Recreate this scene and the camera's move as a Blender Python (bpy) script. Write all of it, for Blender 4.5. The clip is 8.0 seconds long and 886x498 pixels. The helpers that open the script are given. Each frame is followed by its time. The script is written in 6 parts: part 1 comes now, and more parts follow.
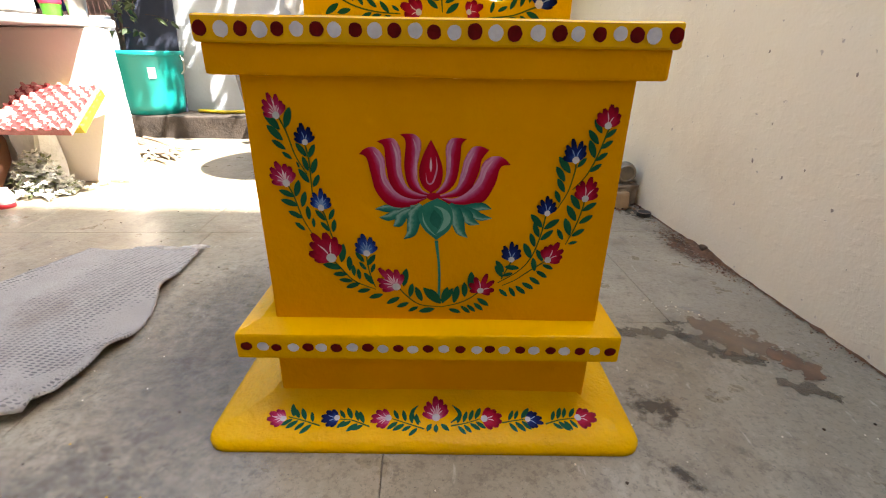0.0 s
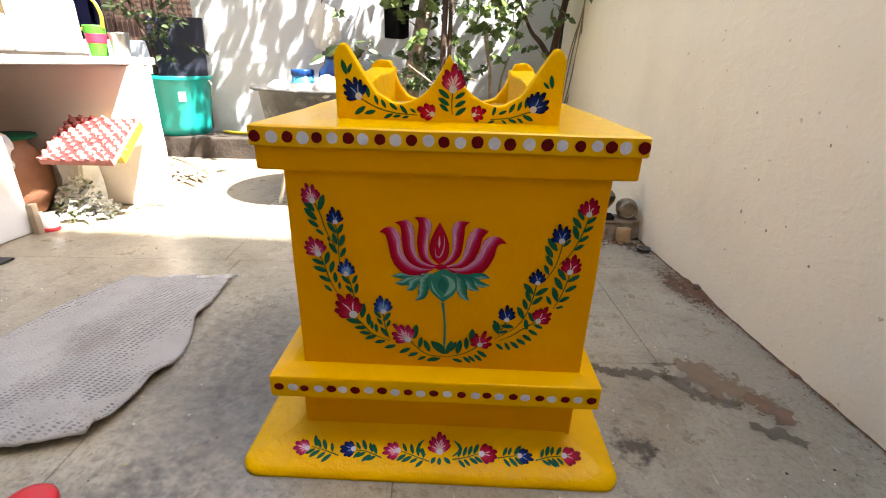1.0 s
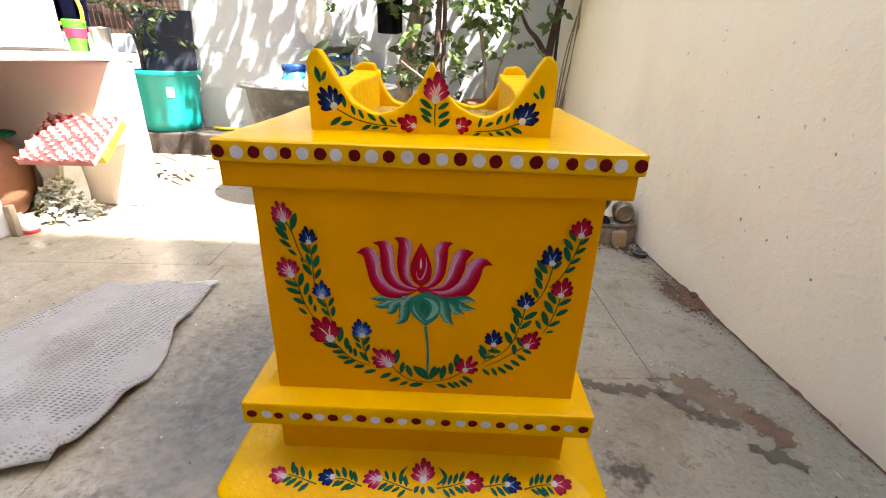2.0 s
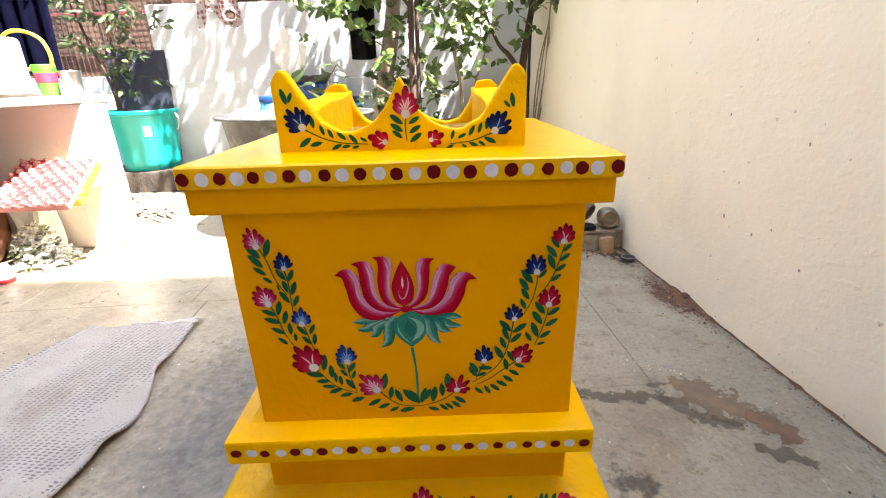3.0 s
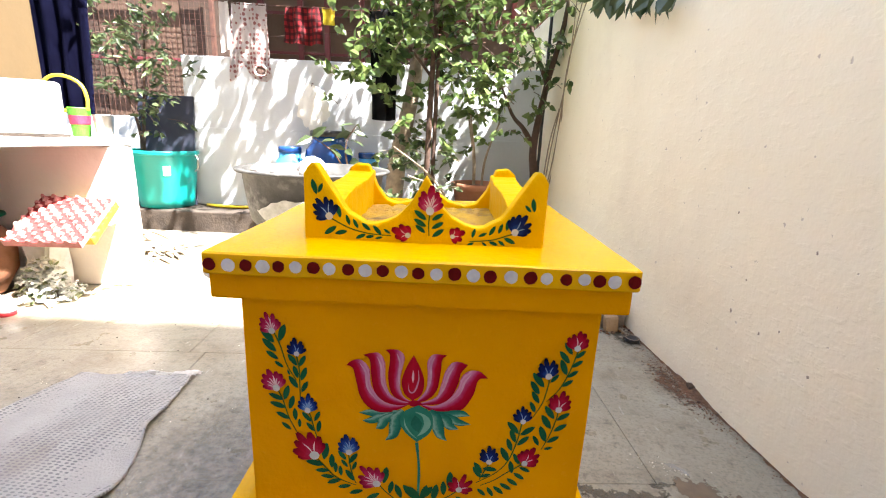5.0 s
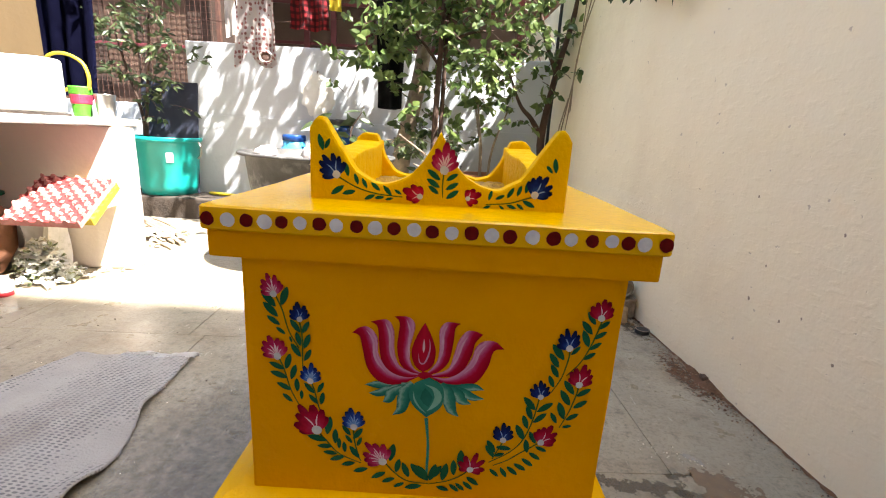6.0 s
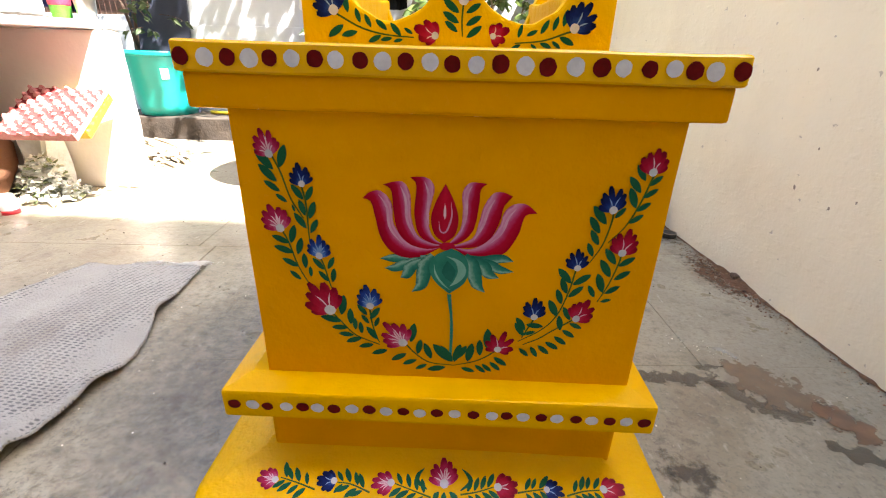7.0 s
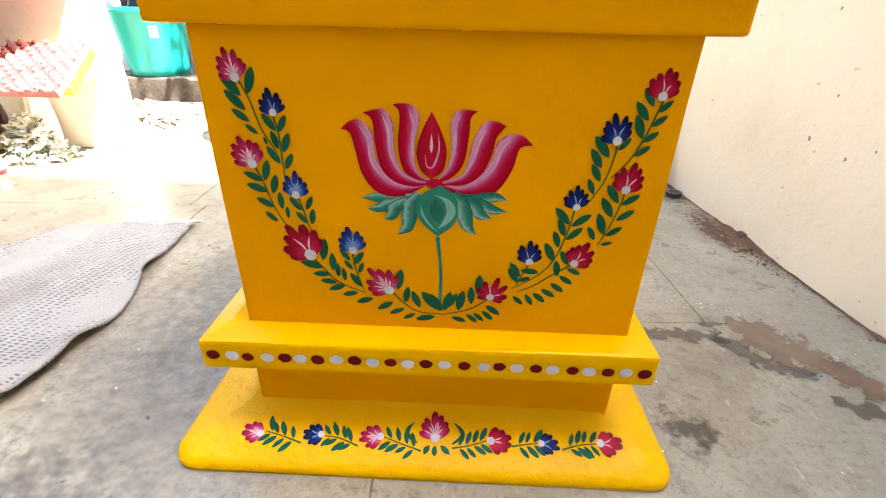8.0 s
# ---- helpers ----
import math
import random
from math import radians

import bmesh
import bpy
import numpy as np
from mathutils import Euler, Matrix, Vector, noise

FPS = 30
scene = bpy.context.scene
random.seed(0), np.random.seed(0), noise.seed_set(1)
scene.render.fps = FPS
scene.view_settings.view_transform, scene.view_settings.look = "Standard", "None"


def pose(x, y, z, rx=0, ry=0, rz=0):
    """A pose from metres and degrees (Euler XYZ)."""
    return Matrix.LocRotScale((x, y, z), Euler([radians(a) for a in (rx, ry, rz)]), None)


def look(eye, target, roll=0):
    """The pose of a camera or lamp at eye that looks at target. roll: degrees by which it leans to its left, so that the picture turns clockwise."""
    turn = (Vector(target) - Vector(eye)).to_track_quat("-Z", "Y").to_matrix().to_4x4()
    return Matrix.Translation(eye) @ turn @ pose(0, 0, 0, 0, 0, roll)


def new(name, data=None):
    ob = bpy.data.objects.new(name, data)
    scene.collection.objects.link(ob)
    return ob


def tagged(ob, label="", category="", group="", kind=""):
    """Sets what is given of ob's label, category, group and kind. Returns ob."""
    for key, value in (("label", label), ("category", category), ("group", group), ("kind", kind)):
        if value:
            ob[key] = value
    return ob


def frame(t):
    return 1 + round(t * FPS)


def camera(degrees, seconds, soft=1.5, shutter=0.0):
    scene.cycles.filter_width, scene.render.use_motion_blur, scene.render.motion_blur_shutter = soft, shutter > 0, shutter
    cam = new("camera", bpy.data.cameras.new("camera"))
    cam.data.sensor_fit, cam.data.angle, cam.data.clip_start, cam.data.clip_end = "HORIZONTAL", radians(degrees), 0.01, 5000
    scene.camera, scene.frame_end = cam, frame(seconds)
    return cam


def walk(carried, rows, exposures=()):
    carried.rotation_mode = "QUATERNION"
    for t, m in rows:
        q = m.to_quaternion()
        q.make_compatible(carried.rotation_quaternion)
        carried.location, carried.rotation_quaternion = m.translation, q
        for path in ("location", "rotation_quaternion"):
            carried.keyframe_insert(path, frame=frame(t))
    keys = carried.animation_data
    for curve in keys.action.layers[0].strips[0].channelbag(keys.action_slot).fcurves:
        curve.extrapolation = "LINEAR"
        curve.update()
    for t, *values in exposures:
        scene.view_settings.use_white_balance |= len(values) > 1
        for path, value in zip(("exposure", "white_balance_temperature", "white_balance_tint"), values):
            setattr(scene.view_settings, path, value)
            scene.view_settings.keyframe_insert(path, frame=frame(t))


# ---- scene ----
cam = camera(88.8, 8.0, soft=1.1)
PATH = [
    (0, (0.006, -0.757, 0.505), (0.015, 1.078, -0.29), 0.9),
    (0.5, (0.008, -0.774, 0.581), (-0.001, 1.067, -0.201), 1.7),
    (1, (0.012, -0.817, 0.615), (-0.032, 1.031, -0.148), 1.6),
    (1.5, (0.003, -0.828, 0.687), (-0.039, 0.997, -0.13), 2.6),
    (1.7, (0.013, -0.794, 0.666), (-0.025, 1.037, -0.137), 2.8),
    (2.8, (0.042, -0.744, 0.61), (0.048, 1.108, -0.146), -2.1),
    (3, (0.042, -0.749, 0.621), (0.052, 1.123, -0.085), -1.8),
    (3.5, (0.039, -0.74, 0.621), (0.071, 1.143, -0.051), -0.4),
    (4, (0.034, -0.737, 0.637), (0.064, 1.157, -0.005), 0.6),
    (4.5, (0.028, -0.738, 0.656), (0.051, 1.169, 0.056), 1.7),
    (4.7, (0.025, -0.74, 0.679), (0.04, 1.182, 0.126), 2.1),
    (5.8, (0.012, -0.727, 0.653), (0.009, 1.222, 0.203), 3.3),
    (6, (0.009, -0.714, 0.626), (0.006, 1.222, 0.124), 3.4),
    (6.5, (0.005, -0.693, 0.577), (-0.017, 1.2, -0.067), 2.6),
    (7, (0.002, -0.67, 0.534), (-0.04, 1.162, -0.267), 1.6),
    (7.5, (0.013, -0.66, 0.508), (-0.037, 1.151, -0.34), 1.9),
    (8, (0.017, -0.649, 0.491), (-0.031, 1.127, -0.428), 1.4),
]
EXPOSURES = [(0, 2.95, 7000, 9), (1.5, 3.03, 6950, 9), (3.0, 3.52, 6800, 9), (3.5, 3.55, 6800, 9), (4.7, 3.50, 6700, 9), (5.8, 2.88, 6900, 9), (6.5, 3.02, 6900, 9), (7.2, 3.48, 6950, 8), (8, 3.92, 6900, 7)]
walk(cam, [(t, look(eye, target, roll)) for t, eye, target, roll in PATH], EXPOSURES)


# ---- world, sun, exposure ----
SUN_FROM = Vector((0.50, -0.30, 1.0)).normalized()
world = bpy.data.worlds.new("sky")
world.use_nodes = True
scene.world = world
sky = world.node_tree.nodes.new("ShaderNodeTexSky")
sky.sky_type, sky.sun_disc = "NISHITA", False
sky.air_density, sky.dust_density, sky.ozone_density = 1.0, 2.0, 0.6
sky.sun_elevation = math.asin(SUN_FROM.z)
sky.sun_rotation = math.atan2(SUN_FROM.x, SUN_FROM.y)
world.node_tree.links.new(sky.outputs[0], world.node_tree.nodes["Background"].inputs[0])
world.node_tree.nodes["Background"].inputs[1].default_value = 0.145
sun_data = bpy.data.lights.new("sun", "SUN")
sun_data.energy, sun_data.angle, sun_data.color = 4.8, radians(0.6), (1.0, 0.975, 0.95)
sun = new("sun", sun_data)
sun.matrix_world = look(SUN_FROM * 20, (0, 0, 0))


# ---- materials ----
def material(name, one, two, scale=8.0, rough=0.6, bump=0.2, fine=60.0, metal=0.0, coat=0.0, third=None, stain=1.5, spec=0.5, depth=0.01, rvar=0.1, grain=5.0):
    """A surface with two scales of colour change, fine relief and uneven gloss."""
    m = bpy.data.materials.new(name)
    m.use_nodes = True
    nt = m.node_tree
    b = nt.nodes["Principled BSDF"]
    co = nt.nodes.new("ShaderNodeTexCoord")

    def noise_node(s, detail=4.0, r=0.55):
        n = nt.nodes.new("ShaderNodeTexNoise")
        n.inputs["Scale"].default_value, n.inputs["Detail"].default_value, n.inputs["Roughness"].default_value = s, detail, r
        nt.links.new(co.outputs["Object"], n.inputs["Vector"])
        return n

    def mixed(fac, a, c, lo=0.35, hi=0.65):
        ramp = nt.nodes.new("ShaderNodeMapRange")
        ramp.inputs[1].default_value, ramp.inputs[2].default_value = lo, hi
        nt.links.new(fac, ramp.inputs[0])
        mx = nt.nodes.new("ShaderNodeMix")
        mx.data_type = "RGBA"
        nt.links.new(ramp.outputs[0], mx.inputs[0])
        for src, socket in ((a, mx.inputs[6]), (c, mx.inputs[7])):
            if isinstance(src, tuple):
                socket.default_value = (*src, 1)
            else:
                nt.links.new(src, socket)
        return mx.outputs[2]

    big = noise_node(scale)
    colour = mixed(big.outputs[0], one, two)
    if third:
        st = noise_node(stain, 6.0, 0.65)
        colour = mixed(st.outputs[0], colour, third, 0.55, 0.72)
    nt.links.new(colour, b.inputs["Base Color"])
    fin = noise_node(fine, grain, 0.6)
    mr = nt.nodes.new("ShaderNodeMapRange")
    mr.inputs[3].default_value, mr.inputs[4].default_value = max(0.02, rough - rvar), min(1.0, rough + rvar)
    nt.links.new(fin.outputs[0], mr.inputs[0])
    nt.links.new(mr.outputs[0], b.inputs["Roughness"])
    b.inputs["Metallic"].default_value = metal
    b.inputs["Coat Weight"].default_value = coat
    b.inputs["Coat Roughness"].default_value = 0.12
    b.inputs["Specular IOR Level"].default_value = spec
    if bump:
        bp = nt.nodes.new("ShaderNodeBump")
        bp.inputs["Strength"].default_value, bp.inputs["Distance"].default_value = bump, depth
        nt.links.new(fin.outputs[0], bp.inputs["Height"])
        nt.links.new(bp.outputs[0], b.inputs["Normal"])
    return m


def paint(name, stops, along="u", rough=0.35, mottle=0.6):
    """Brushed paint whose colour runs across (u) or along (v) the stroke."""
    m = bpy.data.materials.new(name)
    m.use_nodes = True
    nt = m.node_tree
    b = nt.nodes["Principled BSDF"]
    co = nt.nodes.new("ShaderNodeTexCoord")
    sep = nt.nodes.new("ShaderNodeSeparateXYZ")
    nt.links.new(co.outputs["UV"], sep.inputs[0])
    n = nt.nodes.new("ShaderNodeTexNoise")
    n.inputs["Scale"].default_value, n.inputs["Detail"].default_value = 190.0, 4.0
    nt.links.new(co.outputs["Object"], n.inputs["Vector"])
    add = nt.nodes.new("ShaderNodeMath")
    add.operation = "MULTIPLY_ADD"
    add.inputs[1].default_value = mottle
    nt.links.new(n.outputs[0], add.inputs[0])
    nt.links.new(sep.outputs[0 if along == "u" else 1], add.inputs[2])
    sub = nt.nodes.new("ShaderNodeMath")
    sub.operation = "SUBTRACT"
    sub.inputs[1].default_value = mottle / 2
    nt.links.new(add.outputs[0], sub.inputs[0])
    ramp = nt.nodes.new("ShaderNodeValToRGB")
    el = ramp.color_ramp.elements
    while len(el) < len(stops):
        el.new(0.5)
    for e, (pos, c) in zip(el, stops):
        e.position, e.color = pos, (*c, 1)
    nt.links.new(sub.outputs[0], ramp.inputs[0])
    nt.links.new(ramp.outputs[0], b.inputs["Base Color"])
    b.inputs["Roughness"].default_value = rough
    b.inputs["Specular IOR Level"].default_value = 0.05
    return m


def stone_floor():
    """Worn grey slabs: soft clouds, brown blotches, pale scuffs and dark specks, alike across the joints."""
    m = bpy.data.materials.new("grey stone slab")
    m.use_nodes = True
    nt = m.node_tree
    b = nt.nodes["Principled BSDF"]
    geo = nt.nodes.new("ShaderNodeNewGeometry")
    info = nt.nodes.new("ShaderNodeObjectInfo")

    def layer(prev, scale, detail, rough, lo, hi, colour, strength, stretch=(1, 1, 1)):
        mp = nt.nodes.new("ShaderNodeMapping")
        mp.inputs["Scale"].default_value = stretch
        mp.inputs["Rotation"].default_value = (0, 0, 0.5 if stretch != (1, 1, 1) else 0)
        nt.links.new(geo.outputs["Position"], mp.inputs[0])
        n = nt.nodes.new("ShaderNodeTexNoise")
        n.inputs["Scale"].default_value, n.inputs["Detail"].default_value, n.inputs["Roughness"].default_value = scale, detail, rough
        nt.links.new(mp.outputs[0], n.inputs["Vector"])
        r = nt.nodes.new("ShaderNodeMapRange")
        r.inputs[1].default_value, r.inputs[2].default_value, r.inputs[4].default_value = lo, hi, strength
        nt.links.new(n.outputs[0], r.inputs[0])
        mx = nt.nodes.new("ShaderNodeMix")
        mx.data_type = "RGBA"
        nt.links.new(r.outputs[0], mx.inputs[0])
        if isinstance(prev, tuple):
            mx.inputs[6].default_value = (*prev, 1)
        else:
            nt.links.new(prev, mx.inputs[6])
        mx.inputs[7].default_value = (*colour, 1)
        return mx.outputs[2], n

    c, _ = layer((0.365, 0.315, 0.232), 2.2, 5, 0.6, 0.38, 0.66, (0.237, 0.203, 0.147), 0.75)
    c, _ = layer(c, 5.5, 6, 0.65, 0.52, 0.70, (0.363, 0.316, 0.241), 0.85)
    c, _ = layer(c, 3.3, 5, 0.65, 0.53, 0.68, (0.204, 0.154, 0.097), 0.7)
    c, _ = layer(c, 11, 7, 0.72, 0.52, 0.66, (0.165, 0.136, 0.097), 0.55)
    c, _ = layer(c, 9, 7, 0.72, 0.60, 0.72, (0.460, 0.399, 0.308), 0.8, (1, 0.6, 1))
    c, _ = layer(c, 26, 5, 0.7, 0.56, 0.70, (0.116, 0.097, 0.074), 0.8)
    c, _ = layer(c, 60, 3, 0.6, 0.66, 0.74, (0.508, 0.464, 0.391), 0.7, (1, 0.25, 1))
    c, _ = layer(c, 110, 4, 0.7, 0.50, 0.64, (0.157, 0.134, 0.099), 0.55)
    c, _ = layer(c, 95, 4, 0.7, 0.56, 0.68, (0.436, 0.381, 0.302), 0.5)
    c, fine = layer(c, 190, 3, 0.6, 0.62, 0.70, (0.091, 0.079, 0.061), 0.7)
    tint = nt.nodes.new("ShaderNodeMix")
    tint.data_type = "RGBA"
    tint.blend_type = "MULTIPLY"
    mr = nt.nodes.new("ShaderNodeMapRange")
    mr.inputs[3].default_value, mr.inputs[4].default_value = 0.0, 0.18
    nt.links.new(info.outputs["Random"], mr.inputs[0])
    nt.links.new(mr.outputs[0], tint.inputs[0])
    nt.links.new(c, tint.inputs[6])
    tint.inputs[7].default_value = (0.6, 0.58, 0.55, 1)
    nt.links.new(tint.outputs[2], b.inputs["Base Color"])
    _, wear = layer((0, 0, 0), 7, 5, 0.6, 0, 1, (0, 0, 0), 0)
    rr = nt.nodes.new("ShaderNodeMapRange")
    rr.inputs[1].default_value, rr.inputs[2].default_value, rr.inputs[3].default_value, rr.inputs[4].default_value = 0.3, 0.7, 0.22, 0.52
    nt.links.new(wear.outputs[0], rr.inputs[0])
    nt.links.new(rr.outputs[0], b.inputs["Roughness"])
    rel = nt.nodes.new("ShaderNodeTexNoise")
    rel.inputs["Scale"].default_value, rel.inputs["Detail"].default_value = 38, 6
    nt.links.new(geo.outputs["Position"], rel.inputs["Vector"])
    bp = nt.nodes.new("ShaderNodeBump")
    bp.inputs["Strength"].default_value, bp.inputs["Distance"].default_value = 0.35, 0.006
    nt.links.new(rel.outputs[0], bp.inputs["Height"])
    nt.links.new(bp.outputs[0], b.inputs["Normal"])
    return m


def stain_film(name, one, two, rim, rough, cover=0.9, ragged=0.6, fade=0.06):
    """A thin dried film with a ragged rim and a darker tide line."""
    m = material(name, one, two, 30, rough, 0.3, 70, depth=0.004)
    nt = m.node_tree
    geo = nt.nodes.new("ShaderNodeNewGeometry")
    uvn = nt.nodes.new("ShaderNodeTexCoord")
    sep = nt.nodes.new("ShaderNodeSeparateXYZ")
    nt.links.new(uvn.outputs["UV"], sep.inputs[0])
    n = nt.nodes.new("ShaderNodeTexNoise")
    n.inputs["Scale"].default_value, n.inputs["Detail"].default_value, n.inputs["Roughness"].default_value = 42, 7, 0.62
    nt.links.new(geo.outputs["Position"], n.inputs["Vector"])
    add = nt.nodes.new("ShaderNodeMath")
    add.operation = "MULTIPLY_ADD"
    add.inputs[1].default_value = 3.2 * ragged
    nt.links.new(n.outputs[0], add.inputs[0])
    inv = nt.nodes.new("ShaderNodeMath")
    inv.operation = "SUBTRACT"
    inv.inputs[0].default_value = 1.0 - 1.6 * ragged
    nt.links.new(sep.outputs[0], inv.inputs[1])
    nt.links.new(inv.outputs[0], add.inputs[2])
    mr = nt.nodes.new("ShaderNodeMapRange")
    mr.inputs[1].default_value, mr.inputs[2].default_value, mr.inputs[4].default_value = 0.28, 0.28 + fade, cover
    nt.links.new(add.outputs[0], mr.inputs[0])
    b = nt.nodes["Principled BSDF"]
    nt.links.new(mr.outputs[0], b.inputs["Alpha"])
    tide = nt.nodes.new("ShaderNodeMapRange")
    tide.inputs[1].default_value, tide.inputs[2].default_value = 0.32, 0.46
    nt.links.new(add.outputs[0], tide.inputs[0])
    mx = nt.nodes.new("ShaderNodeMix")
    mx.data_type = "RGBA"
    mx.inputs[6].default_value = (*rim, 1)
    nt.links.new(b.inputs["Base Color"].links[0].from_socket, mx.inputs[7])
    nt.links.new(tide.outputs[0], mx.inputs[0])
    nt.links.new(mx.outputs[2], b.inputs["Base Color"])
    return m


def rough_plaster():
    """Limewash over trowelled plaster: lumps, drag marks, pits and faint grey grime."""
    m = material("cream limewash on rough plaster", (0.873, 0.793, 0.619), (0.843, 0.752, 0.579), 2.2, 0.8, 0.0, 30, third=(0.782, 0.692, 0.533), stain=1.6)
    nt = m.node_tree
    b = nt.nodes["Principled BSDF"]
    co = nt.nodes.new("ShaderNodeTexCoord")

    def height(scale, detail, lo, hi, strength, dist, prev, stretch=(1, 1, 1)):
        mp = nt.nodes.new("ShaderNodeMapping")
        mp.inputs["Scale"].default_value = stretch
        mp.inputs["Rotation"].default_value = (0.6 if stretch != (1, 1, 1) else 0, 0, 0)
        nt.links.new(co.outputs["Object"], mp.inputs[0])
        n = nt.nodes.new("ShaderNodeTexNoise")
        n.inputs["Scale"].default_value, n.inputs["Detail"].default_value = scale, detail
        nt.links.new(mp.outputs[0], n.inputs["Vector"])
        r = nt.nodes.new("ShaderNodeMapRange")
        r.inputs[1].default_value, r.inputs[2].default_value = lo, hi
        nt.links.new(n.outputs[0], r.inputs[0])
        bp = nt.nodes.new("ShaderNodeBump")
        bp.inputs["Strength"].default_value, bp.inputs["Distance"].default_value = strength, dist
        nt.links.new(r.outputs[0], bp.inputs["Height"])
        if prev:
            nt.links.new(prev, bp.inputs["Normal"])
        return bp.outputs[0], r.outputs[0]

    h, _ = height(5, 6, 0.25, 0.75, 0.3, 0.014, None)
    h, _ = height(26, 5, 0.54, 0.78, 0.22, 0.005, h, (1, 1, 2.2))
    h, pit = height(40, 3, 0.735, 0.70, 0.5, 0.004, h)
    h, _ = height(120, 3, 0.3, 0.7, 0.15, 0.002, h)
    nt.links.new(h, b.inputs["Normal"])
    mx = nt.nodes.new("ShaderNodeMix")
    mx.data_type = "RGBA"
    nt.links.new(b.inputs["Base Color"].links[0].from_socket, mx.inputs[7])
    mx.inputs[6].default_value = (0.60, 0.52, 0.42, 1)
    nt.links.new(pit, mx.inputs[0])
    nt.links.new(mx.outputs[2], b.inputs["Base Color"])
    return m


M = {}
M["plaster_wall"] = rough_plaster()
# Skylight is put into the colour: lemon on cap, ledge, plinth, crown; fronts amber.
M["yellow"] = material("yellow enamel", (0.75, 0.325, 0.0), (0.70, 0.295, 0.0), 7, 0.24, 0.35, 85, depth=0.005, spec=0.07, rvar=0.12, grain=3.0)
M["yellow_gloss_lit"] = material("glossy sky-lit yellow enamel", (0.76, 0.41, 0.0), (0.71, 0.375, 0.0), 7, 0.10, 0.75, 52, depth=0.006, spec=0.14, rvar=0.07, grain=5.0)
M["yellow_lit"] = material("sky-lit yellow enamel", (0.76, 0.41, 0.0), (0.715, 0.375, 0.0), 7, 0.20, 0.4, 80, depth=0.005, spec=0.06, rvar=0.08, grain=3.0)
M["yellow_rough_lit"] = material("brushed sky-lit yellow enamel on rough plaster", (0.80, 0.46, 0.0), (0.76, 0.42, 0.0), 8, 0.46, 0.6, 42, depth=0.008, spec=0.08, rvar=0.08)
M["yellow_cap_lit"] = material("polished sky-lit yellow enamel", (0.76, 0.41, 0.0), (0.715, 0.375, 0.0), 7, 0.22, 0.25, 70, depth=0.004, spec=0.26, rvar=0.06, grain=3.0)
M["white_dot"] = material("white poster paint", (0.60, 0.59, 0.63), (0.50, 0.485, 0.54), 90, 0.45, 0.3, 200, depth=0.002, spec=0.05)
M["pale_pink"] = material("pale pink paint", (0.74, 0.52, 0.60), (0.66, 0.40, 0.50), 90, 0.45, 0.3, 200, depth=0.002, spec=0.05)
M["pale_blue"] = material("pale blue paint", (0.28, 0.40, 0.66), (0.14, 0.26, 0.56), 90, 0.45, 0.3, 200, depth=0.002, spec=0.05)
M["maroon"] = material("maroon poster paint", (0.13, 0.005, 0.006), (0.09, 0.004, 0.004), 90, 0.4, 0.3, 200, depth=0.002, spec=0.05)
M["floor"] = stone_floor()
M["damp"] = stain_film("faintly darkened stone", (0.075, 0.056, 0.036), (0.10, 0.077, 0.052), (0.09, 0.07, 0.048), 0.42, 0.75, 1.1, 0.6)
M["watermark_shade"] = stain_film("grey water-marked and shaded stone", (0.165, 0.152, 0.132), (0.205, 0.190, 0.166), (0.185, 0.170, 0.148), 0.38, 0.60, 0.45, 0.9)
M["joint"] = material("cement joint", (0.185, 0.16, 0.125), (0.12, 0.105, 0.082), 9, 0.8, 0.5, 90)
M["wet"] = stain_film("damp stone", (0.09, 0.070, 0.048), (0.12, 0.094, 0.066), (0.075, 0.058, 0.04), 0.42, 0.60, 1.25, 0.12)
M["redmud"] = stain_film("dried red mud film", (0.25, 0.130, 0.070), (0.15, 0.082, 0.047), (0.09, 0.052, 0.032), 0.6, 0.72, 0.9, 0.12)
M["scuff"] = stain_film("dried whitewash splash", (0.62, 0.58, 0.52), (0.52, 0.48, 0.42), (0.50, 0.46, 0.40), 0.7, 0.45, 2.8, 0.25)
M["mudstain"] = stain_film("dried mud film", (0.27, 0.172, 0.098), (0.175, 0.115, 0.068), (0.10, 0.066, 0.040), 0.6, 0.72, 1.25, 0.14)
M["soilfilm"] = stain_film("strewn red soil", (0.20, 0.098, 0.052), (0.13, 0.070, 0.040), (0.18, 0.108, 0.066), 0.95, 0.9, 1.1, 0.5)
M["cream"] = material("cream limewash plaster", (0.875, 0.79, 0.645), (0.845, 0.755, 0.61), 2.5, 0.8, 0.4, 13, grain=9.0, depth=0.008, third=(0.74, 0.66, 0.53), stain=1.2)
M["chip"] = material("bare plaster chip", (0.36, 0.29, 0.22), (0.26, 0.21, 0.16), 40, 0.9, 0.3, 90)
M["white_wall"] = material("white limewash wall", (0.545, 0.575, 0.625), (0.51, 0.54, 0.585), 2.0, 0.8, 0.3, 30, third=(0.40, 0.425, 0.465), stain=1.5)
M["counter"] = material("white painted plaster", (0.75, 0.75, 0.76), (0.69, 0.67, 0.66), 3.0, 0.75, 0.3, 30, third=(0.62, 0.50, 0.42), stain=2.0)
M["pink"] = material("faded pink plaster", (0.86, 0.78, 0.71), (0.82, 0.73, 0.66), 3.0, 0.8, 0.3, 30)
M["slab"] = material("worn stone counter edge", (0.44, 0.42, 0.40), (0.27, 0.255, 0.24), 9, 0.6, 0.4, 50)
M["brick"] = material("old brick", (0.33, 0.15, 0.095), (0.25, 0.11, 0.07), 12, 0.85, 0.6, 70)
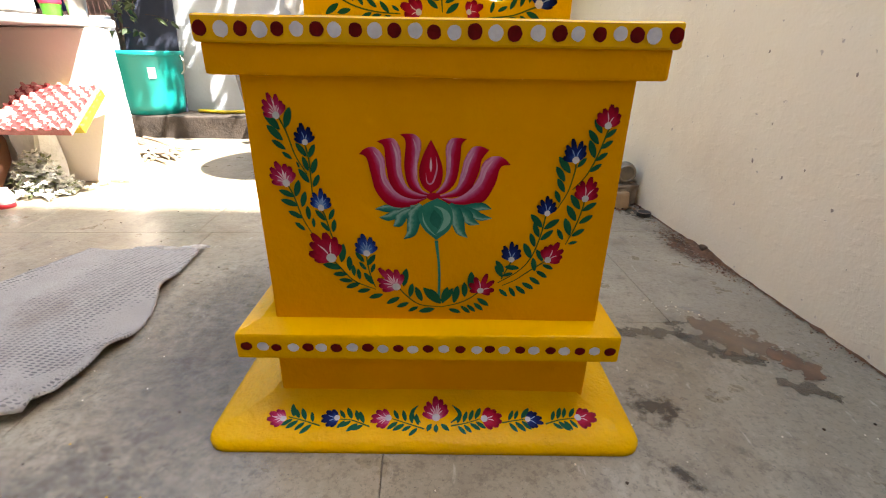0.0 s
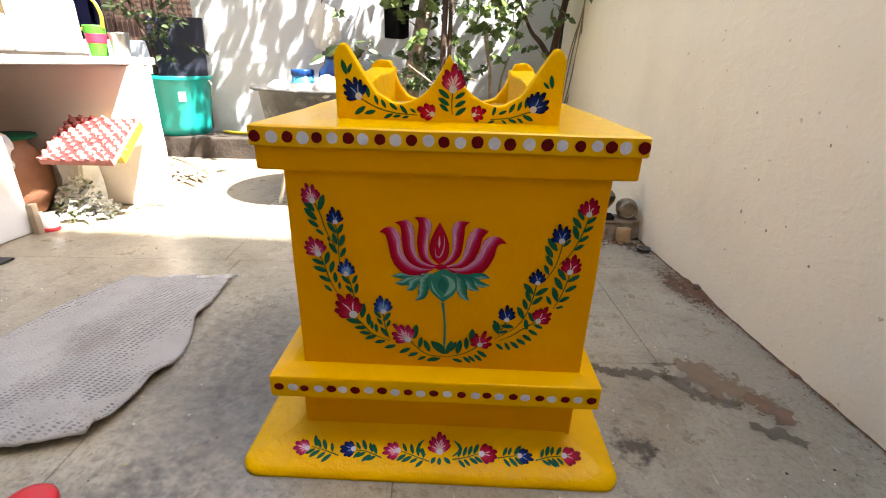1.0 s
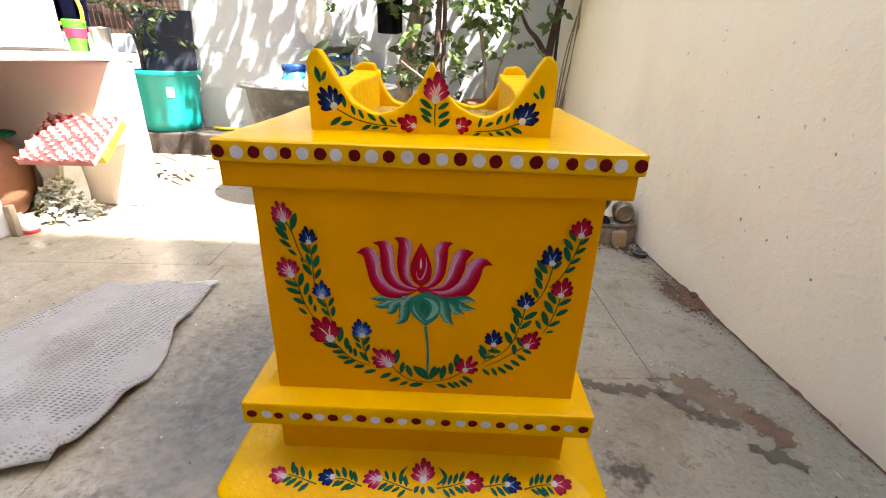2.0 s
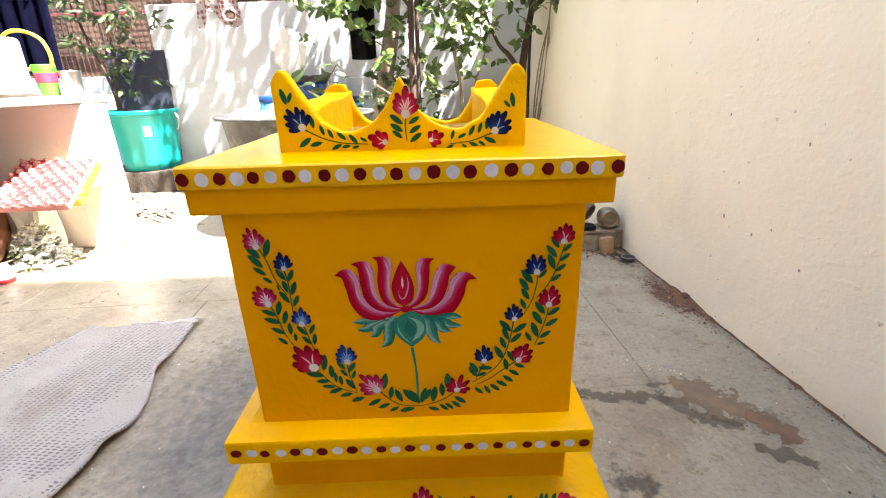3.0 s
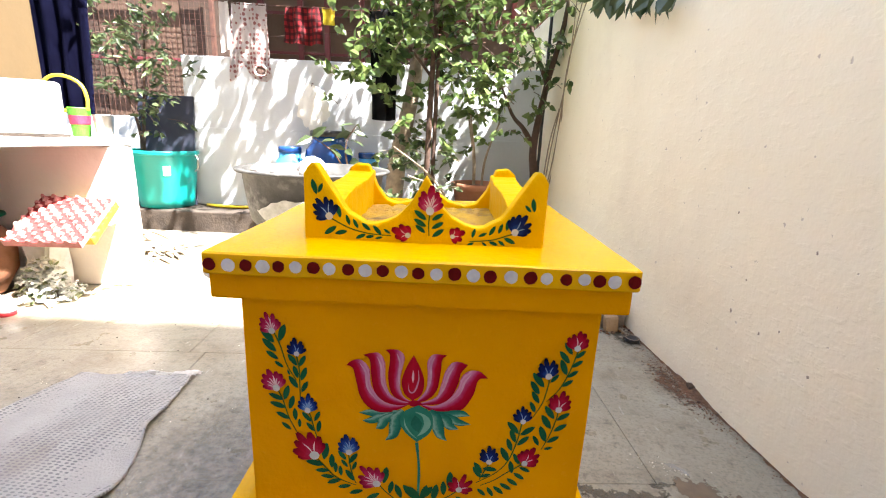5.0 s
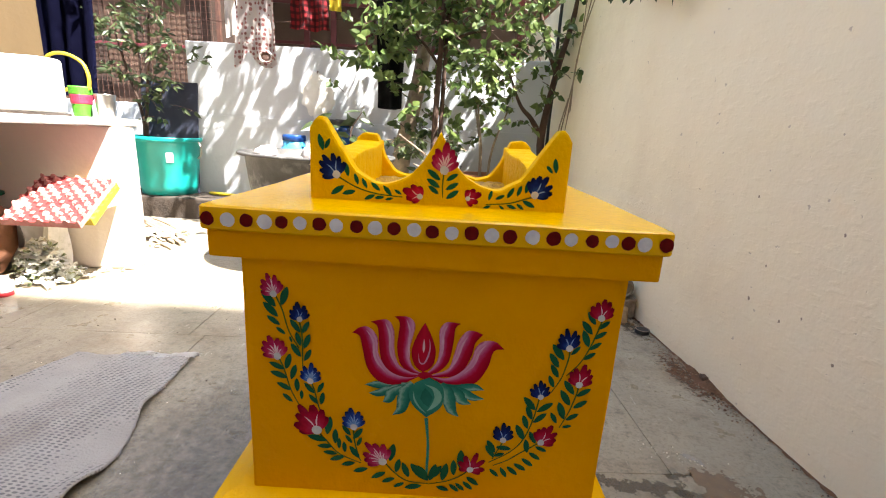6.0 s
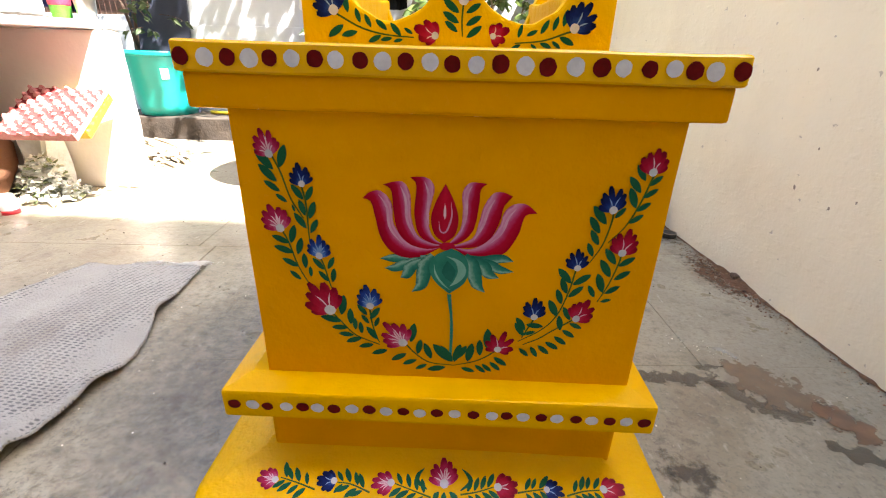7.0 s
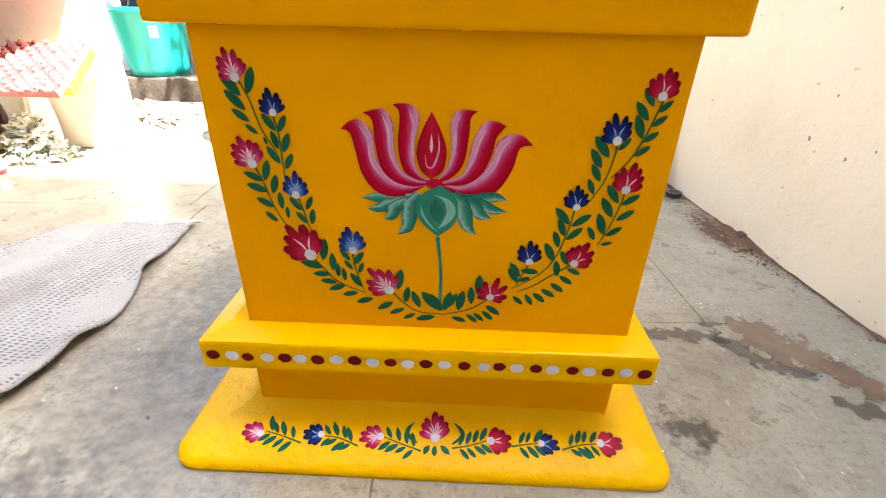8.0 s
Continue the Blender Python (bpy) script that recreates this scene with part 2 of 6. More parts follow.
M["kerb"] = material("dark brick kerb", (0.055, 0.040, 0.031), (0.034, 0.025, 0.020), 12, 0.8, 0.6, 45, third=(0.085, 0.068, 0.055), stain=4)
M["rubble"] = material("sandy red-brown soil", (0.22, 0.112, 0.060), (0.145, 0.074, 0.042), 60, 0.95, 1.0, 160, third=(0.11, 0.065, 0.042), stain=30)
M["teal"] = material("teal plastic", (0.0, 0.30, 0.275), (0.0, 0.265, 0.245), 4, 0.36, 0.05, 30)
M["black_plastic"] = material("black plastic", (0.022, 0.022, 0.024), (0.045, 0.044, 0.043), 8, 0.45, 0.2, 60, spec=0.2)
M["basin"] = material("dusty black plastic", (0.022, 0.021, 0.020), (0.065, 0.063, 0.060), 11, 0.6, 0.3, 60, third=(0.22, 0.215, 0.205), stain=7)
M["navy"] = material("dark navy board", (0.028, 0.033, 0.055), (0.042, 0.047, 0.07), 6, 0.4, 0.15, 40, spec=0.2)
M["navy_cloth"] = material("navy cotton", (0.0036, 0.0038, 0.015), (0.005, 0.0055, 0.020), 10, 0.9, 0.4, 300, spec=0.03)
M["blue"] = material("blue plastic", (0.010, 0.055, 0.22), (0.008, 0.036, 0.15), 6, 0.2, 0.05, 30)
M["light_blue"] = material("light blue plastic", (0.06, 0.34, 0.70), (0.05, 0.30, 0.62), 6, 0.35, 0.05, 30)
M["white_plastic"] = material("white plastic", (0.76, 0.755, 0.74), (0.70, 0.69, 0.66), 5, 0.4, 0.05, 30)
M["cream_plastic"] = material("cream plastic", (0.74, 0.62, 0.40), (0.70, 0.57, 0.36), 5, 0.4, 0.05, 30)
M["steel"] = material("dull steel", (0.55, 0.53, 0.50), (0.42, 0.40, 0.37), 12, 0.32, 0.15, 60, metal=1.0)
M["metal_dark"] = material("tarnished brass", (0.30, 0.24, 0.17), (0.20, 0.16, 0.12), 14, 0.45, 0.3, 60, metal=0.8)
M["green_plastic"] = material("green plastic weave", (0.075, 0.34, 0.02), (0.06, 0.29, 0.02), 30, 0.45, 0.4, 200)
M["magenta"] = material("magenta plastic weave", (0.45, 0.03, 0.075), (0.40, 0.025, 0.065), 30, 0.45, 0.4, 200)
M["yellow_plastic"] = material("yellow plastic", (0.62, 0.48, 0.03), (0.58, 0.44, 0.03), 20, 0.45, 0.2, 100)
M["tray"] = material("red pulp egg tray", (0.30, 0.022, 0.022), (0.20, 0.015, 0.016), 20, 0.9, 0.5, 150)
M["tray_tip"] = material("pale pink pulp", (0.52, 0.235, 0.205), (0.44, 0.15, 0.13), 60, 0.9, 0.4, 150)
M["mat"] = material("frayed white cotton", (0.70, 0.68, 0.65), (0.60, 0.58, 0.55), 14, 0.95, 0.8, 260)
M["bark"] = material("brown bark", (0.088, 0.048, 0.034), (0.05, 0.029, 0.022), 25, 0.9, 0.7, 90)
M["bark_grey"] = material("grey bark", (0.34, 0.27, 0.20), (0.22, 0.17, 0.125), 25, 0.9, 0.7, 90)
M["terracotta"] = material("terracotta", (0.36, 0.16, 0.09), (0.28, 0.12, 0.07), 12, 0.85, 0.3, 60)
M["soil_dusty"] = material("yellow paint-spotted soil", (0.52, 0.30, 0.02), (0.36, 0.20, 0.03), 30, 0.9, 0.9, 90, third=(0.15, 0.09, 0.04), stain=14)
M["clod"] = material("brown soil clod", (0.12, 0.075, 0.05), (0.075, 0.048, 0.034), 40, 0.95, 0.9, 110)
M["soil"] = material("dark soil", (0.07, 0.05, 0.035), (0.045, 0.032, 0.024), 30, 0.95, 0.9, 90)
M["maroon_metal"] = material("maroon painted steel", (0.13, 0.02, 0.025), (0.10, 0.016, 0.02), 10, 0.5, 0.1, 60)
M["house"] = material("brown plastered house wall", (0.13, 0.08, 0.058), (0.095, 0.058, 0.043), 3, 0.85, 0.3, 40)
M["house_front"] = material("unseen plastered house front", (0.53, 0.415, 0.275), (0.48, 0.375, 0.245), 3, 0.85, 0.3, 40)
# Pale colour for the patch of sun painted on the basin.
M["sunlit_basin"] = material("sunlit dusty basin side", (0.66, 0.65, 0.63), (0.48, 0.47, 0.45), 30, 0.9, 0.6, 90)
M["wire"] = material("rusty wire", (0.12, 0.055, 0.04), (0.08, 0.038, 0.03), 30, 0.7, 0.2, 90, metal=0.4)
# Darkened so that the colour carries the shade lying on this wall.
M["tan"] = material("shade-darkened tan wall paint", (0.098, 0.062, 0.025), (0.086, 0.054, 0.022), 3, 0.8, 0.2, 40)
M["plaster_old"] = material("flaking whitewash on brick", (0.40, 0.335, 0.27), (0.22, 0.165, 0.12), 24, 0.9, 0.8, 70, third=(0.20, 0.155, 0.12), stain=16)
M["tan_stone"] = material("tan broken brick", (0.48, 0.33, 0.19), (0.38, 0.25, 0.14), 24, 0.9, 0.6, 70)
M["sheet"] = material("weathered brown sheet", (0.112, 0.066, 0.045), (0.072, 0.042, 0.028), 3, 0.85, 0.3, 40, third=(0.085, 0.05, 0.035), stain=2.5)
M["sheet_dark"] = material("dark brown board", (0.060, 0.034, 0.024), (0.040, 0.023, 0.017), 3, 0.85, 0.3, 40, third=(0.08, 0.046, 0.032), stain=2.5)
M["wood"] = material("weathered wood", (0.30, 0.23, 0.16), (0.22, 0.165, 0.115), 18, 0.85, 0.4, 80)
M["paper"] = material("crumpled waste paper", (0.74, 0.72, 0.68), (0.60, 0.585, 0.54), 18, 0.85, 0.4, 80, third=(0.34, 0.37, 0.22), stain=9)
M["scrap_white"] = material("white paper scraps", (0.86, 0.86, 0.83), (0.78, 0.79, 0.74), 18, 0.85, 0.3, 80)
M["black_cloth"] = material("black cloth", (0.012, 0.012, 0.014), (0.02, 0.02, 0.022), 14, 0.9, 0.4, 260, spec=0.06)
M["neck_shade"] = material("dark brown neck shade", (0.17, 0.10, 0.085), (0.10, 0.06, 0.052), 60, 0.9, 0.6, 160)
M["print_cloth"] = material("white cotton", (0.70, 0.66, 0.65), (0.62, 0.57, 0.57), 12, 0.9, 0.4, 260)
M["red_plastic"] = material("red plastic", (0.50, 0.02, 0.03), (0.44, 0.018, 0.025), 10, 0.4, 0.1, 60)
M["crimson_petal"] = paint("crimson petal paint", [(0.0, (0.50, 0.12, 0.20)), (0.12, (0.42, 0.022, 0.07)), (0.5, (0.36, 0.006, 0.030)), (1.0, (0.14, 0.002, 0.012))], "v")
M["pink_petal"] = paint("pink petal paint", [(0.0, (0.66, 0.38, 0.50)), (0.16, (0.50, 0.13, 0.26)), (0.48, (0.42, 0.022, 0.09)), (1.0, (0.20, 0.003, 0.02))], "v")
M["blue_petal"] = paint("blue petal paint", [(0.0, (0.16, 0.24, 0.50)), (0.16, (0.020, 0.055, 0.24)), (0.45, (0.008, 0.018, 0.12)), (1.0, (0.004, 0.005, 0.022))], "v")
M["sky_petal"] = paint("light blue petal paint", [(0.0, (0.55, 0.62, 0.76)), (0.22, (0.07, 0.19, 0.52)), (0.55, (0.015, 0.045, 0.26)), (1.0, (0.006, 0.009, 0.06))], "v")
M["lotus"] = paint("lotus petal paint", [(0.0, (0.28, 0.001, 0.012)), (0.38, (0.38, 0.003, 0.028)), (0.56, (0.43, 0.035, 0.13)), (0.74, (0.50, 0.16, 0.32)), (0.92, (0.58, 0.27, 0.43)), (1.0, (0.40, 0.05, 0.16))], "u", 0.35, 0.18)
M["lotus_heart"] = paint("lotus heart paint", [(0.0, (0.30, 0.002, 0.014)), (0.5, (0.44, 0.006, 0.03)), (1.0, (0.30, 0.002, 0.014))], "u", 0.35, 0.3)
M["sepal"] = paint("teal sepal paint", [(0.0, (0.010, 0.11, 0.085)), (0.45, (0.03, 0.19, 0.15)), (0.78, (0.22, 0.40, 0.35)), (1.0, (0.02, 0.14, 0.11))], "u")
M["sepal_pale"] = material("pale teal paint", (0.12, 0.33, 0.27), (0.20, 0.42, 0.36), 60, 0.4, 0.1, 200, depth=0.002, spec=0.05)
M["lotus_light"] = material("pale mauve brush paint", (0.62, 0.36, 0.50), (0.52, 0.22, 0.38), 90, 0.4, 0.2, 200, depth=0.002, spec=0.05)
M["teal_dark"] = material("deep teal paint", (0.010, 0.10, 0.075), (0.02, 0.14, 0.105), 60, 0.4, 0.1, 200, depth=0.002, spec=0.05)
M["maroon_red"] = material("crimson base paint", (0.42, 0.006, 0.03), (0.36, 0.005, 0.025), 90, 0.4, 0.2, 200, depth=0.002, spec=0.05)
M["leaf_paint"] = material("dark green leaf paint", (0.014, 0.108, 0.050), (0.006, 0.064, 0.032), 110, 0.4, 0.1, 200, depth=0.002, spec=0.05)
M["stem_paint"] = material("olive stem paint", (0.05, 0.10, 0.015), (0.07, 0.11, 0.015), 60, 0.4, 0.1, 200, depth=0.002, spec=0.05)
M["teal_paint"] = material("teal stem paint", (0.02, 0.16, 0.12), (0.03, 0.20, 0.15), 60, 0.4, 0.1, 200, depth=0.002, spec=0.05)


def leaf_material(name, one, two):
    """Foliage: each leaf its own green, a little light passing through."""
    m = bpy.data.materials.new(name)
    m.use_nodes = True
    nt = m.node_tree
    b = nt.nodes["Principled BSDF"]
    g = nt.nodes.new("ShaderNodeNewGeometry")
    mx = nt.nodes.new("ShaderNodeMix")
    mx.data_type = "RGBA"
    mx.inputs[6].default_value, mx.inputs[7].default_value = (*one, 1), (*two, 1)
    nt.links.new(g.outputs["Random Per Island"], mx.inputs[0])
    nt.links.new(mx.outputs[2], b.inputs["Base Color"])
    b.inputs["Roughness"].default_value = 0.42
    tr = nt.nodes.new("ShaderNodeBsdfTranslucent")
    nt.links.new(mx.outputs[2], tr.inputs[0])
    ad = nt.nodes.new("ShaderNodeMixShader")
    ad.inputs[0].default_value = 0.35
    nt.links.new(b.outputs[0], ad.inputs[1])
    nt.links.new(tr.outputs[0], ad.inputs[2])
    nt.links.new(ad.outputs[0], nt.nodes["Material Output"].inputs[0])
    return m


M["leaf"] = leaf_material("green leaves", (0.036, 0.072, 0.020), (0.17, 0.235, 0.070))
M["leaf_dry"] = leaf_material("dry pale green leaves", (0.16, 0.21, 0.09), (0.48, 0.50, 0.30))
M["leaf_dark"] = leaf_material("dark green leaves", (0.036, 0.058, 0.024), (0.090, 0.122, 0.048))


def bits_material(name, colours):
    """Loose bits, each of its own colour."""
    m = material(name, colours[0], colours[1], 60, 0.95, 0.8, 300)
    nt = m.node_tree
    g = nt.nodes.new("ShaderNodeNewGeometry")
    r = nt.nodes.new("ShaderNodeValToRGB")
    r.color_ramp.interpolation = "CONSTANT"
    while len(r.color_ramp.elements) < len(colours):
        r.color_ramp.elements.new(0.5)
    for i, (e, c) in enumerate(zip(r.color_ramp.elements, colours)):
        e.position, e.color = i / len(colours), (*c, 1)
    nt.links.new(g.outputs["Random Per Island"], r.inputs[0])
    nt.links.new(r.outputs[0], nt.nodes["Principled BSDF"].inputs["Base Color"])
    return m


M["bits"] = bits_material("brick and soil bits", [(0.15, 0.082, 0.048), (0.26, 0.145, 0.080), (0.20, 0.105, 0.058), (0.32, 0.20, 0.115), (0.09, 0.055, 0.037), (0.26, 0.10, 0.058), (0.40, 0.32, 0.24)])


# ---- builders ----
def part(name, bm, mat, parent=None, label="", smooth=False):
    me = bpy.data.meshes.new(name)
    bm.to_mesh(me)
    bm.free()
    me.materials.append(mat)
    if smooth:
        for p in me.polygons:
            p.use_smooth = True
    ob = new(name, me)
    ob.parent = parent
    if label:
        tagged(ob, label)
    return ob


def thing(name, label, category, at=(0, 0, 0), turn=0.0, group="", kind=""):
    ob = new(name)
    ob.empty_display_size = 0.05
    ob.matrix_world = pose(*at, 0, 0, turn)
    return tagged(ob, label, category, group, kind)


def box(x0, x1, y0, y1, z0, z1, bevel=0.004, seg=2, wobble=0.0, cuts=0, bm=None):
    """A box with rounded edges; wobble makes it hand-made."""
    b = bmesh.new()
    r = bmesh.ops.create_cube(b, size=1)
    bmesh.ops.scale(b, vec=(x1 - x0, y1 - y0, z1 - z0), verts=b.verts)
    bmesh.ops.translate(b, vec=((x0 + x1) / 2, (y0 + y1) / 2, (z0 + z1) / 2), verts=b.verts)
    if cuts:
        bmesh.ops.subdivide_edges(b, edges=b.edges[:], cuts=cuts, use_grid_fill=True)
    if bevel:
        sharp = [e for e in b.edges if len(e.link_faces) == 2 and e.calc_face_angle(0) > 0.8]
        bmesh.ops.bevel(b, geom=sharp, offset=bevel, segments=seg, affect="EDGES", profile=0.6)
    if wobble:
        for v in b.verts:
            v.co += noise.noise_vector(v.co * 9.0 + Vector((x0, y0, z0)) * 5) * wobble
    if bm is None:
        return b
    join(bm, b)
    return bm


def join(bm, other, m=None):
    me = bpy.data.meshes.new("join")
    if m is not None:
        bmesh.ops.transform(other, matrix=m, verts=other.verts)
    other.to_mesh(me)
    other.free()
    bm.from_mesh(me)
    bpy.data.meshes.remove(me)
    return bm


def prism(points, z0, z1, bevel=0.004, seg=2):
    """An outline in x, y drawn up from z0 to z1, edges rounded."""
    b = bmesh.new()
    face = b.faces.new([b.verts.new((x, y, z0)) for x, y in points])
    b.normal_update()
    if face.normal.z > 0:
        face.normal_flip()
    up = bmesh.ops.extrude_face_region(b, geom=[face])
    bmesh.ops.translate(b, vec=(0, 0, z1 - z0), verts=[v for v in up["geom"] if isinstance(v, bmesh.types.BMVert)])
    bmesh.ops.recalc_face_normals(b, faces=b.faces)
    if bevel:
        sharp = [e for e in b.edges if len(e.link_faces) == 2 and e.calc_face_angle(0) > 0.6]
        bmesh.ops.bevel(b, geom=sharp, offset=bevel, segments=seg, affect="EDGES", profile=0.6)
    return b


def lathe(profile, steps=40, bm=None, wobble=0.0):
    """A turned shape from (radius, height) pairs."""
    b = bm or bmesh.new()
    rings = []
    for r, z in profile:
        ring = []
        for i in range(steps):
            a = 2 * math.pi * i / steps
            k = 1 + wobble * noise.noise(Vector((math.cos(a) * 2, math.sin(a) * 2, z * 8)))
            ring.append(b.verts.new((r * k * math.cos(a), r * k * math.sin(a), z)))
        rings.append(ring)
    for lo, hi in zip(rings, rings[1:]):
        for i in range(steps):
            b.faces.new((lo[i], lo[(i + 1) % steps], hi[(i + 1) % steps], hi[i]))
    b.faces.new(rings[0][::-1])
    b.faces.new(rings[-1])
    bmesh.ops.recalc_face_normals(b, faces=b.faces)
    return b


def curve_points(points, steps=8):
    """A smooth line through a few points (Catmull-Rom), any dimension."""
    p = [np.array(q, float) for q in points]
    p = [2 * p[0] - p[1], *p, 2 * p[-1] - p[-2]]
    out = []
    for a, b, c, d in zip(p, p[1:], p[2:], p[3:]):
        for i in range(steps):
            t = i / steps
            out.append(0.5 * (2 * b + (c - a) * t + (2 * a - 5 * b + 4 * c - d) * t * t + (3 * b - a - 3 * c + d) * t ** 3))
    out.append(p[-2])
    return out


def tube(points, radii, sides=8, steps=6, bm=None):
    """A tapered round limb along a smooth line; radii at the given points."""
    b = bm or bmesh.new()
    line = [Vector(q) for q in curve_points(points, steps)]
    rad = np.interp(np.linspace(0, 1, len(line)), np.linspace(0, 1, len(radii)), radii)
    rings, side = [], Vector((0.3, 0.9, 0.2))
    for i, c in enumerate(line):
        way = (line[min(i + 1, len(line) - 1)] - line[max(i - 1, 0)]).normalized()
        u = way.cross(side)
        if u.length < 1e-4:
            u = way.cross(Vector((1, 0, 0)))
        u.normalize()
        w = way.cross(u)
        rings.append([b.verts.new(c + (u * math.cos(a) + w * math.sin(a)) * rad[i]) for a in (2 * math.pi * k / sides for k in range(sides))])
    for lo, hi in zip(rings, rings[1:]):
        for i in range(sides):
            b.faces.new((lo[i], lo[(i + 1) % sides], hi[(i + 1) % sides], hi[i]))
    b.faces.new(rings[0][::-1])
    b.faces.new(rings[-1])
    return b


def leaf_into(b, at, way, length, width, bend=0.15):
    """One pointed leaf, folded along its rib."""
    way = Vector(way).normalized()
    side = way.cross(Vector((random.uniform(-1, 1), random.uniform(-1, 1), random.uniform(-0.2, 1)))).normalized()
    up = side.cross(way)
    at = Vector(at)
    rib = [b.verts.new(at + way * length * t - up * bend * length * t * t) for t in (0, 0.35, 0.7, 1.0)]
    for s in (-1, 1):
        e = [b.verts.new(at + way * length * t + side * s * width * w / 2 + up * (0.12 * width - bend * length * t * t)) for t, w in ((0.3, 1.0), (0.65, 0.8))]
        b.faces.new((rib[0], rib[1], e[0]) if s > 0 else (rib[0], e[0], rib[1]))
        b.faces.new((rib[1], rib[2], e[1], e[0]) if s > 0 else (rib[1], e[0], e[1], rib[2]))
        b.faces.new((rib[2], rib[3], e[1]) if s > 0 else (rib[2], e[1], rib[3]))


# ---- the ground and the walls ----
WALL_TURN = 3.4            # the boundary wall runs in a little towards the back


def wall_x(y):
    return 0.783 - math.tan(radians(WALL_TURN)) * (y + 0.1)


b = bmesh.new()
bmesh.ops.create_grid(b, x_segments=2, y_segments=2, size=30)
bmesh.ops.translate(b, vec=(0, 0, -0.004), verts=b.verts)
ground = part("ground", b, M["joint"])
tagged(ground, "dark cement bed under the stone paving", "ground", kind="structure")

wall_east = part("wall_east", box(0, 0.23, -2.0, 4.2, -0.02, 1.42, 0.01, 2, 0.004, 24), M["plaster_wall"])
wall_east.matrix_world = pose(wall_x(0), 0, 0, 0, 0, WALL_TURN)
tagged(wall_east, "cream limewashed plaster boundary wall with small chips", "wall", kind="structure")

# Unseen wall: height set to shade the front paving, colour to tune bounce.
wall_south = part("wall_south", box(-6.0, 9.0, -2.05, -1.8, -0.02, 8.45, 0.01), M["house_front"])
tagged(wall_south, "tall unseen plaster house wall that shades the front of the yard", "wall", kind="structure")

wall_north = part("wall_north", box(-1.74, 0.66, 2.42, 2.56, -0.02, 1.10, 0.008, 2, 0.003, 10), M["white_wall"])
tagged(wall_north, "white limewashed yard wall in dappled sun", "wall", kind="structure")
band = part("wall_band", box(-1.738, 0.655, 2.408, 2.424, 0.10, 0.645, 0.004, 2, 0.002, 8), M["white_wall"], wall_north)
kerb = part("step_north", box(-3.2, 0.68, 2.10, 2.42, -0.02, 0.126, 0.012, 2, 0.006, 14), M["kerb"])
tagged(kerb, "dark brick step along the yard wall", "step", kind="structure")


# ---- the planter ----
def enamel(name, b, parent, coat="yellow"):
    return part(name, b, M[coat], parent)


planter = thing("planter", "glossy yellow pedestal planter painted with a lotus and flower garlands", "planter", (0, 0, 0))
CAP_Z, BODY_Y = 0.538, -0.236
enamel("body", box(-0.2145, 0.216, BODY_Y, 0.192, 0.12, 0.49, 0.004, 2, 0.0012, 10), planter)
enamel("cap_slab", box(-0.250, 0.250, -0.252, 0.240, 0.511, CAP_Z, 0.005, 3, 0.0014, 10), planter, "yellow_cap_lit")
enamel("cap_moulding", box(-0.2465, 0.2445, -0.2455, 0.234, 0.480, 0.5125, 0.004, 2, 0.0014, 10), planter)


def ledge_mesh():
    b = box(-0.261, 0.243, -0.265, 0.235, 0.130, 0.178, 0.004, 2, 0.0, 0)
    for v in b.verts:
        if v.co.z > 0.16:
            d = max(abs(v.co.x), abs(v.co.y + 0.015)) - 0.215
            v.co.z -= 0.008 * max(0.0, d / 0.035)
    top = [f for f in b.faces if f.normal.z > 0.9 and f.calc_area() > 0.1]
    r = bmesh.ops.inset_region(b, faces=top, thickness=0.034)
    for f in top:
        for v in f.verts:
            v.co.z = 0.1765
    return b


enamel("ledge", ledge_mesh(), planter, "yellow_lit")
enamel("foot", box(-0.226, 0.220, -0.222, 0.18, 0.02, 0.135, 0.004, 2, 0.0012, 6), planter)


def plate_mesh():
    """The low plinth: rounded corners, its top rising gently to the foot."""
    b = bmesh.new()
    x0, x1, y0, y1, r = -0.316, 0.290, -0.300, 0.275, 0.032
    rings = []
    for inset, z in ((0.0, 0.0), (0.0, 0.006), (0.003, 0.012), (0.010, 0.016), (0.030, 0.0234), (0.052, 0.0315), (0.075, 0.040), (0.082, 0.050), (0.10, 0.052)):
        ring = []
        for cx, cy, a0 in ((x1 - r, y1 - r, 0), (x0 + r, y1 - r, 90), (x0 + r, y0 + r, 180), (x1 - r, y0 + r, 270)):
            for k in range(7):
                a = radians(a0 + 15 * k)
                rr = max(r - inset, 0.003)
                ox = cx + math.copysign(max(inset - r + 0.003, 0), -math.cos(radians(a0 + 45)))
                oy = cy + math.copysign(max(inset - r + 0.003, 0), -math.sin(radians(a0 + 45)))
                p = Vector((ox + rr * math.cos(a), oy + rr * math.sin(a), z))
                p += noise.noise_vector(p * 12) * (0.0025 if z < 0.02 else 0.001) * (0 if z == 0 else 1)
                ring.append(b.verts.new(p))
        rings.append(ring)
    n = len(rings[0])
    for lo, hi in zip(rings, rings[1:]):
        for i in range(n):
            b.faces.new((lo[i], lo[(i + 1) % n], hi[(i + 1) % n], hi[i]))
    b.faces.new(rings[0][::-1])
    b.faces.new(rings[-1])
    return b


part("base_plinth", plate_mesh(), M["yellow_gloss_lit"], planter, smooth=True)


FRONT_RIM = ((0, .08, .127, .22, .34, .415, .5, .646, .76, .84, .9, .95, 1), (.088, .064, .051, .035, .026, .023, .024, .036, .064, .084, .098, .097, .084))
BACK_RIM = ((0, .1, .2, .4, .55, .66, .72, .77, .92, 1), (.030, .026, .016, .008, .014, .036, .060, .078, .080, .070))
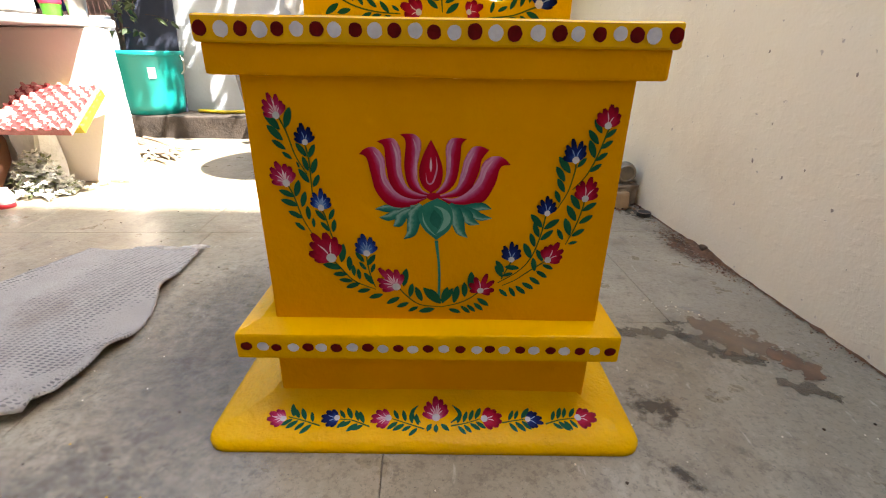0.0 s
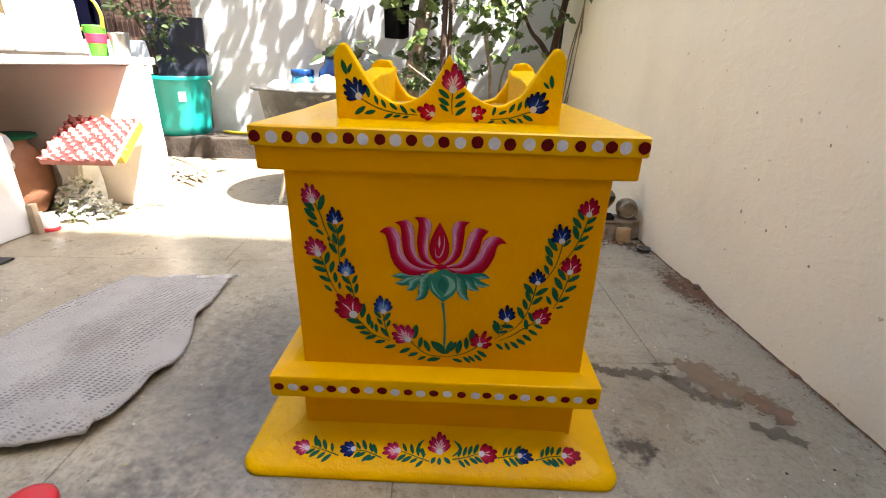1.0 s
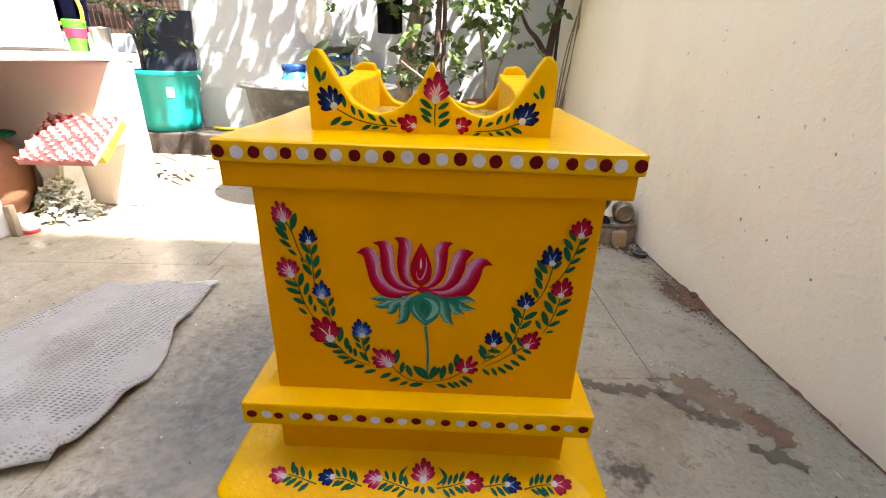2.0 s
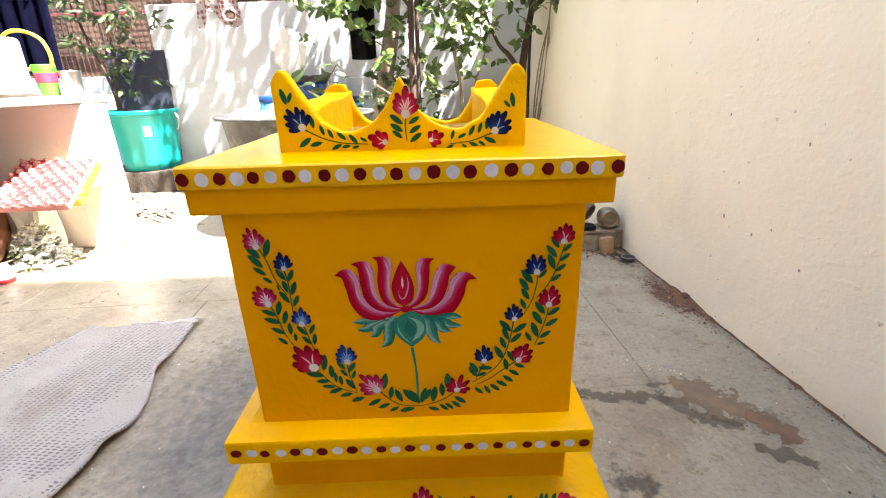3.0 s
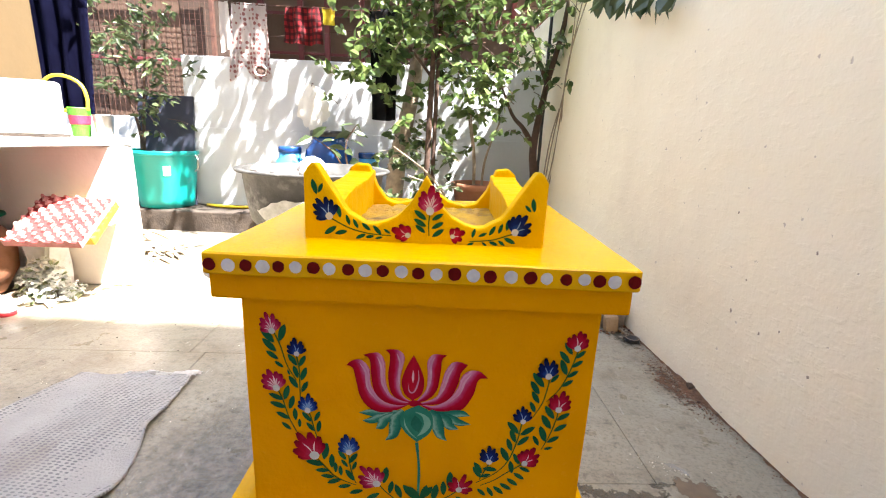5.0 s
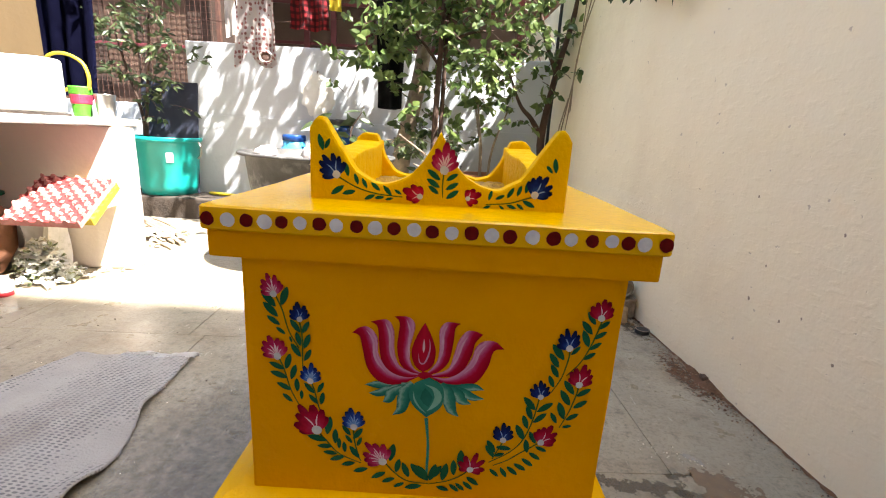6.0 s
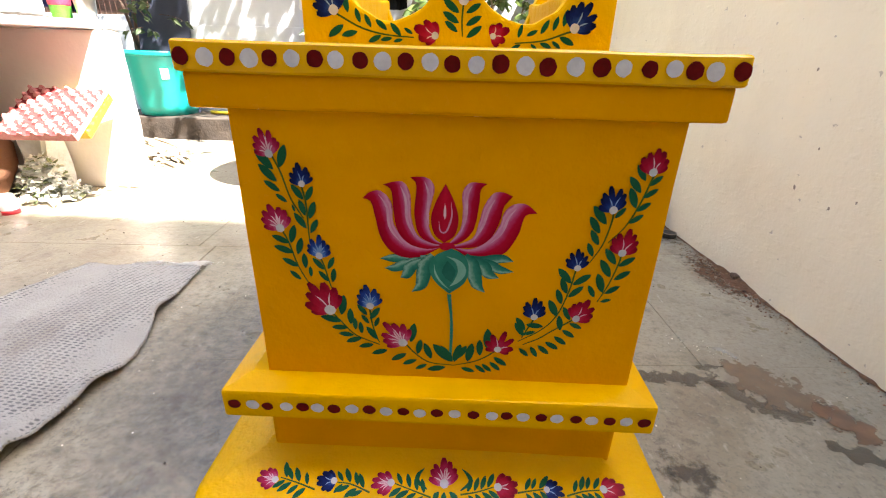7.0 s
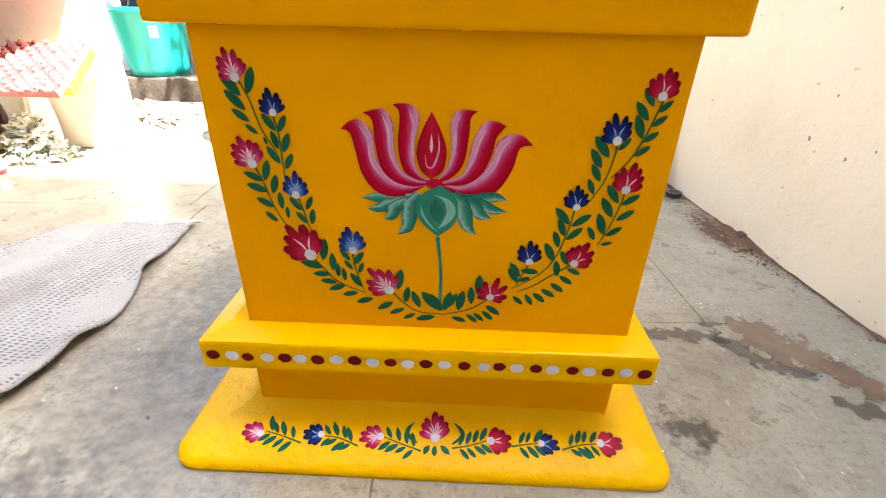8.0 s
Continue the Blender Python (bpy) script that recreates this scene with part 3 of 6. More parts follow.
SIDE_RIM = ((-1, -.85, -.6, -.3, 0, .4, .7, .85, 1), (.040, .048, .054, .058, .058, .059, .062, .066, .068))


def crown_panel(length, rim, flip=1, thick=0.022):
    """One scalloped side of the crown; rim gives its height along it, flip runs it the other way."""
    b = bmesh.new()
    half = length / 2
    n = 60
    low, high = [], []
    for i in range(n + 1):
        x = -half + length * i / n
        u = flip * x / half if rim is SIDE_RIM else abs(x) / half
        low.append(x)
        high.append(float(np.interp(u, *rim)) + 0.0012 * noise.noise(Vector((x * 60, length, 0))))
    f0 = [b.verts.new((x, 0, z)) for x, z in zip(low, high)]
    g0 = [b.verts.new((x, 0, -0.004)) for x in low]
    f1 = [b.verts.new((x, thick, z - 0.001)) for x, z in zip(low, high)]
    g1 = [b.verts.new((x, thick, -0.004)) for x in low]
    for i in range(n):
        b.faces.new((g0[i], g0[i + 1], f0[i + 1], f0[i]))
        b.faces.new((g1[i + 1], g1[i], f1[i], f1[i + 1]))
        b.faces.new((f0[i], f0[i + 1], f1[i + 1], f1[i]))
    b.faces.new((g0[0], f0[0], f1[0], g1[0]))
    b.faces.new((g0[n], g1[n], f1[n], f0[n]))
    bmesh.ops.recalc_face_normals(b, faces=b.faces)
    rim = [e for e in b.edges if len(e.link_faces) == 2 and e.calc_face_angle(0) > 0.8]
    bmesh.ops.bevel(b, geom=rim, offset=0.0035, segments=2, affect="EDGES", profile=0.6)
    return b


CROWN_Y = -0.165
SIDE_Y = (CROWN_Y + 0.140) / 2
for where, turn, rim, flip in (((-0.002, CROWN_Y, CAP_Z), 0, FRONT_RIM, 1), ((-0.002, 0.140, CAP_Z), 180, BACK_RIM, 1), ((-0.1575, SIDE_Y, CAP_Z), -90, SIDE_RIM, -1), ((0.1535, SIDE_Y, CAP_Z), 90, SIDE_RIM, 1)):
    p = part("crown_panel", crown_panel(0.312 if rim is not SIDE_RIM else 0.301, rim, flip, 0.046 if rim is SIDE_RIM else 0.026), M["yellow_rough_lit"], planter)
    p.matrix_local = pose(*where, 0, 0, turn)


def pit():
    """The planting hole inside the crown, filled with dusty soil."""
    b = bmesh.new()
    bmesh.ops.create_grid(b, x_segments=24, y_segments=24, size=1)
    for v in b.verts:
        v.co = Vector((v.co.x * 0.112 - 0.002, v.co.y * 0.132 - 0.012, CAP_Z + 0.004 + 0.004 * noise.noise(v.co * 7) + 0.003 * noise.noise(v.co * 17)))
    return b


part("soil", pit(), M["soil_dusty"], planter, "paint-spattered brown soil in the planting hole", smooth=True)


# ---- painted decoration ----
BODY = (Vector((0, BODY_Y, 0)), Vector((1, 0, 0)), Vector((0, 0, 1)), Vector((0, -1, 0)))
CROWN = (Vector((0, CROWN_Y, 0)), Vector((1, 0, 0)), Vector((0, 0, 1)), Vector((0, -1, 0)))
SLOPE = math.atan2(0.024, 0.065)
PLINTH = (Vector((0, -0.290, 0.016)), Vector((1, 0, 0)), Vector((0, math.cos(SLOPE), math.sin(SLOPE))), Vector((0, -math.sin(SLOPE), math.cos(SLOPE))))


def on(surface, a, c, off=0.0):
    o, u, v, n = surface
    return o + u * a + v * c + n * (0.0003 + 0.6 * off)


def stroke(b, surface, points, widths, off, steps=6):
    """A brush stroke: a ribbon of changing width, u across it and v along it."""
    line = curve_points(points, steps)
    w = np.interp(np.linspace(0, 1, len(line)), np.linspace(0, 1, len(widths)), widths)
    uv = b.loops.layers.uv.verify()
    rows = []
    for i, p in enumerate(line):
        d = line[min(i + 1, len(line) - 1)] - line[max(i - 1, 0)]
        d = d / (np.hypot(*d) + 1e-9)
        s = np.array((-d[1], d[0]))
        rows.append([b.verts.new(on(surface, *(p + s * w[i] * k / 2), off + 0.0004 * i / len(line))) for k in (-1, -0.4, 0.4, 1)])
    for i in range(len(rows) - 1):
        for k in range(3):
            f = b.faces.new((rows[i][k], rows[i][k + 1], rows[i + 1][k + 1], rows[i + 1][k]))
            for lp, (du, dv) in zip(f.loops, ((k, i), (k + 1, i), (k + 1, i + 1), (k, i + 1))):
                lp[uv].uv = ((0, 0.3, 0.7, 1)[du], dv / (len(rows) - 1))
    return b


def disc(b, surface, a, c, r, off, squash=1.0, sides=14):
    ring = [b.verts.new(on(surface, a + r * math.cos(t) * (1 + random.uniform(-0.06, 0.06)), c + squash * r * math.sin(t) * (1 + random.uniform(-0.06, 0.06)), off)) for t in (2 * math.pi * i / sides for i in range(sides))]
    b.faces.new(ring)
    return b


def flower(surface, dot, tip, mat, petals=7, spread=64, size=1.0):
    """A fan of pointed brushed petals that springs from a white dot."""
    d = np.array(tip) - np.array(dot)
    length, base = np.hypot(*d) * 0.97 * size, math.atan2(d[1], d[0])
    b, streaks = bmesh.new(), []
    p0 = np.array(dot)
    wide = length * 2.9 / (petals + 0.5)
    for i in range(petals):
        k = i / (petals - 1) * 2 - 1
        a = base + radians(spread) * k + random.uniform(-0.07, 0.07)
        reach = length * (1 - 0.40 * abs(k)) * random.uniform(0.93, 1.06)
        way, side = np.array((math.cos(a), math.sin(a))), np.array((-math.sin(a), math.cos(a)))
        w = wide * (0.74 if mat is not M["crimson_petal"] else 0.82) * (1 - 0.10 * abs(k)) * random.uniform(0.88, 1.10)
        stroke(b, surface, [p0 - way * reach * 0.04, p0 + way * reach * 0.5 + side * reach * 0.05 * k, p0 + way * reach], [0.62 * w, 0.85 * w, 0.98 * w, w, 0.98 * w, 0.86 * w, 0.42 * w], 0.0010 + 0.00013 * (petals - abs(i - petals // 2)), 6)
        if mat in (M["pink_petal"], M["sky_petal"]) or i % 3 == 1:
            off = side * w * 0.42 * (1 if k < 0 else -1)
            streaks.append((p0 + way * reach * 0.16 + off * 0.3, p0 + way * reach * 0.42 + off * 0.8, p0 + way * reach * random.uniform(0.60, 0.80) + off * 0.9))
    f = part("painted_flower", b, mat, planter)
    for s in streaks:
        part("petal_streak", stroke(bmesh.new(), surface, s, [0.02 * length, 0.050 * length, 0.050 * length, 0.0], 0.0026, 4), M["pale_blue"] if mat in (M["blue_petal"], M["sky_petal"]) else M["pale_pink"], f)
    part("flower_centre", disc(bmesh.new(), surface, dot[0], dot[1], length * 0.165, 0.0034), M["white_dot"], f, "white dot")
    return f


def leaf_data():
    b = bmesh.new()
    top = [(0.12, 0.10), (0.28, 0.172), (0.46, 0.205), (0.64, 0.195), (0.80, 0.145), (0.93, 0.07)]
    low = [(0.94, -0.045), (0.82, -0.105), (0.64, -0.145), (0.44, -0.150), (0.26, -0.125), (0.10, -0.065)]
    edge = [(0, 0.012), *top, (1.0, 0.0), *low]
    b.faces.new([b.verts.new((x, y + 0.08 * x * x, 0)) for x, y in edge])
    me = bpy.data.meshes.new("painted_leaf")
    b.to_mesh(me)
    b.free()
    me.materials.append(M["leaf_paint"])
    return me


LEAF = leaf_data()


def painted_leaf(surface, parent, a, c, angle, length, flip=1):
    o, u, v, n = surface
    ob = new("painted_leaf", LEAF)
    ob.parent = parent
    way = u * math.cos(angle) + v * math.sin(angle)
    side = (-u * math.sin(angle) + v * math.cos(angle)) * flip
    m = Matrix((way * length, side * length, n)).transposed().to_4x4()
    m.translation = on(surface, a, c, 0.0009 + random.uniform(0, 0.0003))
    ob.matrix_local = m
    return ob


def vine(surface, points, leaf=0.0192, gap=0.0100, width=0.0018, start=0.0, angle=43, end=0.93, sides=(1, -1), mat=None):
    """A thin stem with leaves on both sides that point along it."""
    stem = part("painted_stem", stroke(bmesh.new(), surface, points, [width * 1.3, width, width * 0.8], 0.0007), mat or M["stem_paint"], planter)
    line = curve_points(points, 10)
    run, last, k = 0.0, start * gap, 0
    total = sum(np.hypot(*(q - p)) for p, q in zip(line, line[1:]))
    for p, q in zip(line, line[1:]):
        run += np.hypot(*(q - p))
        if run - last >= gap and run < total * end:
            last = run
            way = math.atan2(*(q - p)[::-1])
            for s in sides:
                a = way + s * radians(angle + random.uniform(-9, 9))
                painted_leaf(surface, stem, *(q + np.array((math.cos(a), math.sin(a))) * 0.002), a, leaf * random.uniform(0.8, 1.12), -s)
    return stem


def spray(surface, points, leaves, width=0.0017):
    """A thin stem with its own leaves: foot and reach of each, in millimetres."""
    stem = part("painted_stem", stroke(bmesh.new(), surface, points, [width * 0.7, width, width * 1.1], 0.0007), M["stem_paint"], planter)
    way = np.array(points[-1]) - np.array(points[0])
    for x, z, dx, dz in leaves:
        turn = 1 if way[0] * dz - way[1] * dx > 0 else -1
        painted_leaf(surface, stem, x / 1000, z / 1000, math.atan2(dz, dx), math.hypot(dx, dz) * 1.06 / 1000, -turn)
    return stem


# hand-spaced rows of dots, in millimetres from the middle
CAP_DOTS = (-239, -219, -199, -180, -162, -142, -123, -105, -84, -63, -43, -23, -4, 17, 38, 59, 78, 101, 122, 141, 163, 183, 201, 219, 240)
LEDGE_DOTS = (-246, -225, -206, -186, -165, -149, -128, -108, -88, -68, -48, -28, -9, 12, 32, 54, 72, 90, 111, 130, 151, 170, 190, 209, 230)
random.seed(3)
for i in range(25):
    mat, kind = (M["maroon"], "maroon_dot") if i % 2 == 0 else (M["white_dot"], "white_dot")
    x = CAP_DOTS[i] / 1000
    part(kind, disc(bmesh.new(), (Vector((0, -0.252, 0)), *BODY[1:]), x + random.uniform(-0.001, 0.001), 0.5245 + random.uniform(-0.0008, 0.0008), 0.0075 * random.uniform(0.93, 1.06), 0.0020), mat, planter)
for i in range(25):
    mat, kind = (M["maroon"], "maroon_dot") if i % 2 == 0 else (M["white_dot"], "white_dot")
    x = LEDGE_DOTS[i] / 1000
    part(kind, disc(bmesh.new(), (Vector((0, -0.265, 0)), *BODY[1:]), x + random.uniform(-0.0012, 0.0012), 0.1495 + random.uniform(-0.001, 0.001), 0.0074 * random.uniform(0.92, 1.06), 0.0018, 0.84), mat, planter)


def between(surface, outer, inner, off, steps=28, tip=1.0):
    """A painted shape filled between two curved edges, u across it and v along it."""
    b = bmesh.new()
    uv = b.loops.layers.uv.verify()

    def even(points):
        line = np.array(curve_points(points, 8))
        run = np.concatenate(([0], np.cumsum(np.hypot(*np.diff(line, axis=0).T))))
        at = np.linspace(0, run[-1], steps + 1)
        return np.stack((np.interp(at, run, line[:, 0]), np.interp(at, run, line[:, 1])), 1)

    one, two = even(outer), even(inner)
    across = (0, 0.2, 0.4, 0.6, 0.8, 1)
    rows = [[b.verts.new(on(surface, *(p + (q - p) * k), off)) for k in across] for p, q in zip(one, two)]
    for i in range(steps):
        for k in range(5):
            f = b.faces.new((rows[i][k], rows[i][k + 1], rows[i + 1][k + 1], rows[i + 1][k]))
            for lp, (du, dv) in zip(f.loops, ((k, i), (k + 1, i), (k + 1, i + 1), (k, i + 1))):
                lp[uv].uv = (across[du] * min(1.0, tip + dv / steps / 0.24), dv / steps)
    bmesh.ops.recalc_face_normals(b, faces=b.faces)
    return b


def lotus_petal(outer, inner, off):
    """A curling lotus petal: crimson on its outer side, pale pink on its inner side."""
    petal = part("lotus_petal", between(BODY, outer, inner, off, tip=0.0), M["lotus"], planter, "crimson and pale pink lotus petal")
    mid = [tuple((np.array(p) * 0.28 + np.array(q) * 0.72)) for p, q in zip(outer[1:5], inner[2:6])]
    part("petal_streak", stroke(bmesh.new(), BODY, mid, [0.0, 0.0022, 0.003, 0.0024, 0.0], off + 0.0006), M["lotus_light"], petal, "pale brush streak")
    return petal


flower(BODY, (-0.1790, 0.4390), (-0.1870, 0.4630), M["pink_petal"])
flower(BODY, (-0.1500, 0.4100), (-0.1520, 0.4310), M["blue_petal"])
flower(BODY, (-0.1770, 0.3620), (-0.1880, 0.3880), M["pink_petal"])
flower(BODY, (-0.1390, 0.3320), (-0.1390, 0.3560), M["sky_petal"])
flower(BODY, (-0.1320, 0.2660), (-0.1530, 0.2990), M["crimson_petal"])
flower(BODY, (-0.0870, 0.2730), (-0.0900, 0.2990), M["sky_petal"])
flower(BODY, (-0.0510, 0.2260), (-0.0740, 0.2500), M["pink_petal"])
flower(BODY, (0.1910, 0.4330), (0.1920, 0.4580), M["crimson_petal"])
flower(BODY, (0.1600, 0.3940), (0.1550, 0.4190), M["blue_petal"])
flower(BODY, (0.1770, 0.3480), (0.1800, 0.3740), M["crimson_petal"])
flower(BODY, (0.1340, 0.3290), (0.1310, 0.3510), M["blue_petal"])
flower(BODY, (0.0950, 0.2670), (0.0930, 0.2910), M["blue_petal"])
flower(BODY, (0.1410, 0.2670), (0.1540, 0.2900), M["crimson_petal"])
flower(BODY, (0.0580, 0.2220), (0.0640, 0.2470), M["crimson_petal"], 7, 105)
spray(BODY, [(-0.152, 0.373), (-0.163, 0.394), (-0.17, 0.42), (-0.177, 0.437)], [(-177, 423, -17, 17), (-175, 411, -17, 15), (-173, 401, -15, 9), (-167, 390, -11, 7), (-171, 425, 9, 21), (-160, 380, -3, 7)])
spray(BODY, [(-0.148, 0.347), (-0.148, 0.363), (-0.148, 0.389), (-0.151, 0.409)], [(-150, 393, -12, 14), (-150, 376, -6, 16), (-150, 362, -12, 15), (-148, 392, 9, 14), (-146, 373, 8, 17), (-146, 357, 9, 14)])
spray(BODY, [(-0.152, 0.295), (-0.163, 0.319), (-0.17, 0.345), (-0.176, 0.36)], [(-169, 345, -18, 6), (-166, 334, -20, 5), (-162, 318, -17, 7), (-161, 302, -12, 9), (-168, 345, 7, 19), (-162, 332, 7, 18), (-155, 316, 1, 17), (-150, 306, 1, 12)])
spray(BODY, [(-0.128, 0.291), (-0.131, 0.302), (-0.135, 0.32), (-0.138, 0.329)], [(-135, 315, -12, 12), (-131, 301, -11, 11), (-131, 316, 8, 13), (-127, 300, 4, 16)])
spray(BODY, [(-0.078, 0.221), (-0.105, 0.233), (-0.122, 0.252), (-0.132, 0.264)], [(-120, 251, -23, 3), (-113, 243, -18, -2), (-107, 233, -17, 0), (-98, 230, -17, -8), (-85, 221, -16, -5), (-69, 214, -17, -7), (-120, 259, 6, 24), (-110, 247, 2, 20), (-105, 240, 1, 15), (-98, 235, 0, 15)])
spray(BODY, [(-0.078, 0.224), (-0.081, 0.231), (-0.086, 0.251), (-0.088, 0.27)], [(-91, 260, -11, 12), (-89, 249, -9, 10), (-80, 228, -13, 15), (-88, 255, 12, 14), (-83, 245, 6, 12)])
spray(BODY, [(0.008, 0.196), (-0.02, 0.199), (-0.037, 0.211), (-0.049, 0.225)], [(-42, 226, 6, 24), (-34, 210, 5, 19), (-18, 204, -6, 21), (6, 201, -19, 24), (-47, 210, -16, -11), (-35, 202, -15, -8), (-23, 196, -12, -8), (-1, 193, -20, -6)])
spray(BODY, [(0.161, 0.358), (0.175, 0.376), (0.185, 0.4), (0.193, 0.43)], [(190, 419, 12, 9), (187, 407, 13, 8), (183, 393, 13, 8), (178, 380, 13, 8), (186, 424, -11, 14), (184, 412, -14, 14), (182, 396, -10, 19)])
spray(BODY, [(0.146, 0.335), (0.156, 0.356), (0.161, 0.381), (0.161, 0.391)], [(156, 378, -16, 17), (151, 368, -13, 16), (152, 355, -11, 15), (148, 342, -8, 14), (163, 385, 10, 10)])
spray(BODY, [(0.161, 0.288), (0.17, 0.311), (0.176, 0.335), (0.177, 0.346)], [(176, 332, 16, 9), (174, 316, 16, 9), (167, 299, 15, 8), (164, 289, 11, 2), (173, 334, -14, 16), (170, 319, -14, 18), (165, 300, -10, 21), (157, 294, -9, 13)])
spray(BODY, [(0.08, 0.233), (0.105, 0.25), (0.12, 0.27), (0.129, 0.3), (0.133, 0.327)], [(132, 308, 18, 11), (129, 293, 15, 12), (130, 310, -16, 15), (127, 297, -9, 17), (123, 284, -8, 17), (120, 268, -12, 19)])
spray(BODY, [(0.086, 0.229), (0.103, 0.238), (0.117, 0.249), (0.14, 0.266)], [(135, 260, 13, -7), (128, 251, 13, -10), (120, 242, 13, -11), (111, 234, 14, -10), (103, 229, 12, -12), (95, 227, 7, -14), (82, 224, 10, -11), (135, 264, -10, 15), (126, 250, -5, 18)])
spray(BODY, [(0.084, 0.238), (0.09, 0.252), (0.095, 0.263)], [(87, 248, -12, 15), (86, 241, -12, 15), (87, 256, 18, -3), (85, 243, 13, 3)])
spray(BODY, [(0.008, 0.196), (0.03, 0.202), (0.045, 0.21), (0.057, 0.22)], [(11, 205, 9, 19), (24, 202, 2, 25), (38, 211, -3, 21), (46, 221, -3, 26), (17, 193, 15, -6), (33, 198, 11, -11), (41, 200, 10, -11), (50, 203, 11, -12), (54, 210, 14, -12)])
tuft = part("painted_stem", stroke(bmesh.new(), BODY, [(0.0040, 0.2030), (0.0040, 0.2520), (0.0000, 0.2910)], [0.003, 0.0035, 0.003, 0.0045], 0.0008), M["teal_paint"], planter, "teal lotus stem")
painted_leaf(BODY, tuft, 0.0070, 0.2010, radians(119), 0.026)
painted_leaf(BODY, tuft, 0.0085, 0.2010, radians(80), 0.026, -1)
lotus_petal([(-0.0900, 0.3970), (-0.0820, 0.3940), (-0.0780, 0.3780), (-0.0720, 0.3530), (-0.0570, 0.3360), (-0.0340, 0.3340), (-0.0090, 0.3470)], [(-0.0900, 0.3970), (-0.0820, 0.4040), (-0.0710, 0.4050), (-0.0610, 0.3930), (-0.0590, 0.3710), (-0.0450, 0.3510), (-0.0240, 0.3450), (-0.0080, 0.3480)], 0.0012)
lotus_petal([(-0.0690, 0.4120), (-0.0610, 0.4060), (-0.0590, 0.3840), (-0.0550, 0.3630), (-0.0430, 0.3490), (-0.0240, 0.3440), (-0.0070, 0.3480)], [(-0.0690, 0.4120), (-0.0590, 0.4150), (-0.0490, 0.4150), (-0.0420, 0.4030), (-0.0410, 0.3790), (-0.0350, 0.3600), (-0.0200, 0.3510), (-0.0060, 0.3490)], 0.0014)
lotus_petal([(-0.0420, 0.4200), (-0.0360, 0.4120), (-0.0380, 0.3830), (-0.0330, 0.3600), (-0.0200, 0.3510), (-0.0050, 0.3490)], [(-0.0420, 0.4200), (-0.0360, 0.4210), (-0.0250, 0.4200), (-0.0180, 0.4110), (-0.0210, 0.3930), (-0.0240, 0.3760), (-0.0180, 0.3570), (-0.0040, 0.3490)], 0.0016)
lotus_petal([(0.0340, 0.4160), (0.0280, 0.4100), (0.0270, 0.3940), (0.0230, 0.3680), (0.0120, 0.3540), (-0.0010, 0.3490)], [(0.0340, 0.4160), (0.0260, 0.4170), (0.0160, 0.4160), (0.0100, 0.4060), (0.0110, 0.3860), (0.0090, 0.3670), (-0.0020, 0.3510)], 0.0016)
lotus_petal([(0.0600, 0.4040), (0.0520, 0.3930), (0.0490, 0.3780), (0.0410, 0.3590), (0.0260, 0.3480), (0.0030, 0.3460)], [(0.0600, 0.4040), (0.0500, 0.4080), (0.0400, 0.4060), (0.0320, 0.3930), (0.0280, 0.3760), (0.0220, 0.3580), (0.0010, 0.3480)], 0.0014)
lotus_petal([(0.0860, 0.3870), (0.0740, 0.3840), (0.0690, 0.3640), (0.0570, 0.3430), (0.0380, 0.3350), (0.0190, 0.3370), (0.0030, 0.3460)], [(0.0860, 0.3870), (0.0750, 0.3960), (0.0620, 0.3960), (0.0530, 0.3880), (0.0490, 0.3730), (0.0390, 0.3570), (0.0220, 0.3460), (0.0030, 0.3470)], 0.0012)
part("lotus_base", disc(bmesh.new(), BODY, -0.0040, 0.3480, 0.0085, 0.0019, 0.55), M["maroon_red"], planter, "crimson petal base")
part("lotus_heart", between(BODY, [(-0.0070, 0.4150), (-0.0160, 0.3970), (-0.0210, 0.3780), (-0.0170, 0.3610), (-0.0070, 0.3520)], [(-0.0070, 0.4150), (0.0020, 0.3970), (0.0070, 0.3790), (0.0040, 0.3610), (-0.0070, 0.3520)], 0.0022), M["lotus_heart"], planter, "deep red lotus heart")
part("lotus_heart_light", stroke(bmesh.new(), BODY, [(-0.0070, 0.3770), (-0.0070, 0.3850), (-0.0070, 0.3950)], [0.0, 0.0028, 0.0025, 0.0], 0.0028), M["pale_pink"], planter, "pale pink highlight stroke")
part("lotus_heart_light", stroke(bmesh.new(), BODY, [(-0.0130, 0.3770), (-0.0110, 0.3650), (-0.0050, 0.3650), (0.0000, 0.3810), (-0.0010, 0.3970)], [0.0, 0.0018, 0.002, 0.0], 0.0027), M["lotus_light"], planter, "soft pink stroke")
part("sepal", stroke(bmesh.new(), BODY, [(-0.0750, 0.3310), (-0.0590, 0.3320), (-0.0380, 0.3310), (-0.0180, 0.3350)], [0.0, 0.0086, 0.0115, 0.0098, 0.0057], 0.00090, 7), M["sepal"], planter)
part("sepal", stroke(bmesh.new(), BODY, [(-0.0700, 0.3200), (-0.0580, 0.3210), (-0.0440, 0.3270), (-0.0240, 0.3330)], [0.0, 0.0086, 0.0115, 0.0098, 0.0057], 0.00098, 7), M["sepal"], planter)
part("sepal", stroke(bmesh.new(), BODY, [(-0.0530, 0.3090), (-0.0460, 0.3140), (-0.0400, 0.3240), (-0.0200, 0.3330)], [0.0, 0.0101, 0.0135, 0.0115, 0.0067], 0.00106, 7), M["sepal"], planter)
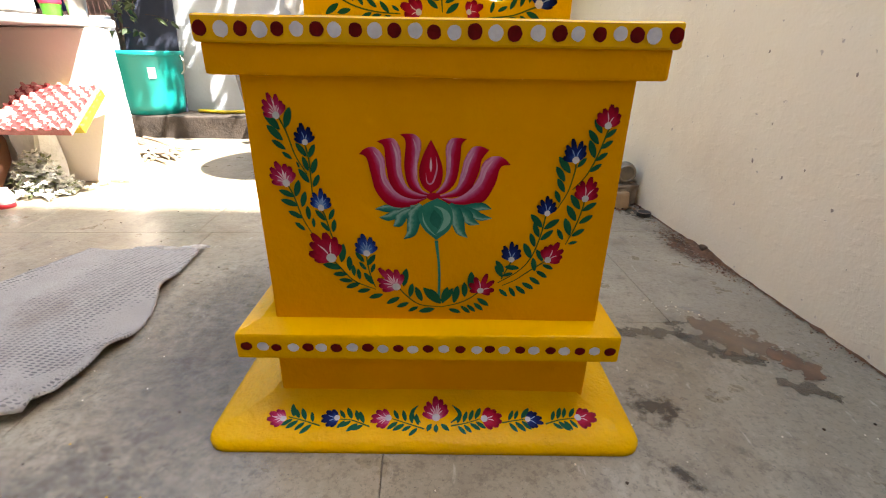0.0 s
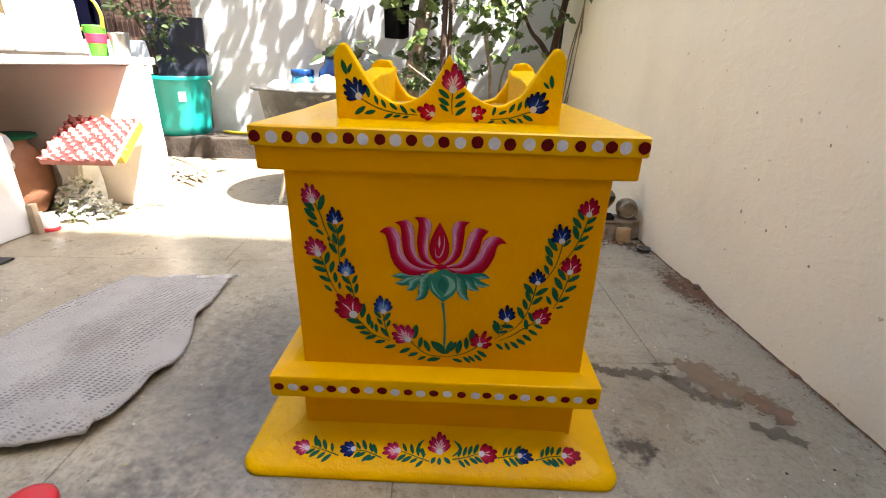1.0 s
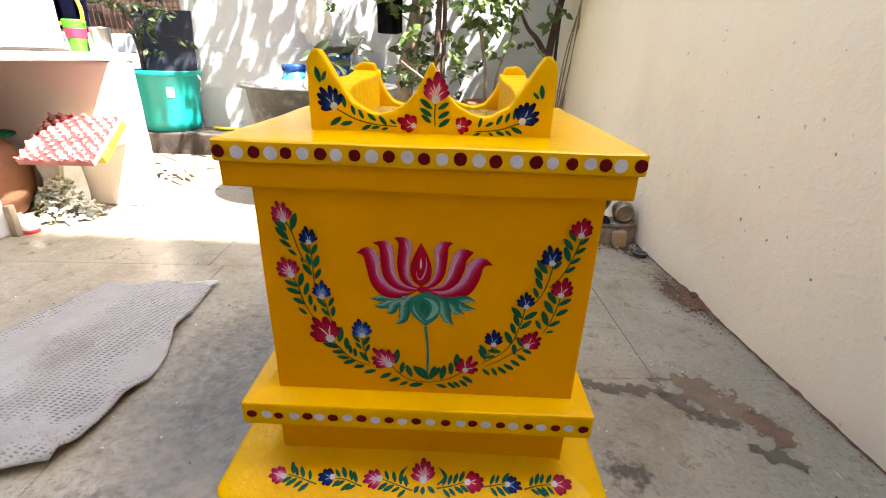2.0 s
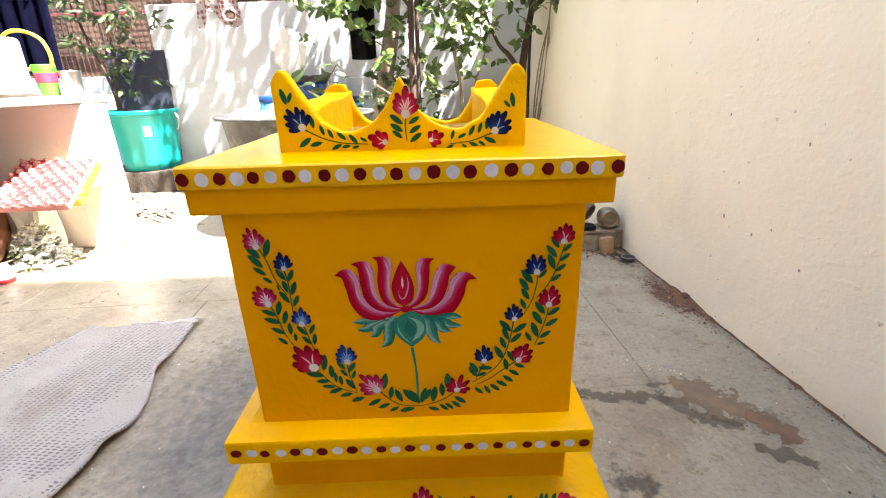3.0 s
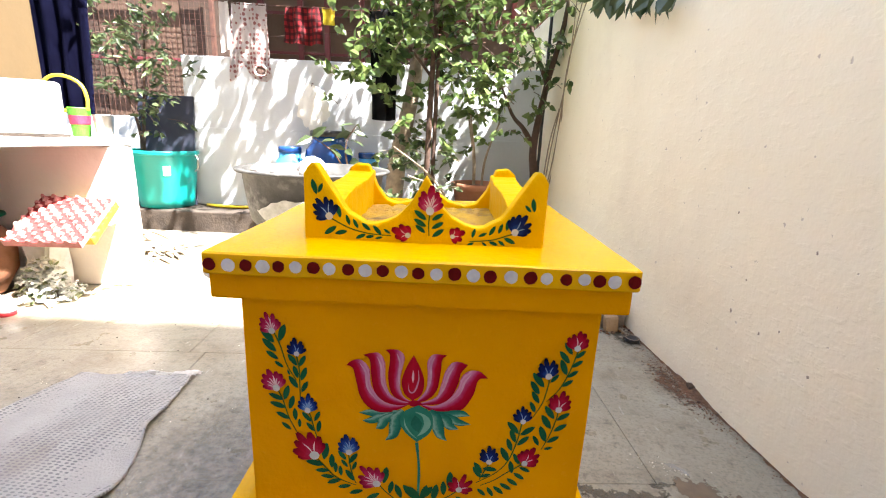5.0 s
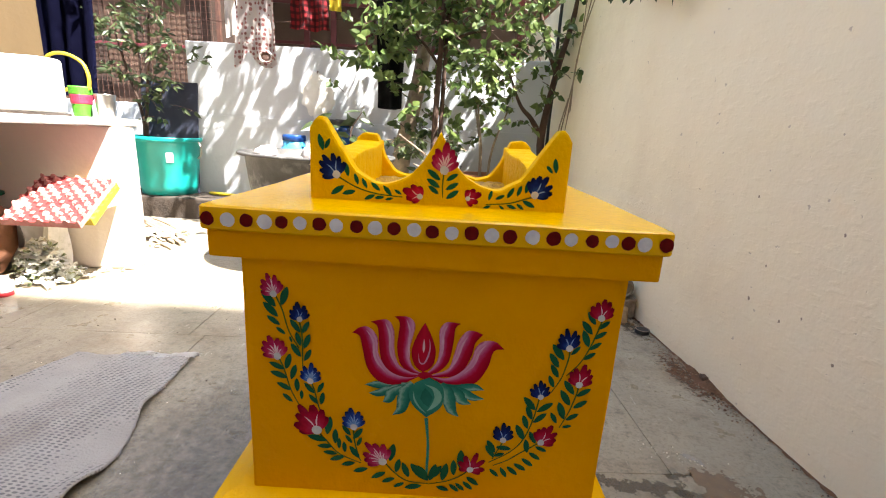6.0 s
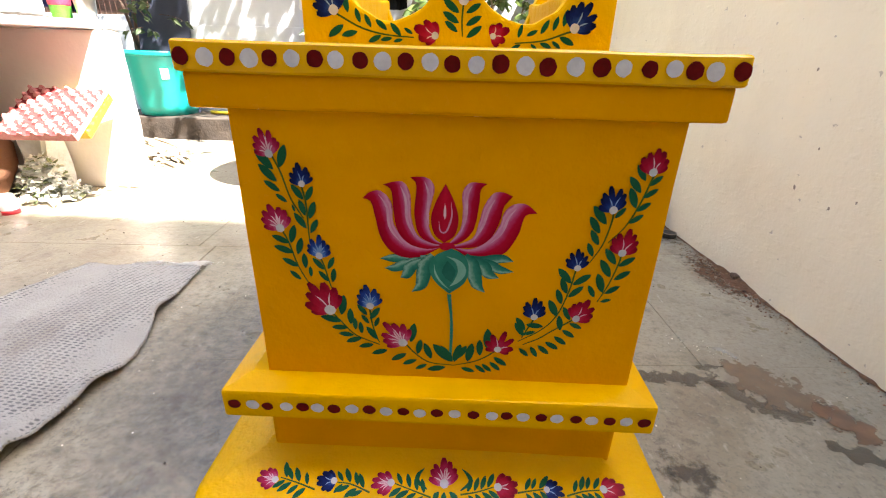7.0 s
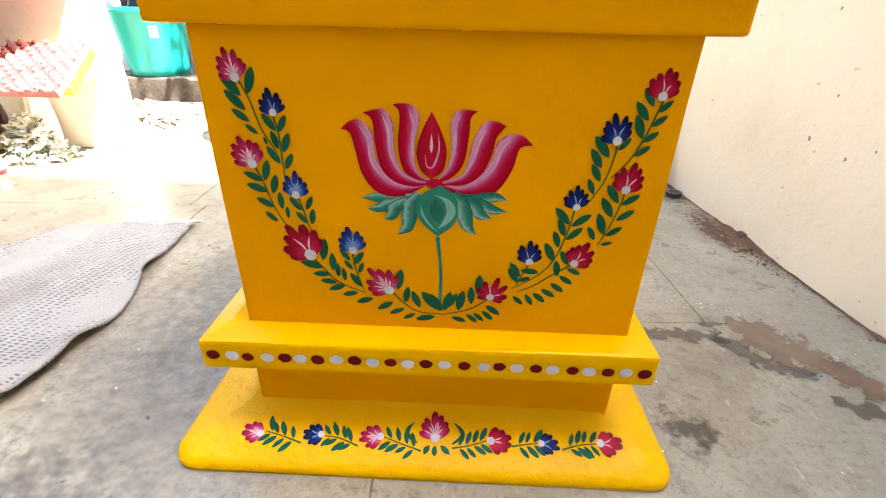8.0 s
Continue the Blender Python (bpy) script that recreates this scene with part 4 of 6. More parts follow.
part("sepal", stroke(bmesh.new(), BODY, [(-0.0410, 0.2920), (-0.0310, 0.3010), (-0.0280, 0.3150), (-0.0270, 0.3260), (-0.0180, 0.3370)], [0.0, 0.0124, 0.0165, 0.0140, 0.0083], 0.00114, 7), M["sepal"], planter)
part("sepal", stroke(bmesh.new(), BODY, [(0.0670, 0.3330), (0.0540, 0.3360), (0.0340, 0.3330), (0.0190, 0.3360)], [0.0, 0.0086, 0.0115, 0.0098, 0.0057], 0.00122, 7), M["sepal"], planter)
part("sepal", stroke(bmesh.new(), BODY, [(0.0680, 0.3210), (0.0530, 0.3230), (0.0410, 0.3290), (0.0190, 0.3350)], [0.0, 0.0086, 0.0115, 0.0098, 0.0057], 0.00130, 7), M["sepal"], planter)
part("sepal", stroke(bmesh.new(), BODY, [(0.0530, 0.3130), (0.0410, 0.3180), (0.0350, 0.3270), (0.0190, 0.3350)], [0.0, 0.0105, 0.0140, 0.0119, 0.0070], 0.00138, 7), M["sepal"], planter)
part("sepal", stroke(bmesh.new(), BODY, [(0.0390, 0.2950), (0.0300, 0.3040), (0.0260, 0.3170), (0.0230, 0.3290), (0.0150, 0.3380)], [0.0, 0.0124, 0.0165, 0.0140, 0.0083], 0.00146, 7), M["sepal"], planter)
part("sepal_heart", between(BODY, [(0.0010, 0.3460), (-0.0160, 0.3370), (-0.0220, 0.3230), (-0.0160, 0.3070), (0.0000, 0.2920)], [(0.0010, 0.3460), (0.0150, 0.3380), (0.0200, 0.3230), (0.0160, 0.3060), (0.0000, 0.2920)], 0.0026), M["teal_paint"], planter)
part("sepal_light", stroke(bmesh.new(), BODY, [(-0.0040, 0.3370), (0.0080, 0.3310), (0.0130, 0.3200), (0.0080, 0.3090), (0.0000, 0.3010)], [0.0, 0.0035, 0.0085, 0.0085, 0.0045, 0.0], 0.0032), M["sepal_pale"], planter, "pale teal stroke")
part("sepal_light", stroke(bmesh.new(), BODY, [(-0.0170, 0.3280), (-0.0150, 0.3160), (-0.0080, 0.3050), (0.0010, 0.2970)], [0.0, 0.0022, 0.0022, 0.0], 0.0031), M["sepal_pale"], planter, "pale teal stroke")
part("sepal_heart", stroke(bmesh.new(), BODY, [(-0.0030, 0.3320), (-0.0010, 0.3190), (0.0020, 0.3070)], [0.0, 0.010, 0.015, 0.010, 0.0], 0.0036), M["teal_dark"], planter)
flower(CROWN, (0.0040, 0.5810), (0.0040, 0.6140), M["pink_petal"], 7, 58)
flower(CROWN, (-0.1250, 0.5690), (-0.1420, 0.5930), M["blue_petal"], 7, 66)
flower(CROWN, (0.1150, 0.5580), (0.1310, 0.5820), M["blue_petal"], 7, 66)
flower(CROWN, (-0.0235, 0.5480), (-0.0440, 0.5560), M["crimson_petal"], 5, 62)
flower(CROWN, (0.0345, 0.5490), (0.0520, 0.5550), M["crimson_petal"], 5, 75)
spray(CROWN, [(-0.045, 0.546), (-0.074, 0.548), (-0.099, 0.554), (-0.123, 0.566)], [(-111, 567, -2, 16), (-99, 558, -3, 13), (-88, 554, -5, 12), (-72, 552, -10, 10), (-58, 547, -9, 12), (-46, 549, -8, 6), (-116, 556, -14, -12), (-102, 550, -15, -5), (-78, 547, -12, -7), (-67, 545, -11, -3), (-56, 544, -9, -3)])
spray(CROWN, [(0.004, 0.548), (0.003, 0.563), (0.004, 0.578)], [(-0, 569, -16, 10), (0, 560, -16, 8), (-1, 552, -13, 8), (7, 569, 14, 7), (7, 558, 15, 7), (8, 547, 15, 9)])
spray(CROWN, [(0.057, 0.543), (0.085, 0.546), (0.106, 0.553), (0.116, 0.556)], [(60, 548, 2, 12), (68, 550, 10, 6), (82, 552, 6, 13), (94, 555, 3, 13), (104, 559, 1, 15), (63, 542, -10, -4), (73, 543, 6, -6), (82, 544, 11, -5), (94, 546, 8, -7), (101, 550, 14, -8)])
curl = part("painted_stem", stroke(bmesh.new(), CROWN, [(-0.1410, 0.5970), (-0.1430, 0.6050)], [0.0015, 0.002], 0.0007), M["leaf_paint"], planter)
painted_leaf(CROWN, curl, -0.1410, 0.5960, radians(100), 0.02)
painted_leaf(CROWN, curl, -0.1390, 0.5980, radians(60), 0.014)
painted_leaf(CROWN, curl, 0.1380, 0.5850, radians(95), 0.018)
painted_leaf(CROWN, curl, 0.1340, 0.5850, radians(130), 0.012)
flower(PLINTH, (0.0025, 0.0314), (-0.0015, 0.0656), M["pink_petal"], 7)
flower(PLINTH, (-0.2133, 0.0269), (-0.2390, 0.0314), M["pink_petal"], 6, 58)
flower(PLINTH, (-0.1382, 0.0289), (-0.1633, 0.0277), M["blue_petal"], 6, 58)
flower(PLINTH, (-0.0653, 0.0297), (-0.0938, 0.0285), M["pink_petal"], 6, 58)
flower(PLINTH, (0.0708, 0.0306), (0.1011, 0.0322), M["crimson_petal"], 6, 58)
flower(PLINTH, (0.1327, 0.0302), (0.1571, 0.0294), M["blue_petal"], 6, 58)
flower(PLINTH, (0.2049, 0.0338), (0.2344, 0.0354), M["crimson_petal"], 6, 58)
vine(PLINTH, [(-0.1606, 0.0179), (-0.1861, 0.0253), (-0.2073, 0.0302)], 0.0185, 0.0082, angle=58)
vine(PLINTH, [(-0.0907, 0.0174), (-0.1160, 0.0261), (-0.1338, 0.0277)], 0.0185, 0.0082, angle=58)
vine(PLINTH, [(-0.0137, 0.0150), (-0.0352, 0.0216), (-0.0603, 0.0294)], 0.0185, 0.0082, angle=58)
vine(PLINTH, [(0.0235, 0.0199), (0.0445, 0.0240), (0.0653, 0.0306)], 0.0185, 0.0082, angle=58)
vine(PLINTH, [(0.0960, 0.0253), (0.1133, 0.0285), (0.1286, 0.0306)], 0.0185, 0.0082, angle=58)
vine(PLINTH, [(0.1577, 0.0244), (0.1790, 0.0306), (0.2000, 0.0330)], 0.0185, 0.0082, angle=58)


for points, width in (([(-0.0190, 0.0244), (-0.0313, 0.0330), (-0.0310, 0.0415), (-0.0237, 0.0498)], 0.006), ([(0.0235, 0.0244), (0.0359, 0.0346), (0.0338, 0.0426), (0.0253, 0.0509)], 0.006), ([(-0.0041, 0.0220), (-0.0077, 0.0166), (-0.0098, 0.0112)], 0.007), ([(0.0029, 0.0216), (0.0024, 0.0153), (0.0028, 0.0095)], 0.007), ([(0.0095, 0.0224), (0.0154, 0.0174), (0.0210, 0.0125)], 0.007)):
    part("painted_leaf", stroke(bmesh.new(), PLINTH, points, [0.0015, width, width * 0.9, 0.0008], 0.0012), M["leaf_paint"], planter)
# ---- the washing counter on the west side ----
counter = thing("washing_counter", "white plastered masonry washing counter with an open niche below", "counter", (0, 0, 0))
part("end_panel", box(-2.25, -1.262, 1.045, 1.15, 0.0, 0.572, 0.012, 2, 0.004, 6), M["pink"], counter)
part("end_panel", box(-2.25, -1.52, 0.36, 0.69, 0.0, 0.572, 0.012, 2, 0.004, 6), M["counter"], counter)
part("niche_back", box(-2.25, -1.90, 0.69, 1.045, 0.0, 0.571, 0.0), M["pink"], counter, "faded pink plaster niche back")
part("worktop", prism([(-1.50, 0.30), (-1.245, 1.165), (-2.25, 1.165), (-2.25, 0.30)], 0.574, 0.602, 0.006), M["slab"], counter, "worn pale stone worktop")

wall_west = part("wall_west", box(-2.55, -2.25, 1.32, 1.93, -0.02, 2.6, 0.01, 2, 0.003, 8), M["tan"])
# Unseen stretch, added at a height that holds back the western sky.
unseen_west = part("wall_west_unseen", box(-2.55, -2.25, -1.8, 1.32, -0.02, 2.45, 0.01, 2, 0.003, 8), M["tan"])
tagged(unseen_west, "unseen tan yard wall holding back skylight behind the washing counter", "wall", kind="structure")
tagged(wall_west, "tan wall beside the washing counter, shade in its paint", "wall", kind="structure")


# ---- things on the step ----
def tub():
    t = thing("tub", "teal plastic tub with a torn paper sticker, on the brick step", "tub", (-1.835, 2.285, 0.126))
    prof = [(0.150, 0.0), (0.160, 0.004), (0.168, 0.06), (0.196, 0.335), (0.199, 0.338), (0.206, 0.340), (0.209, 0.346), (0.209, 0.362), (0.205, 0.367), (0.200, 0.364), (0.192, 0.335), (0.160, 0.03), (0.02, 0.02)]
    part("body", lathe(prof, 48), M["teal"], t, smooth=True)
    b = bmesh.new()
    rows = [[b.verts.new(((0.186 + 0.0016 * j + 0.003) * math.cos(radians(-62 + 3 * i)), (0.186 + 0.0016 * j + 0.003) * math.sin(radians(-62 + 3 * i)), 0.215 + 0.015 * j)) for i in range(5)] for j in range(5)]
    for j in range(4):
        for i in range(4):
            b.faces.new((rows[j][i], rows[j][i + 1], rows[j + 1][i + 1], rows[j + 1][i]))
    part("sticker", b, M["paper"], t, "torn white paper sticker")
    h = tube([(0.208, 0.0, 0.34), (0.228, -0.01, 0.31), (0.225, -0.01, 0.26), (0.20, 0.0, 0.235)], [0.006, 0.006, 0.006, 0.006])
    part("handle", h, M["steel"], t, "thin wire handle")
    return t


tub()
board = thing("board", "dark navy painted board leaning on the yard wall behind the tub", "board", (-1.86, 2.335, 0.126))
bb = box(-0.185, 0.185, 0, 0.014, 0, 0.72, 0.003)
part("sheet", bb, M["navy"], board).matrix_local = pose(0, 0, 0, -6.0, 0, 0)

basin = thing("basin", "large dusty black plastic basin on a low iron stand", "basin", (-0.56, 1.30, 0))
part("bowl", lathe([(0.20, 0.245), (0.245, 0.25), (0.274, 0.285), (0.291, 0.39), (0.302, 0.485), (0.33, 0.490), (0.334, 0.496), (0.330, 0.502), (0.300, 0.500), (0.278, 0.40), (0.24, 0.285), (0.02, 0.275)], 56), M["basin"], basin, smooth=True)
def sun_patch():
    """Sunlight painted on the side of the bowl, its edge ragged."""
    b = bmesh.new()
    rows = []
    for i in range(31):
        a = radians(-128 + 2.6 * i)
        u = abs(i - 15) / 15
        top = 0.395 - 0.05 * u ** 2 + 0.012 * noise.noise(Vector((i * 0.3, 0, 0)))
        low = 0.285 + 0.06 * u ** 4
        row = []
        for k in range(5):
            z = low + (top - low) * k / 4 * (1 - u ** 8)
            r = 0.2765 + (0.291 - 0.274) * (z - 0.285) / 0.105
            row.append(b.verts.new((r * math.cos(a), r * math.sin(a), z)))
        rows.append(row)
    for lo, hi in zip(rows, rows[1:]):
        for k in range(4):
            b.faces.new((lo[k], hi[k], hi[k + 1], lo[k + 1]))
    return b


part("basin_sun_patch", sun_patch(), M["sunlit_basin"], basin, "pale painted patch of sun on the bowl")
for k in range(4):
    a = radians(45 + 90 * k - 10)
    part("leg", tube([(0.215 * math.cos(a), 0.215 * math.sin(a), 0.245), (0.24 * math.cos(a), 0.24 * math.sin(a), 0.12), (0.27 * math.cos(a), 0.27 * math.sin(a), 0.0)], [0.009, 0.009, 0.009], 6), M["steel"], basin)
ringb = tube([(0.226 * math.cos(radians(12 * i)), 0.226 * math.sin(radians(12 * i)), 0.243) for i in range(31)], [0.007] * 3, 6, 1)
part("ring", ringb, M["steel"], basin)


def drum(name, label, at, r, h, mat, lid):
    t = thing(name, label, "drum", at)
    part("body", lathe([(r * 0.9, 0), (r * 0.97, 0.012), (r, 0.05), (r, h * 0.32), (r * 0.975, h * 0.35), (r, h * 0.38), (r, h * 0.72), (r * 0.95, h * 0.82), (r * 0.72, h * 0.90), (r * 0.70, h)], 36), mat, t, smooth=True)
    part("lid", lathe([(r * 0.74, h - 0.012), (r * 0.77, h - 0.008), (r * 0.77, h + 0.018), (r * 0.72, h + 0.026), (0.01, h + 0.027)], 32), lid, t, "black screw lid", smooth=True)
    return t


drum("drum", "dark blue plastic drum with a black screw lid", (-0.735, 2.25, 0.126), 0.15, 0.51, M["blue"], M["black_plastic"])
drum("jerrycan", "light blue plastic water can with a dark lid", (-0.985, 2.24, 0.126), 0.095, 0.40, M["light_blue"], M["blue"])
drum("jerrycan", "light blue plastic water can with a dark lid", (-0.49, 2.30, 0.126), 0.085, 0.38, M["light_blue"], M["blue"])


# ---- trees ----
def tree(name, label, at, limbs, clumps, leaf_mat, bark, leaf=(0.055, 0.032), seed=1):
    """A trunk with tapered limbs; leaves on short twigs gathered in loose clumps (centre, spread, count)."""
    random.seed(seed)
    t = thing(name, label, "tree", at)
    for i, (pts, radii) in enumerate(limbs):
        part("trunk" if i == 0 else "limb", tube(pts, radii, 8), bark, t, smooth=True)
    crown, twigs = bmesh.new(), bmesh.new()
    for c, s, n in clumps:
        made = 0
        while made < n:
            d = Vector((random.gauss(0, 0.5), random.gauss(0, 0.5), random.gauss(0, 0.5)))
            p = Vector((c[0] + d.x * s[0], c[1] + d.y * s[1], c[2] + d.z * s[2]))
            way = Vector((random.uniform(-1, 1), random.uniform(-1, 1), random.uniform(-0.5, 0.7))).normalized()
            q = p + way * random.uniform(0.07, 0.16)
            tube([p, (p + q) / 2 + Vector((0, 0, 0.01)), q], [0.0022, 0.0016, 0.0008], 4, 2, twigs)
            for k in range(random.randint(4, 8)):
                f = random.uniform(0.15, 1.0)
                w = way * 0.5 + Vector((random.uniform(-1, 1), random.uniform(-1, 1), random.uniform(-0.9, 0.45)))
                leaf_into(crown, p + (q - p) * f, w, leaf[0] * random.uniform(0.6, 1.25), leaf[1] * random.uniform(0.7, 1.2), random.uniform(0.0, 0.35))
                made += 1
    tagged(part("twig_mass", twigs, bark, t), kind="stuff")
    tagged(part("crown", crown, leaf_mat, t), kind="stuff")
    random.seed(0)
    return t


# Clumps above 1.8 m stand out of view, added to dapple the yard wall.
tree("tree", "small leafy tree with a forked brown trunk against the boundary wall", (0.555, 2.0, 0.126),
     [([(0, 0, 0), (0.0, 0, 0.3), (-0.02, 0, 0.50), (0.03, 0.02, 0.85), (0.10, 0.0, 1.25), (0.12, 0, 1.9)], [0.031, 0.026, 0.022, 0.017, 0.013, 0.006]),
      ([(-0.02, 0, 0.50), (-0.09, 0, 0.60), (-0.16, 0.02, 0.68), (-0.26, 0.03, 0.90)], [0.018, 0.014, 0.010, 0.005]),
      ([(0.03, 0.02, 0.85), (-0.08, 0, 1.1), (-0.15, 0.0, 1.5)], [0.014, 0.010, 0.005])],
     [((-0.22, -0.05, 0.80), (0.26, 0.25, 0.24), 230), ((-0.38, -0.05, 1.05), (0.36, 0.3, 0.34), 470), ((-0.05, 0, 1.35), (0.40, 0.3, 0.40), 330), ((-0.55, -0.1, 1.40), (0.50, 0.35, 0.35), 300), ((0.0, 0, 1.85), (0.8, 0.4, 0.3), 70), ((0.1, 0, 2.35), (1.0, 0.5, 0.3), 40)],
     M["leaf"], M["bark"], (0.054, 0.034), 5)
tree("tree", "slim twin-stemmed tree with broad dusty leaves", (-0.085, 1.95, 0.126),
     [([(0, 0, 0), (0.0, 0, 0.45), (0.012, 0, 0.9), (0.03, 0, 1.5), (0.05, 0, 2.3)], [0.020, 0.018, 0.016, 0.014, 0.008]),
      ([(0.03, 0.01, 0), (0.035, 0.01, 0.5), (0.045, 0.01, 1.0), (0.075, 0.01, 1.6), (0.12, 0, 2.3)], [0.014, 0.013, 0.012, 0.011, 0.006]),
      ([(0.01, 0, 0.85), (-0.12, 0.02, 1.0), (-0.28, 0.02, 1.12)], [0.010, 0.007, 0.004]),
      ([(0.03, 0, 0.95), (0.16, 0.0, 1.02), (0.3, 0, 1.04)], [0.010, 0.008, 0.004])],
     [((-0.22, 0, 1.02), (0.30, 0.25, 0.26), 430), ((-0.33, 0, 0.78), (0.22, 0.2, 0.16), 80), ((0.05, 0, 1.25), (0.40, 0.3, 0.3), 400), ((0.10, 0.1, 0.62), (0.34, 0.2, 0.45), 190), ((-0.35, 0, 1.7), (0.8, 0.4, 0.35), 420), ((-0.6, 0.0, 2.2), (0.9, 0.5, 0.3), 1500), ((0.72, 0.0, 2.25), (0.6, 0.45, 0.28), 520), ((0.1, 0.1, 2.6), (0.9, 0.5, 0.3), 250)],
     M["leaf"], M["bark"], (0.062, 0.042), 7)
tree("shrub", "dusty dark-leaved shrub behind the tub", (-2.02, 2.28, 0.126),
     [([(0, 0.05, 0), (0.02, 0.05, 0.45), (-0.03, 0.02, 0.75), (-0.1, 0, 1.1)], [0.012, 0.010, 0.008, 0.004]),
      ([(0.0, 0.06, 0.1), (0.045, 0.06, 0.55), (0.12, 0.02, 0.92), (0.16, 0, 1.2)], [0.010, 0.009, 0.007, 0.004])],
     [((0.03, 0, 1.05), (0.34, 0.2, 0.22), 380), ((0.22, -0.02, 0.88), (0.14, 0.15, 0.2), 90), ((0.18, -0.05, 0.58), (0.12, 0.08, 0.12), 60), ((-0.05, 0, 0.72), (0.25, 0.15, 0.10), 70)],
     M["leaf_dark"], M["bark"], (0.058, 0.024), 9)
tree("shrub", "straggling potted bush with thin bare twigs", (0.05, 1.85, 0.10),
     [([(0, 0, 0.2), (-0.12, -0.1, 0.36), (-0.3, -0.2, 0.50)], [0.007, 0.006, 0.003]), ([(0.0, 0, 0.2), (-0.10, -0.1, 0.30), (-0.22, -0.25, 0.36)], [0.006, 0.005, 0.003])],
     [((-0.16, 0.05, 0.42), (0.22, 0.2, 0.14), 150), ((-0.1, 0, 0.25), (0.2, 0.15, 0.12), 70)],
     M["leaf_dark"], M["bark_grey"], (0.055, 0.028), 11)


# ---- the house behind the yard ----
house = thing("house", "brown plastered house with a maroon steel window grille", "house", (0, 0, 0))
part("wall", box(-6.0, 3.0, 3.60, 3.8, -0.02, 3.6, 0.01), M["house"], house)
for x in (-2.05, -1.62, -1.28, -1.05, -0.75, -0.45, -0.15, 0.55):
    part("grille_post", box(x - 0.022, x + 0.022, 3.50, 3.54, 0.9, 2.6, 0.004), M["maroon_metal"], house)
for z in (1.30, 1.62, 2.2):
    part("grille_rail", box(-3.4, 1.0, 3.515, 3.535, z - 0.012, z + 0.012, 0.003), M["maroon_metal"], house)
# Unseen eave, added to put the house wall below it in shade.
part("shade_eave", box(-6.0, 3.0, 2.75, 3.62, 2.55, 2.67, 0.01), M["house"], house)
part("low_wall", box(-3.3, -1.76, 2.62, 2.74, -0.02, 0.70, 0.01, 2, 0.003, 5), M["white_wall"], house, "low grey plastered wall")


def mesh_screen():
    """A framed screen of thin rusty wire."""
    s = thing("wire_screen", "rusty wire mesh screen in a thin steel frame", "screen", (-2.62, 2.95, 0.0))
    b = bmesh.new()
    for i in range(44):
        box(-0.88 + i * 0.04, -0.8781 + i * 0.04, 0, 0.003, 0.5, 1.75, 0, bm=b)
    for i in range(31):
        box(-0.88, 0.84, 0.003, 0.006, 0.5 + i * 0.04, 0.5019 + i * 0.04, 0, bm=b)
    tagged(part("wire_mesh", b, M["wire"], s), kind="stuff")
    for x in (-0.89, 0.85):
        part("frame_post", box(x - 0.015, x + 0.015, -0.01, 0.02, 0, 1.78, 0.003), M["wire"], s)
    for z in (0.5, 1.13, 1.77):
        part("frame_rail", box(-0.88, 0.84, -0.012, 0.012, z - 0.012, z + 0.012, 0.003), M["maroon_metal"], s)


mesh_screen()
panel = thing("panel", "panel in two brown tones behind the wire screen", "panel")
# Upright strips alternate between two brown tones.
for k, (x0, x1, dark) in enumerate(((-3.60, -3.02, 0), (-3.02, -2.70, 1), (-2.70, -2.46, 0), (-2.46, -2.36, 1), (-2.36, -2.06, 0), (-2.06, -1.70, 1))):
    part("board", box(x0 + 0.002, x1 - 0.002, 3.05 - 0.006 * dark, 3.08, 0.0, 1.9, 0.004), M["sheet_dark" if dark else "sheet"], panel)


# ---- on and in the washing counter ----
def basket():
    t = thing("basket", "green and magenta woven plastic basket with a yellow handle", "basket", (-1.435, 1.115, 0.602))
    part("body", lathe([(0.027, 0.0), (0.030, 0.004), (0.032, 0.045), (0.033, 0.05), (0.02, 0.05)], 28, wobble=0.02), M["green_plastic"], t)
    part("band", lathe([(0.0325, 0.046), (0.0342, 0.05), (0.036, 0.080), (0.034, 0.083), (0.02, 0.082)], 28, wobble=0.02), M["magenta"], t, "magenta woven band")
    part("rim", lathe([(0.035, 0.081), (0.0365, 0.084), (0.038, 0.108), (0.036, 0.112), (0.032, 0.10), (0.02, 0.09)], 28, wobble=0.02), M["green_plastic"], t)
    part("handle", tube([(0.036, 0.0, 0.10), (0.040, 0.0, 0.15), (0.02, 0.0, 0.20), (-0.04, 0, 0.228), (-0.10, 0.0, 0.22), (-0.14, 0.0, 0.17), (-0.135, 0.01, 0.09), (-0.036, 0.0, 0.10)], [0.0065] * 3, 8), M["yellow_plastic"], t, "yellow rope handle", smooth=True)
    return t


basket()
can = thing("plastic_can", "large white plastic can lying on the worktop", "container", (-1.405, 0.93, 0.602), 6)
part("body", box(-0.17, 0.0, -0.03, 0.10, 0.006, 0.195, 0.02, 4, 0.002, 3), M["white_plastic"], can, smooth=True)
part("shoulder", box(-0.34, -0.168, -0.02, 0.09, 0.006, 0.130, 0.022, 4, 0.002, 2), M["white_plastic"], can, smooth=True)
part("base_strip", box(-0.34, 0.003, -0.033, 0.103, 0.0, 0.008, 0.002), M["kerb"], can, "dark base edge")
jar = thing("plastic_jar", "cream plastic jar on the worktop", "jar", (-1.60, 0.55, 0.602))
part("body", lathe([(0.05, 0), (0.055, 0.004), (0.056, 0.12), (0.045, 0.14), (0.045, 0.16), (0.04, 0.165)], 28), M["cream_plastic"], jar, smooth=True)
